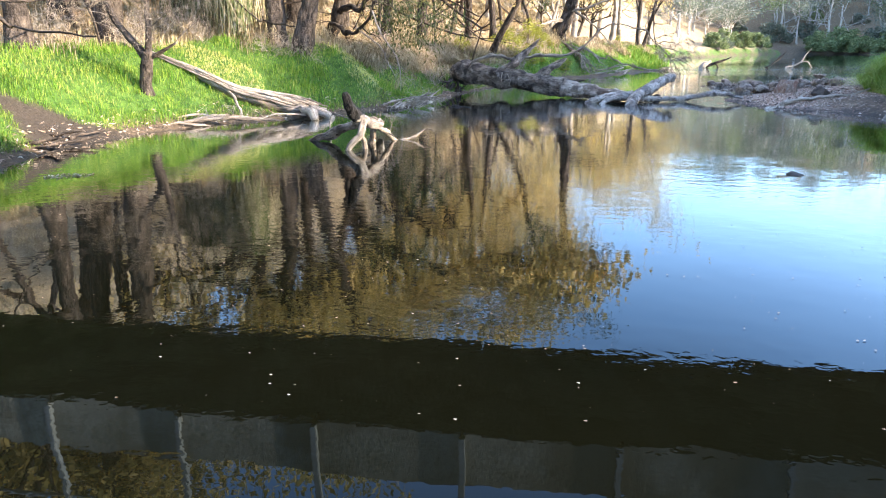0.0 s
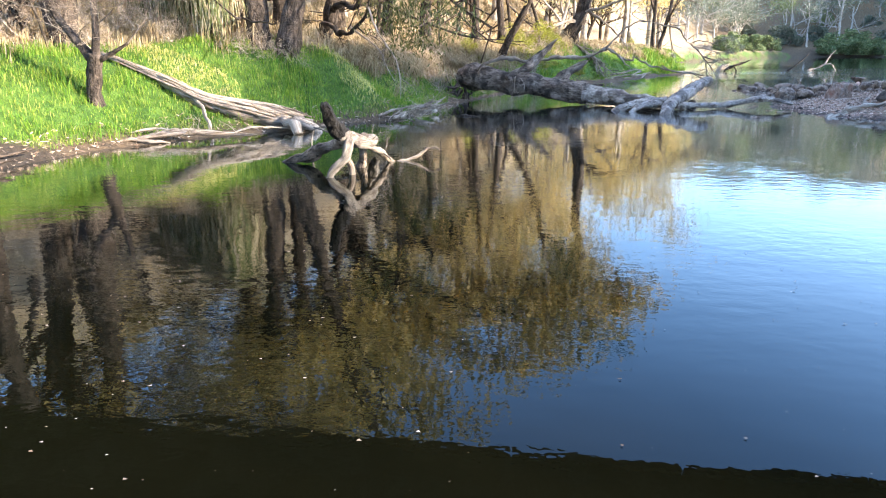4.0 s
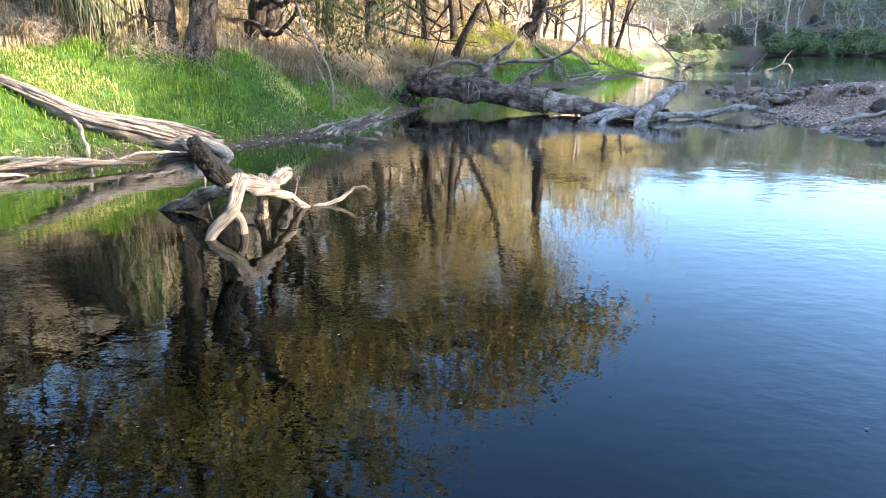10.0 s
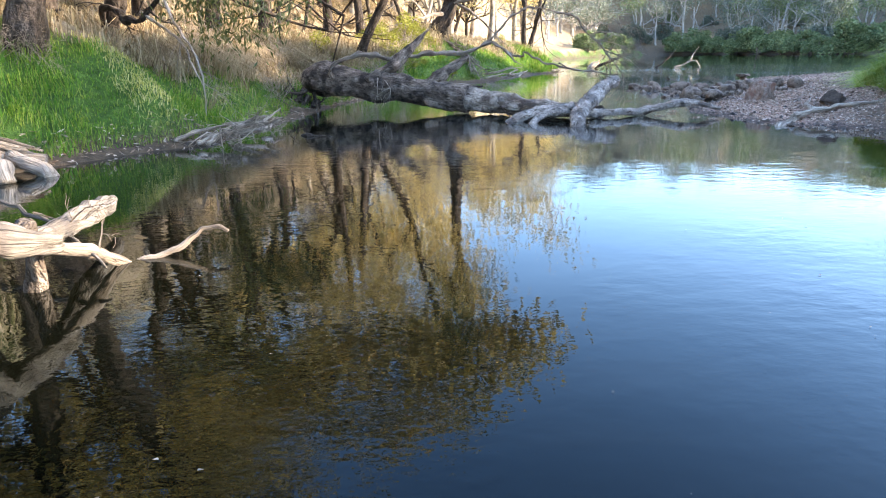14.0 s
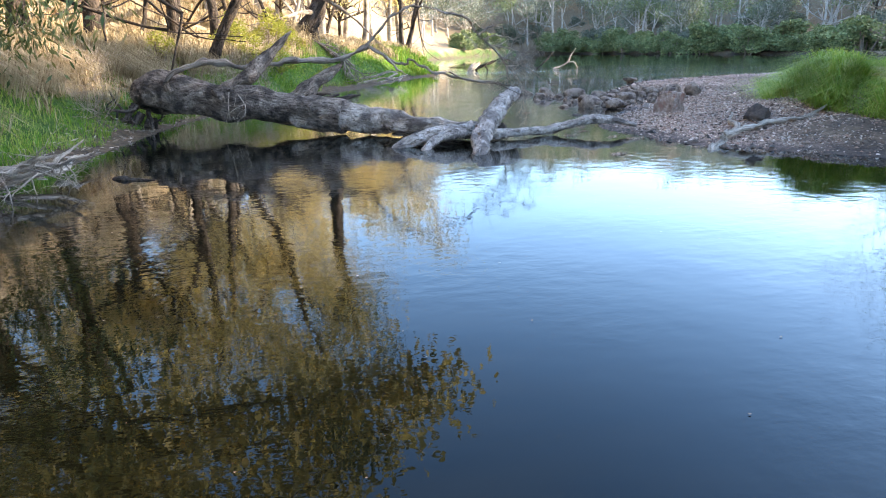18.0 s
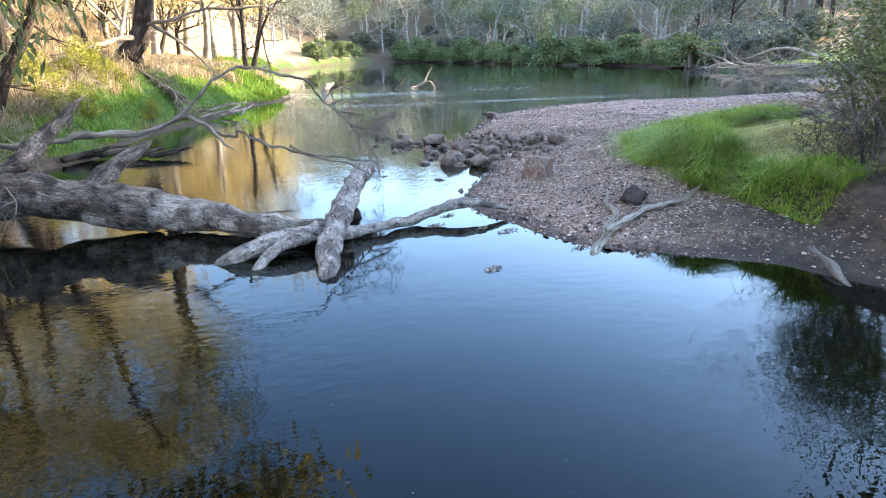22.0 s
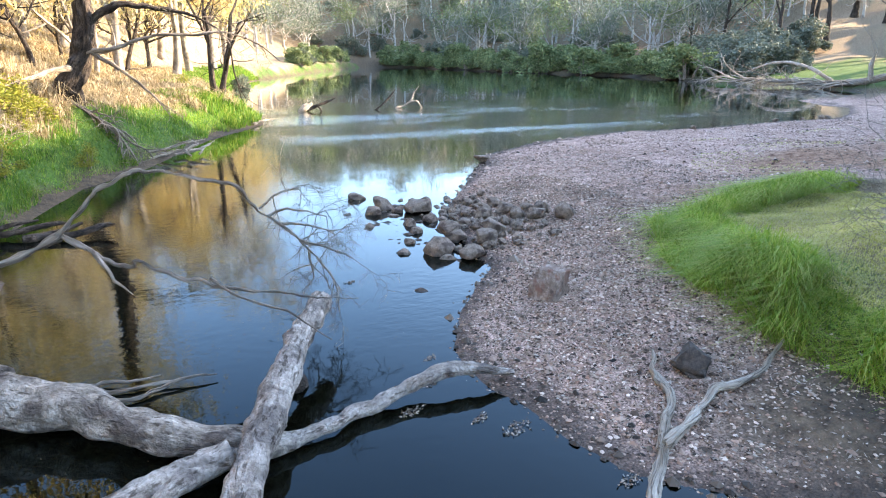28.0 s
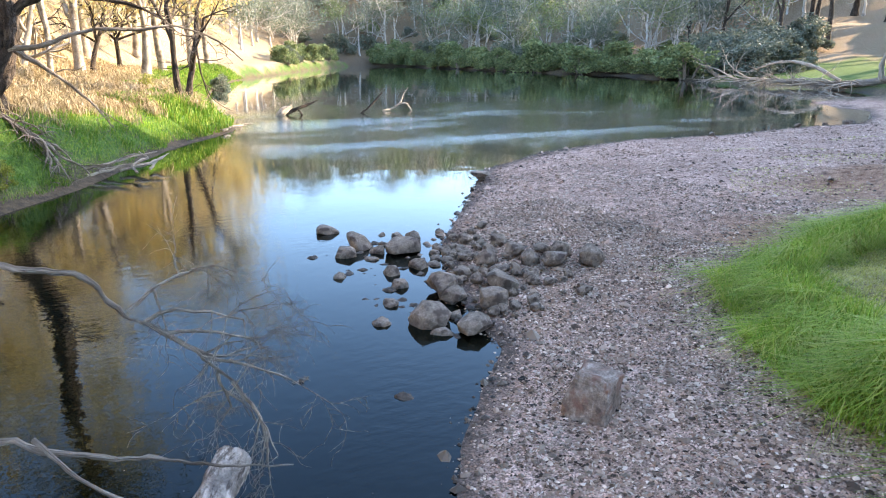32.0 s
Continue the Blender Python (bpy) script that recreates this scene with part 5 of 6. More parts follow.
# hillside and far woods
hill = []
for s, bark, leaf, h in ((61, PALEBARK, PALELEAF, 10), (62, DARKBARK, PALELEAF, 9), (63, PALEBARK, GOLDLEAF, 8), (64, PALEBARK, PALELEAF, 11)):
    wood, crown = tree_parts(s, h, 0.17, (0.1, 0, 1), 2, (0.30, 0.085), 16, 0.75, 0.45, kids=(4, 7), sides=5)
    hill.append((wood, crown, bark, leaf))
rng = np.random.default_rng(5)
proto = []
for n, (px, py) in enumerate(((-8, 33), (-3, 42), (2, 52), (-6, 50))):
    proto.append(tree("hillside_gum", "slender sunlit gum on the dry hillside", "tree", ground_at(px, py, -0.15), *hill[n], "gums on the hillside"))
count = 0
while count < 75:
    px, py = rng.uniform(-46, 12), rng.uniform(22, 105)
    d = far_from(np.array(px), np.array(py), SHORE_LEFT)
    if inside(np.array(px), np.array(py), RIVER) or d < 6 or px > 0.2 * py:
        continue
    place(proto[rng.integers(4)], px, py, rng.uniform(0.65, 1.25), rng.uniform(0, 360))
    count += 1
wood, crown = tree_parts(66, 15, 0.26, (0.05, 0, 1), 3, (0.42, 0.14), 32, 0.9, 0.36, kids=(3, 5))
tall = tree("tall_gum", "tall gum with a sunlit golden crown", "tree", ground_at(4, 58, -0.2), wood, crown, PALEBARK, GOLDLEAF, "tall gums beyond the point")
for px, py, sc in ((7.5, 62, 1.0), (1, 64, 1.1), (9, 70, 1.05), (4, 74, 1.2), (12, 80, 1.1), (-3, 56, 1.0), (-6, 66, 1.15), (8, 86, 1.25), (15, 92, 1.15), (-2, 46, 0.9), (-8, 40, 0.9), (0, 82, 1.2)):
    place(tall, px, py, sc, rng.uniform(0, 360))
far_proto = []
for n, (s, bark, leaf, h, px, py) in enumerate(((71, FARBARK, BLUELEAF, 13, 60, 150), (72, FARBARK, BLUELEAF, 11, 66, 145), (73, FARBARK, SHRUB, 12, 72, 132))):
    wood, crown = tree_parts(s, h, 0.2, (0.06, 0, 1), 2, (0.46, 0.15), 27, 0.85, 0.42, kids=(4, 7), sides=5)
    far_proto.append(tree("far_gum", "grey-green gum in the woods across the water", "tree", ground_at(px, py, -0.15), wood, crown, bark, leaf, "woods across the water"))
count = 0
while count < 250:
    px, py = rng.uniform(18, 135), rng.uniform(58, 215)
    if inside(np.array(px), np.array(py), RIVER):
        continue
    (a, b, c, d), _, _ = plan(np.array(px), np.array(py))
    if min(a, b) < 8 or c < 25 or min(a, b) > 75 or (py < 86 and px > 70 and rng.uniform() < 0.97):
        continue
    place(far_proto[rng.integers(3)], px, py, rng.uniform(0.7, 1.3), rng.uniform(0, 360))
    count += 1
wood, crown = tree_parts(74, 16, 0.34, (0.03, 0, 1), 2, (0.4, 0.12), 24, 0.8, 0.6, kids=(3, 5), sides=6)
slope = tree("slope_gum", "dark straight gum trunk on the bare sunlit slope", "tree", ground_at(93, 84, -0.2), wood, crown, DARKBARK, BLUELEAF, "gums on the bare slope")
# the last ten, from (120, 62) on, are added only to shade the slope
for px, py, sc in ((97, 79, 1.1), (101, 84, 1.0), (104, 74, 1.2), (99, 70, 0.9), (108, 90, 1.1), (92, 93, 0.9), (112, 80, 1.2), (106, 64, 1.1), (88, 96, 0.8), (115, 70, 1.2), (110, 56, 1.1), (98, 55, 1.0), (103, 46, 1.1), (120, 62, 1.5), (122, 70, 1.4), (118, 78, 1.5), (124, 84, 1.5), (127, 76, 1.5), (116, 88, 1.4), (130, 66, 1.5), (121, 54, 1.5), (126, 92, 1.4), (113, 66, 1.3)):
    place(slope, px, py, sc, rng.uniform(0, 360))


# shrubs along the far shore
def shrub_parts(seed, n=3400, leaf=(0.25, 0.12), lobes=14):
    rng = np.random.default_rng(seed)
    wood, crown = Geo(), Geo()
    az, far = rng.uniform(0, 6.28, lobes), rng.uniform(0, 1, lobes) ** 0.6
    c = np.stack([np.cos(az) * far, np.sin(az) * far * 0.8, 0.12 + rng.uniform(0.0, 1.0, lobes) * 1.15 * np.sqrt(np.clip(1.05 - far**2, 0, 1))], -1)
    r = rng.uniform(0.16, 0.42, lobes)
    k = rng.integers(0, lobes, n)
    v = rng.normal(size=(n, 3))
    v /= np.linalg.norm(v, axis=1)[:, None]
    at = c[k] + v * (r[k] * rng.uniform(0.6, 1.2, n))[:, None]
    at[:, 2] = np.maximum(at[:, 2], 0.03)
    leaves(crown, at, np.full(n, leaf[0] * 0.55), np.full(n, leaf[1] * 0.7), rng, -0.1)
    for q in c:
        tube(wood, spline([(q[0] * 0.3, q[1] * 0.3, -0.15, 0.05), (q[0] * 0.6, q[1] * 0.6, 0.35, 0.035), (*q, 0.015)], 4), 5, 0.1, seed, cap=False)
    return wood, crown


shrubs = []
for n, (px, py) in enumerate(((58.5, 135), (62.5, 118), (63.5, 112), (70.5, 92))):
    shrubs.append(tree("shrub", "rounded dark green shrub at the water's edge", "shrub", ground_at(px, py, -0.1), *shrub_parts(80 + n), GREYWOOD, SHRUB, "shrubs along the far shore", 2.2))
line = [(52, 141), (58.5, 138.5), (63, 110), (70, 91), (67, 75)]
for (x0, y0), (x1, y1) in zip(line, line[1:]):
    n = int(math.hypot(x1 - x0, y1 - y0) / 2.0)
    for k in range(n):
        u = (k + 0.5) / n
        px, py = x0 + (x1 - x0) * u + rng.uniform(-0.9, 1.8), y0 + (y1 - y0) * u + rng.uniform(-0.8, 0.8)
        copy_thing_scaled(shrubs[rng.integers(4)], px, py, max(0.0, float(land(px, py))) - 0.1, 1.6 + 1.7 * rng.uniform(), rng.uniform(0, 360))
pale = tree("shrub", "spreading grey-green shrub on the far bank", "shrub", ground_at(71, 70, -0.1), *shrub_parts(88), GREYWOOD, BLUELEAF, "grey-green shrubs", 2.6)
for px, py, sc in ((71, 70, 2.4), (73.5, 69, 2.8), (72.5, 72, 2.4), (75, 74, 3.0), (77, 76, 3.2), (70.5, 74, 2.2), (80, 79, 3.4), (74, 79, 2.6), (77, 70, 2.6), (82, 74, 3.0), (84, 84, 3.2), (88, 82, 3.4), (91, 86, 3.0), (93, 79, 3.2), (95, 88, 3.4), (90, 90, 3.0), (97, 83, 3.0), (86, 90, 3.2), (86, 78, 3.0), (79, 84, 3.0), (13.6, 75.5, 1.1), (30, 118, 1.8)):
    place(pale, px, py, sc, rng.uniform(0, 360))
for k in range(70):
    px, py = rng.uniform(40, 92), rng.uniform(92, 175)
    (a, b, c, d), w, _ = plan(np.array(px), np.array(py))
    if not w and min(a, b) > 3.5:
        place(pale if k % 3 else shrubs[k % 4], px, py, rng.uniform(1.6, 3.2), rng.uniform(0, 360))
for k in range(7, 16):
    u = (k + 0.5) / 16
    px, py = 15 + 30 * u + rng.uniform(-3, 0.5), 91 + 50 * u + rng.uniform(-1, 2)
    place(shrubs[k % 2], px, py, rng.uniform(1.3, 2.4), rng.uniform(0, 360))
    place(far_proto[k % 2], px - 5, py + 5, rng.uniform(0.7, 1.0), rng.uniform(0, 360))
yel = tree("shrub", "yellow-green shrub on the dry bank", "shrub", ground_at(0.5, 30.5, -0.05), *shrub_parts(90, 2600, (0.2, 0.07)), GREYWOOD, YELLOWLEAF, "yellow-green shrubs", 0.75)
for px, py, sc in ((1.0, 34.8, 0.95), (1.6, 35.6, 0.8), (3.0, 34.2, 0.45), (1.3, 31.2, 0.6), (-0.2, 33.5, 0.9), (1.5, 34.6, 0.6), (7.0, 49.5, 0.6), (-1.5, 27.5, 0.6)):
    place(yel, px, py, sc, rng.uniform(0, 360), 0.05)

brush = thing("dead_shrub", "tangle of pale dead twigs on the dry bank", "shrub", "dead shrubs")
twigs("twig_spray", [((0.15 * math.cos(k), 0.15 * math.sin(k), -0.05), (math.cos(2.4 * k) * 0.8, math.sin(2.4 * k) * 0.8, 0.8)) for k in range(12)], rng, 0.55, 0.012, 3, BLEACHED, brush, 3, kinks=0.4, lift=-0.02, kids=(3, 5))
brush.matrix_basis = pose(*ground_at(-7.4, 14.6))
for px, py, sc in ((-8.2, 15.5, 1.2), (-7.6, 16.6, 1.3), (-6.6, 16.0, 0.9), (-9.3, 14.6, 1.3), (-8.8, 13.2, 1.1), (-1.6, 21.8, 1.0), (-2.2, 23.5, 1.1), (0.1, 27.6, 1.1), (0.9, 29.4, 1.2), (1.2, 33.5, 1.3), (-6.4, 18.2, 1.1), (-3.6, 22.6, 1.2), (-0.4, 26.2, 0.9), (-4.5, 16.5, 0.7), (-5.0, 16.4, 0.8), (-4.0, 16.8, 0.6), (-5.4, 17.6, 1.0)):
    place(brush, px, py, sc, rng.uniform(0, 360), 0.02)


# ---- snag in the near water ----
rng = np.random.default_rng(8)
snag = thing("snag_stump", "bleached root stump with a charred tip standing in the water", "stump")
limb("stem", [(-0.66, 9.78, 0.44, 0.075), (-0.67, 9.66, 0.5, 0.08), (-0.69, 9.45, 0.64, 0.072), (-0.7, 9.28, 0.77, 0.062), (-0.71, 9.16, 0.87, 0.04)], CHARRED, snag, 22, 0.45, 12, 2, "charred black tip")
limb("body", [(-0.7, 9.62, 0.46, 0.075), (-0.64, 9.72, 0.42, 0.08), (-0.55, 9.84, 0.38, 0.076), (-0.47, 9.98, 0.33, 0.066), (-0.42, 10.1, 0.3, 0.05)], SNAGWOOD, snag, 22, 0.35, 12, 3)
limb("root", [(-0.64, 9.72, 0.44, 0.085), (-0.62, 9.62, 0.34, 0.062), (-0.62, 9.52, 0.23, 0.055), (-0.7, 9.46, 0.12, 0.05), (-0.79, 9.4, -0.02, 0.045), (-0.83, 9.37, -0.12, 0.03)], SNAGWOOD, snag, 18, 0.3, 12, 4)
limb("root", [(-0.62, 9.54, 0.22, 0.045), (-0.58, 9.56, 0.14, 0.04), (-0.56, 9.58, 0.04, 0.036), (-0.55, 9.58, -0.1, 0.03)], GREYWOOD, snag, 14, 0.3, 8, 5)
limb("root", [(-0.5, 9.95, 0.42, 0.06), (-0.54, 10.05, 0.26, 0.06), (-0.6, 10.14, 0.1, 0.055), (-0.64, 10.19, -0.1, 0.05)], TRUNKBARK, snag, 14, 0.3, 8, 15)
limb("root", [(-0.46, 9.98, 0.35, 0.055), (-0.44, 10.12, 0.26, 0.045), (-0.4, 10.3, 0.17, 0.042), (-0.35, 10.48, 0.07, 0.036), (-0.3, 10.6, 0.0, 0.03), (-0.24, 10.66, -0.08, 0.02)], GREYWOOD, snag, 14, 0.3, 10, 6)
limb("lobe", [(-0.52, 10.02, 0.32, 0.06), (-0.6, 10.5, 0.27, 0.068), (-0.7, 11.0, 0.23, 0.08), (-0.8, 11.5, 0.18, 0.07), (-0.86, 11.75, 0.18, 0.035)], SNAGWOOD, snag, 22, 0.25, 12, 7, "", 0.3)
limb("lobe", [(-1.85, 10.46, -0.05, 0.02), (-1.6, 10.36, 0.08, 0.055), (-1.3, 10.2, 0.18, 0.075), (-1.0, 10.02, 0.28, 0.075), (-0.74, 9.85, 0.38, 0.06)], TRUNKBARK, snag, 18, 0.3, 10, 8)
limb("stick", [(-1.64, 11.3, 0.37, 0.013), (-1.2, 11.0, 0.32, 0.014), (-0.7, 10.6, 0.24, 0.014), (-0.33, 10.3, 0.15, 0.011), (-0.22, 10.2, 0.1, 0.007)], SNAGWOOD, snag, 8, 0.2, 6, 9)
limb("stick", [(-1.75, 11.4, 0.0, 0.012), (-1.7, 11.35, 0.25, 0.012), (-1.6, 11.28, 0.38, 0.01), (-1.35, 11.1, 0.4, 0.007)], SNAGWOOD, snag, 8, 0.2, 6, 9)
sprig = thing("water_stick", "small bent stick rising from the water", "stick")
limb("stem", [(-0.3, 10.66, -0.04, 0.02), (-0.12, 10.7, 0.03, 0.022), (0.02, 10.76, 0.07, 0.02), (0.14, 10.84, 0.14, 0.017), (0.24, 10.86, 0.16, 0.014), (0.31, 10.86, 0.13, 0.01)], GREYWOOD, sprig, 8, 0.2, 6, 3)
twigs("twig_spray", [((-1.0, 10.9, 0.28), (0.6, 0.2, 0.1)), ((-0.6, 10.5, 0.24), (0.5, 0.2, 0.3)), ((-0.35, 10.4, 0.14), (0.1, 0.1, 0.6))], rng, 0.22, 0.008, 2, GREYWOOD, snag, 4, kinks=0.4, lift=-0.03)

# ---- split log down the left bank ----
log = thing("split_log", "long weathered split log lying down the bank into the water", "log")
limb("trunk", [(-8.4, 14.85, float(land(-8.4, 14.85)) + 0.1, 0.045), (-6.9, 14.2, 1.42, 0.055), (-6.0, 13.95, 1.14, 0.07), (-5.4, 13.87, 0.88, 0.1), (-4.73, 13.86, 0.56, 0.14), (-4.0, 14.05, 0.33, 0.165), (-3.3, 14.25, 0.17, 0.15), (-2.8, 14.35, 0.12, 0.09)], GREYWOOD, log, 24, 0.28, 14, 5, "", 0.5)
for k in range(11):
    o, q = -0.15 + 0.03 * k, 0.022 * ((k * 7) % 5)
    u = 0.15 * ((k * 5) % 7)
    limb("splinter", [(-6.6 + u, 14.05 + o, 1.36 - 0.35 * u, 0.012), (-5.4, 13.88 + o, 0.9 + q, 0.022), (-4.7, 13.87 + o, 0.6 + q, 0.03), (-4.0 + 0.06 * k, 14.03 + o, 0.40 + q, 0.03), (-3.5 + 0.07 * k, 14.17 + o, 0.24 + 0.7 * q, 0.012)], BLEACHED if k % 3 else GREYWOOD, log, 8, 0.4, 10, 30 + k, "", 0.35)
limb("splinter", [(-5.0, 13.85, 0.68, 0.025), (-4.6, 13.5, 0.45, 0.035), (-4.35, 13.2, 0.2, 0.03), (-4.2, 13.0, 0.05, 0.02)], BLEACHED, log, 10, 0.3, 10, 7)
limb("root", [(-3.1, 14.2, 0.2, 0.08), (-2.75, 14.02, 0.16, 0.09), (-2.52, 13.9, 0.0, 0.07)], BLEACHED, log, 10, 0.3, 6, 8)
limb("root", [(-3.3, 14.1, 0.2, 0.08), (-2.95, 13.7, 0.14, 0.09), (-2.78, 13.52, 0.0, 0.07)], BLEACHED, log, 10, 0.3, 6, 9)
low = thing("driftwood_log", "pale splintered driftwood lying at the water's edge", "driftwood")
for k, (x0, y0, x1, y1, z, r) in enumerate(((-5.1, 11.95, -3.3, 12.9, 0.11, 0.045), (-4.9, 12.2, -3.6, 12.75, 0.16, 0.03), (-5.2, 12.1, -4.2, 12.6, 0.2, 0.022), (-5.3, 11.7, -4.5, 12.15, 0.06, 0.03), (-3.7, 12.9, -3.0, 13.7, 0.14, 0.02))):
    limb("branch", [(x0, y0, z - 0.03, 0.6 * r), (0.7 * x0 + 0.3 * x1, 0.7 * y0 + 0.3 * y1 + 0.05, z + 0.02, r), (0.35 * x0 + 0.65 * x1, 0.35 * y0 + 0.65 * y1 - 0.03, z, 0.9 * r), (x1, y1, z - 0.05, 0.3 * r)], BLEACHED if k % 3 else GREYWOOD, low, 9, 0.45, 9, 60 + k, "", 0.7)
twigs("twig_spray", [((-4.6, 12.3, 0.12), (-0.3, 0.2, 0.7)), ((-4.2, 12.5, 0.1), (0.2, 0.1, 0.8)), ((-4.4, 12.3, 0.1), (0.6, 0, 0.5)), ((-3.6, 12.8, 0.08), (-0.5, 0.3, 0.6))], rng, 0.3, 0.012, 2, BLEACHED, low, 4, kinks=0.3, lift=0.0)


def drift_heap(name, label, spots, rng, length, radius, material, up=0.3, group=""):
    t = thing(name, label, "driftwood", group)
    for x, y, z, az in spots:
        n = rng.uniform(0.7, 1.3) * length
        dx, dy = math.cos(radians(az)), math.sin(radians(az))
        b = rng.uniform(-0.15, 0.15, 6) * n
        rows = [(x - dx * n / 2, y - dy * n / 2, z, radius), (x - dx * n / 6 + b[0], y - dy * n / 6 + b[1], z + up * 0.5 * n * 0.4, radius * 0.9), (x + dx * n / 6 + b[2], y + dy * n / 6 + b[3], z + up * n * 0.5, radius * 0.7), (x + dx * n / 2, y + dy * n / 2, z + up * n * rng.uniform(0.3, 1.0), radius * 0.3)]
        limb("branch", rows, material, t, 8, 0.25, 5, int(rng.integers(99)))
    return t


h = drift_heap("driftwood_heap", "pale tangled driftwood lying on the muddy shore", [(-1.15, 16.6, 0.12, 35), (-1.0, 16.7, 0.25, 10), (-1.4, 16.3, 0.08, 60), (-1.3, 16.2, 0.08, 80), (-0.95, 16.9, 0.1, -20), (-1.6, 16.4, 0.1, 30), (-1.0, 17.4, 0.08, 60), (-0.9, 17.9, 0.06, 75)], rng, 0.9, 0.034, BLEACHED)
twigs("twig_spray", [((-1.3 + 0.1 * k, 16.3 + 0.12 * k, 0.2 + 0.02 * (k % 4)), (0.5 * math.cos(2 * k), -0.5, 0.5 * math.sin(3 * k))) for k in range(7)] + [((-1.3, 16.3, 0.25), (0.2, -0.8, -0.3)), ((-1.2, 16.4, 0.3), (0.5, -0.6, -0.3)), ((-1.5, 16.3, 0.2), (-0.2, -0.8, 0)), ((-1.0, 16.7, 0.3), (0.5, -0.5, 0.4)), ((-0.9, 17.2, 0.2), (0.6, -0.4, 0.1))], rng, 0.45, 0.016, 2, BLEACHED, h, 4, kinks=0.35, lift=-0.05)
drift_heap("driftwood_heap", "grey dead branches lying at the foot of the green bank", [(4.9, 36.6, 0.1, 10), (5.4, 37.0, 0.15, -15), (5.9, 37.1, 0.1, 5), (6.2, 37.3, 0.2, 30), (5.2, 36.9, 0.25, -5), (5.7, 37.2, 0.3, 12), (6.5, 37.6, 0.1, 60), (5.9, 36.9, 0.2, 85)], rng, 1.3, 0.04, BLEACHED, 0.25)
drift_heap("driftwood_heap", "dark wet roots and sticks under the bank", [(1.7, 28.3, 0.1, 20), (2.1, 28.2, 0.08, -10), (2.6, 27.9, 0.06, 15), (3.2, 27.7, 0.08, 5), (1.4, 28.0, 0.1, 40)], rng, 1.2, 0.07, DARKBARK, 0.2)
drift_heap("driftwood_heap", "flat dead branches floating behind the trunk", [(3.9, 21.0, 0.03, -15), (4.1, 20.8, 0.04, 5), (3.7, 21.15, 0.03, -5)], rng, 1.0, 0.025, GREYWOOD, 0.04)
drift_heap("driftwood_heap", "small pale sticks at the point", [(9.3, 45.4, 0.08, 0), (10.0, 46.3, 0.05, 20), (9.6, 45.9, 0.1, 70), (10.6, 47.5, 0.03, 5)], rng, 1.1, 0.05, BLEACHED, 0.15)
drift_heap("driftwood_heap", "dark roots and sticks in the eroded muddy hollow", [(-5.5, 8.7, 0.12, 30), (-5.3, 9.1, 0.06, 60), (-5.6, 9.4, 0.16, 10), (-5.2, 8.5, 0.05, -20), (-5.45, 9.8, 0.1, 75)], rng, 0.8, 0.03, DARKBARK, 0.12)
stub = thing("sunken_stump", "dark stump end just breaking the water", "stump")
limb("stem", [(5.35, 20.35, -0.1, 0.13), (5.42, 20.3, 0.02, 0.12), (5.5, 20.25, 0.08, 0.08)], DARKBARK, stub, 10, 0.4, 6, 3)
stub = thing("sunken_stick", "dark stick floating near the bank", "stick")
limb("stem", [(-0.3, 17.3, 0.0, 0.03), (-0.05, 17.15, 0.02, 0.03), (0.2, 17.1, 0.0, 0.015)], DARKBARK, stub, 8, 0.3, 6, 3)
# snags in the far pool
s1 = thing("pale_snag", "pale broken stump with a dark branch in the far pool", "stump")
limb("stem", [(13.1, 51.9, -0.1, 0.12), (13.4, 51.9, 0.15, 0.2), (13.8, 51.9, 0.4, 0.13), (13.9, 51.9, 0.55, 0.03)], BLEACHED, s1, 10, 0.3, 6, 3)
limb("branch", [(13.6, 51.9, 0.1, 0.12), (14.2, 51.8, 0.35, 0.09), (14.9, 51.8, 0.6, 0.06), (15.3, 51.7, 0.75, 0.02)], DARKBARK, s1, 8, 0.3, 6, 4)
limb("branch", [(14.2, 51.8, 0.35, 0.05), (14.4, 51.8, 0.05, 0.05), (14.5, 51.8, -0.1, 0.04)], DARKBARK, s1, 8, 0.3, 6, 5)
s2 = thing("forked_snag", "thin forked dead branches rising from the far pool", "branch")
limb("branch", [(17.6, 51.6, -0.1, 0.06), (18.1, 51.5, 0.35, 0.05), (18.6, 51.5, 0.75, 0.05), (18.9, 51.4, 1.15, 0.02)], DARKBARK, s2, 7, 0.2, 6, 3)
s3 = thing("forked_snag", "pale forked dead branch rising from the far pool", "branch")
limb("branch", [(19.2, 52.2, 0.02, 0.04), (19.7, 52.2, 0.15, 0.05), (20.3, 52.2, 0.45, 0.05), (20.5, 52.2, 0.9, 0.035), (20.8, 52.2, 1.3, 0.015)], BLEACHED, s3, 7, 0.2, 6, 3)
limb("branch", [(20.2, 52.2, 0.4, 0.04), (20.6, 52.1, 0.4, 0.04), (20.9, 52.1, 0.1, 0.04), (21.0, 52.1, -0.1, 0.03)], BLEACHED, s3, 7, 0.2, 6, 4)


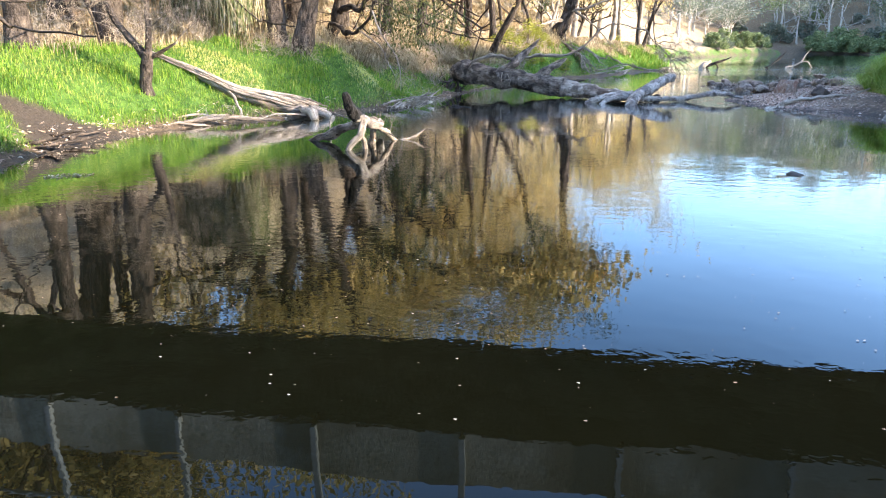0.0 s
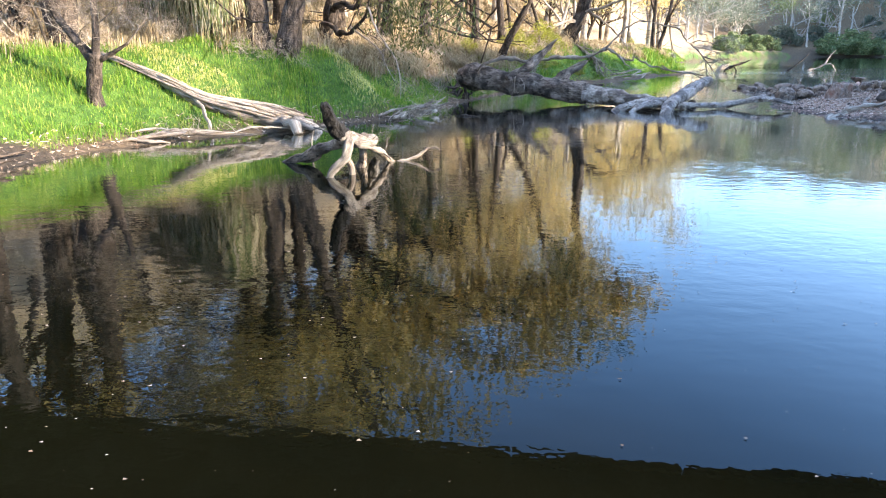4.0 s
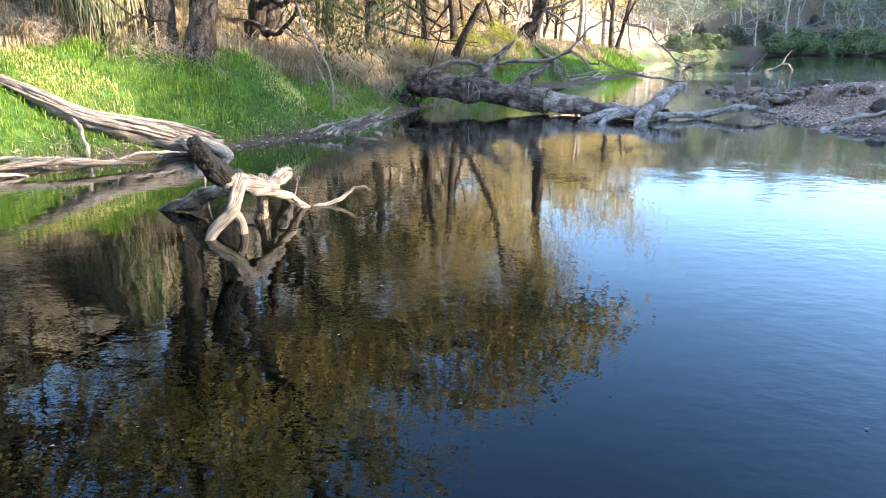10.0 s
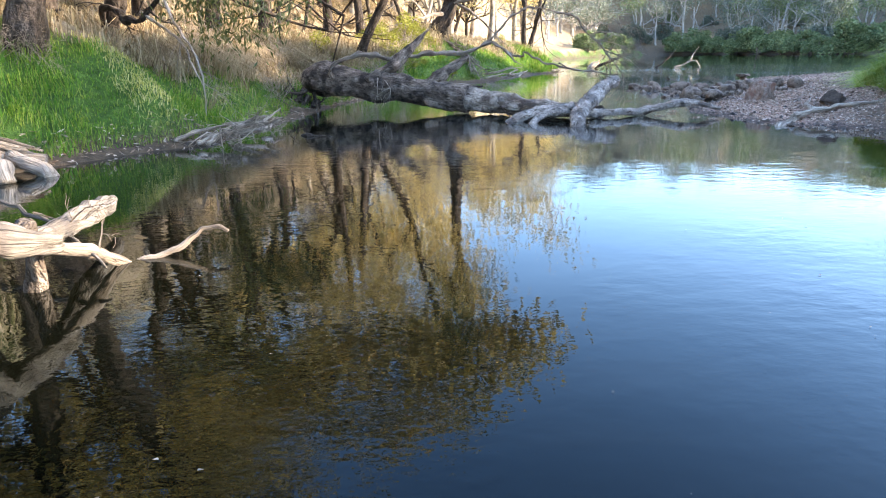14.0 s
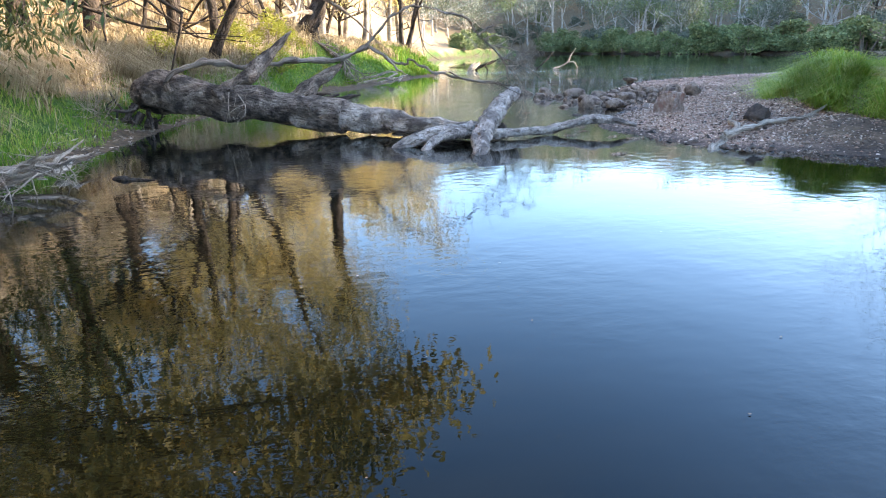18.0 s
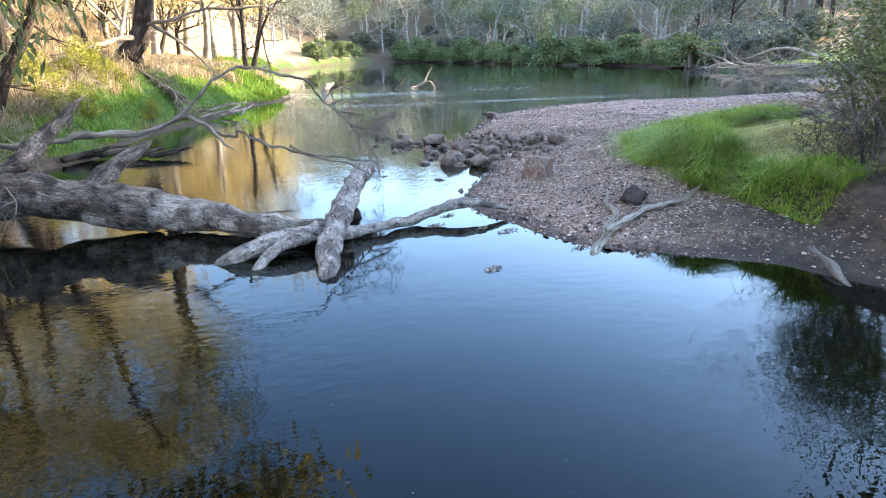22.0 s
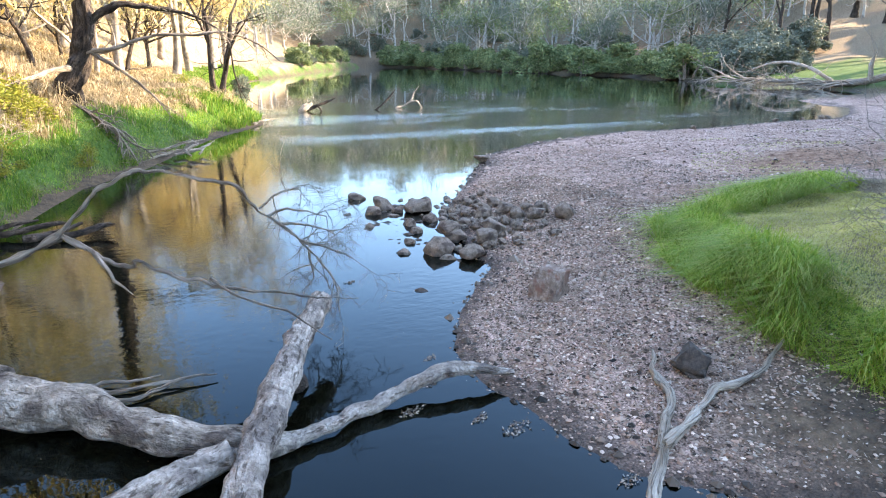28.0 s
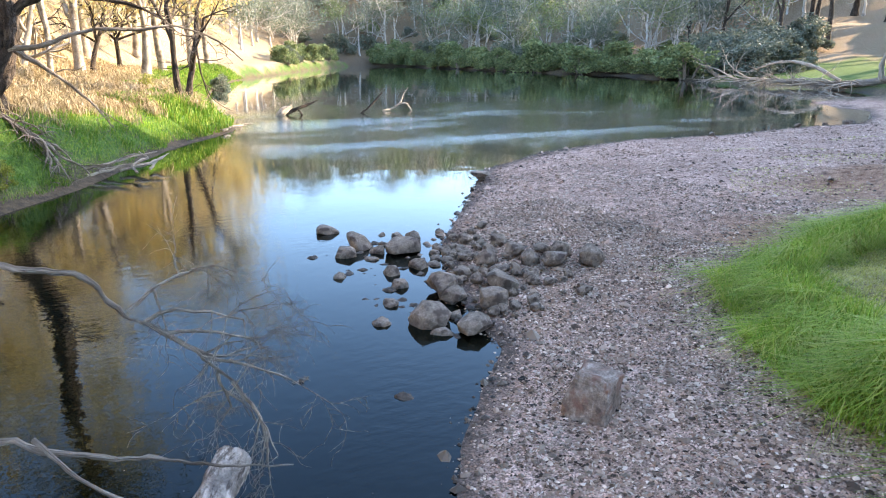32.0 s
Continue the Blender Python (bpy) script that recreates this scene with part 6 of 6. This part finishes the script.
# ---- rocks ----
def rock_mesh(seed, squash=0.7, points=20, round_by=0.05, blocky=0.0):
    """An angular, slightly worn stone about one unit across."""
    r = np.random.default_rng(seed)
    bm = bmesh.new()
    d = r.normal(size=(points, 3))
    d /= np.linalg.norm(d, axis=1)[:, None]
    d = (1 - blocky) * d + blocky * np.clip(d * 1.5, -0.72, 0.72)
    for q in d * r.uniform(0.42, 0.52, (points, 1)):
        bm.verts.new((q[0], q[1], q[2] * squash))
    bmesh.ops.convex_hull(bm, input=bm.verts[:])
    bmesh.ops.delete(bm, geom=[v for v in bm.verts if not v.link_faces], context="VERTS")
    bmesh.ops.dissolve_limit(bm, angle_limit=0.2, verts=bm.verts[:], edges=bm.edges[:])
    bmesh.ops.bevel(bm, geom=bm.edges[:], offset=round_by, segments=2, profile=0.5, affect="EDGES", clamp_overlap=True)
    bmesh.ops.triangulate(bm, faces=bm.faces[:])
    for v in bm.verts:
        v.co *= min(1.0, 0.56 / max(v.co.length, 0.01))
        v.co *= 1 + 0.07 * noise.noise(v.co * 7 + Vector((seed, 0, 0)))
    me = bpy.data.meshes.new("rock")
    bm.to_mesh(me)
    bm.free()
    me.polygons.foreach_set("use_smooth", np.full(len(me.polygons), True))
    return me


def block_mesh(seed):
    """A block about one unit wide with broken faces."""
    r = np.random.default_rng(seed)
    bm = bmesh.new()
    for sx in (-1, 1):
        for sy in (-1, 1):
            for sz in (-1, 1):
                for k in range(3):
                    q = np.array([sx, sy, sz * 0.95]) * 0.5
                    q[k] *= 0.72
                    bm.verts.new(q * (0.9 + 0.16 * r.uniform(size=3)) * (0.86 if sz > 0 else 1.0))
    bmesh.ops.convex_hull(bm, input=bm.verts[:])
    bmesh.ops.delete(bm, geom=[v for v in bm.verts if not v.link_faces], context="VERTS")
    bmesh.ops.dissolve_limit(bm, angle_limit=0.25, verts=bm.verts[:], edges=bm.edges[:])
    bmesh.ops.bevel(bm, geom=bm.edges[:], offset=0.03, segments=2, profile=0.5, affect="EDGES", clamp_overlap=True)
    bmesh.ops.triangulate(bm, faces=bm.faces[:])
    bmesh.ops.subdivide_edges(bm, edges=bm.edges[:], cuts=2, use_grid_fill=True)
    for v in bm.verts:
        v.co *= 1 + 0.22 * noise.noise(v.co * 3.5 + Vector((seed, 0, 0))) + 0.09 * noise.noise(v.co * 12)
    me = bpy.data.meshes.new("boulder")
    bm.to_mesh(me)
    bm.free()
    me.polygons.foreach_set("use_smooth", np.full(len(me.polygons), True))
    return me


ROCKS = [rock_mesh(k, 0.55 + 0.08 * (k % 4), 24, 0.07) for k in range(7)]
for me in ROCKS:
    me.materials.append(ROCK)
WET = [rock_mesh(k + 20, 0.6, 22, 0.08) for k in range(3)]
for me in WET:
    me.materials.append(DARKROCK)
pile = [(8.92, 28.82, 0.38), (9.82, 28.24, 0.21), (10.04, 27.95, 0.26), (10.28, 27.76, 0.31), (9.17, 27.68, 0.55), (8.78, 27.27, 0.38), (9.37, 27.22, 0.29), (9.8, 27.05, 0.58), (9.66, 27.62, 0.23), (8.48, 27.43, 0.15), (8.37, 26.23, 0.22), (8.36, 26.49, 0.13), (8.59, 26.47, 0.16), (8.71, 25.72, 0.17), (8.4, 25.17, 0.16), (8.53, 25.13, 0.16), (8.66, 24.85, 0.25), (9.16, 26.04, 0.29)]
pile += [(8.96, 24.95, 0.12), (8.31, 24.28, 0.25), (9.7, 26.18, 0.34), (9.97, 26.16, 0.21), (10.21, 26.12, 0.18), (10.23, 26.7, 0.19), (10.6, 25.54, 0.33), (10.94, 25.99, 0.3), (11.22, 25.73, 0.39), (11.35, 26.4, 0.29), (11.74, 25.59, 0.24), (11.55, 24.97, 0.4), (11.88, 25.26, 0.37), (11.25, 25.22, 0.31), (10.79, 24.92, 0.26), (10.06, 25.33, 0.28), (9.53, 24.9, 0.52), (9.52, 24.6, 0.37)]
pile += [(10.27, 24.48, 0.48), (9.86, 24.02, 0.42), (8.9, 24.0, 0.5), (8.89, 23.65, 0.28), (9.31, 24.05, 0.22), (9.27, 23.51, 0.4), (8.89, 23.28, 0.14), (8.83, 24.47, 0.17), (9.05, 24.59, 0.17), (12.1, 24.71, 0.41), (10.53, 25.04, 0.26), (10.94, 24.69, 0.21), (10.96, 26.93, 0.25), (10.32, 25.45, 0.15), (9.12, 26.89, 0.24), (9.06, 25.47, 0.29), (10.08, 24.89, 0.21)]


def rock(x, y, size, me, label, group="rocks at the riffle", tall=1.0, name="rock"):
    ob = tagged(new(name, me), label, "rock", group)
    z = max(float(land(x, y)), -0.10)
    ob.location = (x, y, z + size * 0.34)
    ob.rotation_euler = (rng.uniform(-0.25, 0.25), rng.uniform(-0.25, 0.25), rng.uniform(0, 6.28))
    ob.scale = (size * 1.3, size * 1.1, size * tall * 1.3)
    return ob


for k, (px, py, s) in enumerate(pile):
    rock(px, py, s, ROCKS[k % 7] if s > 0.2 or px > 9.5 else WET[k % 3], "grey-brown rounded river rock" if s > 0.2 or px > 9.5 else "dark wet stone at the water's edge")
for k in range(240):
    u = rng.uniform(size=2)
    px, py = 8.7 + 2.6 * u[0] ** 1.3 + 0.3 * rng.normal(), 23.5 + 4.4 * u[1]
    rock(px, py, rng.uniform(0.07, 0.2), WET[k % 3] if px < 9.7 else ROCKS[k % 7], "small rounded river stone among the larger rocks")
rock(7.82, 22.4, 0.2, WET[0], "dark stone standing alone in shallow water")
rock(5.26, 8.16, 0.22, WET[1], "dark stone standing alone in the water", "")
for px, py in ((27.7, 36.3), (34.5, 37.3), (38, 37.2), (39, 37.5), (37, 37.6), (14.3, 32.2)):
    rock(px, py, rng.uniform(0.25, 0.42), ROCKS[int(px) % 7], "brown stone on the far edge of the bar", "stones along the far edge")
big = block_mesh(55)
big.materials.append(REDROCK)
b = rock(9.32, 21.2, 0.5, big, "reddish block-shaped boulder on the gravel bar", "", 1.0, "boulder")
b.rotation_euler = (0.06, 0.1, 0.5)
b.scale = (0.46, 0.43, 0.52)
b.location.z = float(land(9.32, 21.2)) + 0.2
dk = block_mesh(61)
dk.materials.append(DARKROCK)
b = rock(9.29, 18.5, 0.4, dk, "dark angular rock half buried in the gravel", "", 0.62, "boulder")
b.rotation_euler = (0.5, 0.35, 0.8)
b.scale = (0.38, 0.31, 0.32)
b.location.z = float(land(9.29, 18.5)) + 0.06
slab = rock_mesh(63, 0.3, 18, 0.04)
slab.materials.append(ROCK)
rock(14.2, 32.1, 0.6, slab, "flat pale slab at the water's edge", "", 0.8, "slab")


# gravel and litter on the bar
def pebbles(n, box, size, rng, shore=None, sink=0.35, inland=-1.0):
    x, y = scatter(n, *box, rng)
    (a, b, c, d), w, _ = plan(x, y)
    dist = np.minimum(c, d)
    keep = (~w | (dist < 0.35)) & ~(inside(x, y, MOUND) & (far_from(x, y, MOUND) > 0.35)) & (np.minimum(c, d) < np.minimum(a, b))
    keep &= dist > inland + 0.3 * rng.normal(size=n) * (inland > 0)
    keep &= rng.uniform(size=n) > 0.8 * smooth(19.2, 17.2, y) * smooth(8.2, 9.2, x)
    if shore:
        keep &= rng.uniform(size=n) < np.exp(-dist / shore) + 0.015
    x, y = x[keep], y[keep]
    m = len(x)
    s = size * np.exp(rng.normal(size=m) * 0.45)
    z = np.maximum(land(x, y), -0.04) + s * 0.22 * (1 - sink)
    o = np.array([[1, 0, 0], [0.45, 0.85, 0.1], [-0.55, 0.8, -0.05], [-1, -0.05, 0.05], [-0.4, -0.9, 0], [0.6, -0.75, 0.05], [0.1, 0.1, 0.62]])
    o[:6, 2] -= 0.15
    v = o[None] * (1 + 0.3 * rng.uniform(-1, 1, (m, 7, 1)))
    az = rng.uniform(0, 6.28, m)
    ca, sa = np.cos(az)[:, None], np.sin(az)[:, None]
    v = np.stack([v[..., 0] * ca - v[..., 1] * 0.75 * sa, v[..., 0] * sa + v[..., 1] * 0.75 * ca, v[..., 2] * 0.8], -1) * s[:, None, None] * 0.5 + np.stack([x, y, z], -1)[:, None]
    f = np.array([[k, (k + 1) % 6, 6] for k in range(6)])
    g = Geo()
    g.add(v.reshape(-1, 3), (np.arange(m)[:, None, None] * 7 + f[None]).reshape(-1, 3))
    return g


part("gravel", pebbles(190000, (7, 14.5, 14.6, 29), 0.026, rng, None, 0.35, 0.4), PEBBLE, None, "brown and grey gravel of the river bar", False, "stuff")
part("gravel", pebbles(60000, (7, 40, 14.6, 38), 0.055, rng, 0.5), WETPEBBLE, None, "coarser stones along the water's edge", False, "stuff")
part("gravel", pebbles(30000, (9, 42, 22, 38), 0.045, rng), PEBBLE, None, "gravel over the far part of the bar", False, "stuff")
x, y = scatter(42000, 7, 18, 14.8, 32, rng)
(a, b, c, d), w, _ = plan(x, y)
keep = ~w & ~inside(x, y, MOUND) & (np.minimum(c, d) > 0.35) & ((y > 17.4) | (x < 9.6) | (rng.uniform(size=len(x)) < 0.25))
base = on_land(x[keep], y[keep], -0.025)
g = Geo()
leaves(g, base, np.full(len(base), 0.056), np.full(len(base), 0.019), rng, 0.05)
part("leaf_litter", g, LITTER, None, "dry fallen leaves scattered over the gravel", False, "stuff")
x, y = scatter(16000, -7, 0, 6, 27, rng)
(a, b, c, d), w, _ = plan(x, y)
keep = ~w & (a < 0.75)
base = on_land(x[keep], y[keep], -0.02)
g = Geo()
leaves(g, base, np.full(len(base), 0.10), np.full(len(base), 0.022), rng, 0.0)
part("leaf_litter", g, LITTER, None, "dead leaves and bark along the muddy edge", False, "stuff")
x, y = scatter(5200, -4.5, 9, 2, 26, rng)
k = (y < 7) | (rng.uniform(size=5200) < 0.12)
base = np.stack([x[k], y[k], np.full(k.sum(), 0.006)], -1)
n = len(base)
az, s = rng.uniform(0, 6.28, n), 0.0035 + 0.011 * rng.uniform(size=n) ** 3
v = np.stack([base + np.stack([np.cos(az + q) * s, np.sin(az + q) * s * 0.6, 0 * s], -1) for q in (0, 2.1, 4.2)], 1)
g = Geo()
g.add(v.reshape(-1, 3), np.arange(3 * n).reshape(-1, 3))
part("floating_litter", g, LITTER, None, "pale specks of leaf floating on the water", False, "stuff")

# rafts of scum and leaves lying on the shallows
for k, (px, py, size) in enumerate(((-3.62, 6.9, 0.3), (6.35, 19.3, 0.16), (6.75, 19.75, 0.14), (7.14, 18.60, 0.2), (6.9, 18.9, 0.12), (8.11, 16.92, 0.14), (7.0, 20.3, 0.1), (6.95, 23.2, 0.1), (6.17, 17.23, 0.16), (8.76, 16.62, 0.2), (7.59, 17.51, 0.14))):
    raft = thing("leaf_raft", "thin raft of dead leaves and scum floating on the water", "floating leaves", "rafts on the shallows")
    n = int(500 * size)
    az, r = rng.uniform(0, 6.28, n), size * np.sqrt(rng.uniform(size=n)) * (0.6 + 0.5 * rng.uniform(size=n))
    at = np.stack([px + np.cos(az + k) * r, py + 0.55 * np.sin(az + k) * r + 0.3 * np.cos(az + k) * r, np.full(n, 0.006)], -1)
    g = Geo()
    leaves(g, at, np.full(n, 0.036), np.full(n, 0.016), rng, -0.05)
    part("leaf_patch", g, LITTER, raft, "", False, "stuff")

# ---- sticks on the bar ----
fork = thing("forked_branch", "pale forked branch lying from the water onto the gravel", "branch")
limb("stem", [(7.45, 17.1, -0.12, 0.062), (7.72, 17.35, 0.0, 0.066), (8.0, 17.6, 0.08, 0.066), (8.2, 17.75, 0.13, 0.062)], BLEACHED, fork, 12, 0.4, 8, 3)
limb("branch", [(8.1, 17.65, 0.12, 0.053), (8.5, 17.78, 0.2, 0.048), (8.85, 17.9, 0.24, 0.044), (9.15, 18.0, 0.26, 0.048), (9.5, 18.0, 0.27, 0.035), (9.95, 18.1, 0.33, 0.026), (10.35, 18.25, 0.46, 0.013)], BLEACHED, fork, 10, 0.4, 8, 4)
limb("branch", [(8.05, 17.65, 0.1, 0.044), (8.4, 17.95, 0.12, 0.047), (8.7, 18.2, 0.16, 0.044), (8.8, 18.48, 0.2, 0.042), (8.86, 18.68, 0.25, 0.036), (8.97, 18.74, 0.29, 0.031), (9.06, 18.86, 0.33, 0.013)], BLEACHED, fork, 10, 0.4, 8, 5)
st = thing("stick", "grey stick lying on the muddy edge", "stick", "sticks under the bush")
limb("stem", [(10.2, 16.45, 0.12, 0.05), (10.6, 16.5, 0.15, 0.05), (11.0, 16.55, 0.22, 0.04), (11.3, 16.65, 0.36, 0.02)], GREYWOOD, st, 9, 0.2, 7, 5)
st = thing("stick", "short pale slab of wood in the mud", "stick", "sticks under the bush")
limb("stem", [(10.55, 16.05, 0.2, 0.08), (10.4, 15.85, 0.1, 0.08), (10.25, 15.75, 0.02, 0.05)], BLEACHED, st, 9, 0.2, 7, 6)
st = thing("stick", "dark stick reaching into the water", "stick", "sticks under the bush")
limb("stem", [(9.9, 16.0, 0.1, 0.05), (9.6, 15.5, 0.04, 0.06), (9.35, 15.1, -0.02, 0.03)], GREYWOOD, st, 9, 0.2, 7, 7)

# ---- bush on the right bank ----
bush = thing("tea_tree", "scrubby tea tree with grey twigs and olive leaves on the bank", "bush")
tips = []
for k in range(9):
    g = Geo()
    for rows, dep in grow(rng, (12.2 + 0.25 * rng.normal(), 16.9 + 0.25 * rng.normal(), 0.6), (rng.uniform(-0.8, 0.5), rng.uniform(-0.6, 0.7), 1.0), 1.8, 0.035, 3, 0.3, 0.03, (4, 6), 0.75, 0.62):
        tube(g, rows, 5, 0, cap=False)
        if dep <= 1 and rows[-1][2] > 1.3:
            tips.append(rows[-1][:3])
    part("stem", g, GREYWOOD, bush)
tips = np.array(tips)
tips = tips[::2]
tips = tips[(tips[:, 0] > 11.6) & (tips[:, 1] < 17.6)]
at = np.repeat(tips, 48, 0) + rng.normal(size=(len(tips) * 48, 3)) * 0.2
g = Geo()
leaves(g, at, np.full(len(at), 0.08), np.full(len(at), 0.026), rng, 0.1)
part("crown", g, OLIVE, bush, "", False)
twigs("dead_twig_spray", [((11.6 + 0.18 * k, 16.4 + 0.08 * k, 0.75 + 0.13 * (k % 5)), (-0.9, -0.2 + 0.15 * k, 0.15 - 0.12 * (k % 3))) for k in range(14)], rng, 0.8, 0.012, 3, GREYWOOD, bush, 4, kinks=0.3, lift=-0.05, kids=(3, 5))
for k in range(32):
    g = Geo()
    a = 2.4 * k
    for rows, _ in grow(rng, (12.0 + 0.35 * math.cos(a), 16.6 + 0.35 * math.sin(a), 0.6 + 0.1 * (k % 3)), (math.cos(a) - 0.35, math.sin(a) - 0.3, 0.15 + 0.18 * (k % 5)), 0.85, 0.012, 3, 0.35, 0.0, (4, 6), 0.8, 0.62):
        tube(g, rows, 3, 0, cap=False)
    part("dead_branch", g, DARKBARK if k > 15 else GREYWOOD, bush, "bare grey twiggy branch")
twigs("root_tangle", [((11.3, 16.0 + 0.1 * k, 0.45), (-0.5, -0.5 + 0.1 * k, -0.35)) for k in range(6)], rng, 0.55, 0.02, 2, GREYWOOD, bush, 4, kinks=0.35, lift=-0.08)
canopy = np.array([(13.2, 17.8, 3.4), (13.8, 18.2, 3.9), (12.6, 17.2, 3.0), (14.4, 17.6, 4.4), (13.2, 16.6, 4.2), (12.4, 16.4, 3.4), (14.8, 18.6, 3.6), (13.8, 17.0, 5.0), (15.2, 17.4, 4.8), (12.9, 17.9, 2.6), (12.0, 17.2, 2.4), (13.6, 18.6, 2.9)])
tt = thing("tea_tree", "taller olive-green tea tree behind the scrub", "bush")
for q in canopy:
    g = Geo()
    tube(g, spline([(13.4, 17.3, 0.7, 0.05), (13.4 + (q[0] - 13.4) * 0.4, 17.3 + (q[1] - 17.3) * 0.4, 1.6, 0.035), (*q, 0.012)], 5), 5, 0.2, 3, cap=False)
    part("stem", g, GREYWOOD, tt)
at = np.repeat(canopy, 210, 0) + rng.normal(size=(len(canopy) * 210, 3)) * 0.42
g = Geo()
leaves(g, at, np.full(len(at), 0.085), np.full(len(at), 0.026), rng, 0.1)
part("crown", g, OLIVE, tt, "", False)

# ---- fallen tree and dead branches on the far bank ----
ft = thing("fallen_tree", "dead grey tree lying with spread branches on the far shore", "fallen tree")
limb("trunk", [(68.5, 51.5, 1.6, 0.35), (68.0, 54, 0.9, 0.35), (67.6, 57, 0.5, 0.32), (67.2, 61, 0.5, 0.25), (66.8, 65, 0.6, 0.15)], GREYWOOD, ft, 10, 0.2, 6, 4)
limb("limb", [(68.0, 53.5, 0.9, 0.26), (67.8, 53.6, 2.4, 0.2), (67.9, 53.4, 3.6, 0.08)], BLEACHED, ft, 8, 0.2, 6, 5)
limb("limb", [(67.5, 57, 0.8, 0.2), (67.0, 60, 2.2, 0.16), (66.5, 63, 2.4, 0.12), (66, 66, 1.4, 0.06)], BLEACHED, ft, 8, 0.2, 6, 6)
for k in range(22):
    g = Geo()
    for rows, _ in grow(rng, (67.2 - 0.12 * k, 54.5 + 0.62 * k, 0.5 + 0.1 * (k % 3)), (-0.55 + 0.1 * (k % 3), 0.7, 0.32 - 0.1 * (k % 4)), 3.4, 0.1, 2, 0.3, -0.03):
        tube(g, rows, 5, 0, cap=False)
    part("branch", g, BLEACHED if k % 3 else GREYWOOD, ft)
ft = thing("dead_branch", "bare arching dead branch on the far bank", "branch")
limb("branch", [(68, 72, 0.6, 0.16), (67.6, 75, 2.6, 0.14), (67.5, 78, 3.2, 0.12), (67.4, 81, 2.6, 0.06)], GREYWOOD, ft, 8, 0.2, 6, 6)

# ---- footbridge over the start ----
bridge = thing("footbridge", "low grey concrete footbridge with slim posts over the river", "bridge")


def box(name, x0, x1, y0, y1, z0, z1, material, parent, label="", bevel=0.02):
    bm = bmesh.new()
    bmesh.ops.create_cube(bm, size=1.0, matrix=Matrix.LocRotScale(((x0 + x1) / 2, (y0 + y1) / 2, (z0 + z1) / 2), None, (x1 - x0, y1 - y0, z1 - z0)))
    bmesh.ops.bevel(bm, geom=bm.edges[:], offset=bevel, segments=2, affect="EDGES")
    me = bpy.data.meshes.new(name)
    bm.to_mesh(me)
    bm.free()
    return part(name, me, material, parent, label)


box("deck", -10.5, 13.5, 5.42, 7.28, 2.19, 2.6, CONCRETE, bridge)
for k in range(16):
    x0 = -10.7 + 1.53 * k
    box("edge_beam", x0 + 0.012, x0 + 1.518, 5.3, 5.418, 2.17, 2.76, CONCRETE, bridge, bevel=0.012)
    box("edge_beam", x0 + 0.012, x0 + 1.518, 7.282, 7.4, 2.17, 2.76, CONCRETE, bridge, bevel=0.012)
    box("post", x0 - 0.03, x0 + 0.03, 5.24, 5.298, 2.2, 3.45, STEEL, bridge, "", 0.006)
for py in (5.27,):
    g = Geo()
    tube(g, spline([(-10.7, py, 3.42, 0.02), (1, py, 3.42, 0.02), (12.5, py, 3.42, 0.02)], 8), 8)
    part("handrail", g, STEEL, bridge)
box("abutment", -10.5, -7.6, 5.45, 7.25, 0.3, 2.187, CONCRETE, bridge)
box("abutment", 11.2, 13.5, 5.45, 7.25, 0.2, 2.187, CONCRETE, bridge)
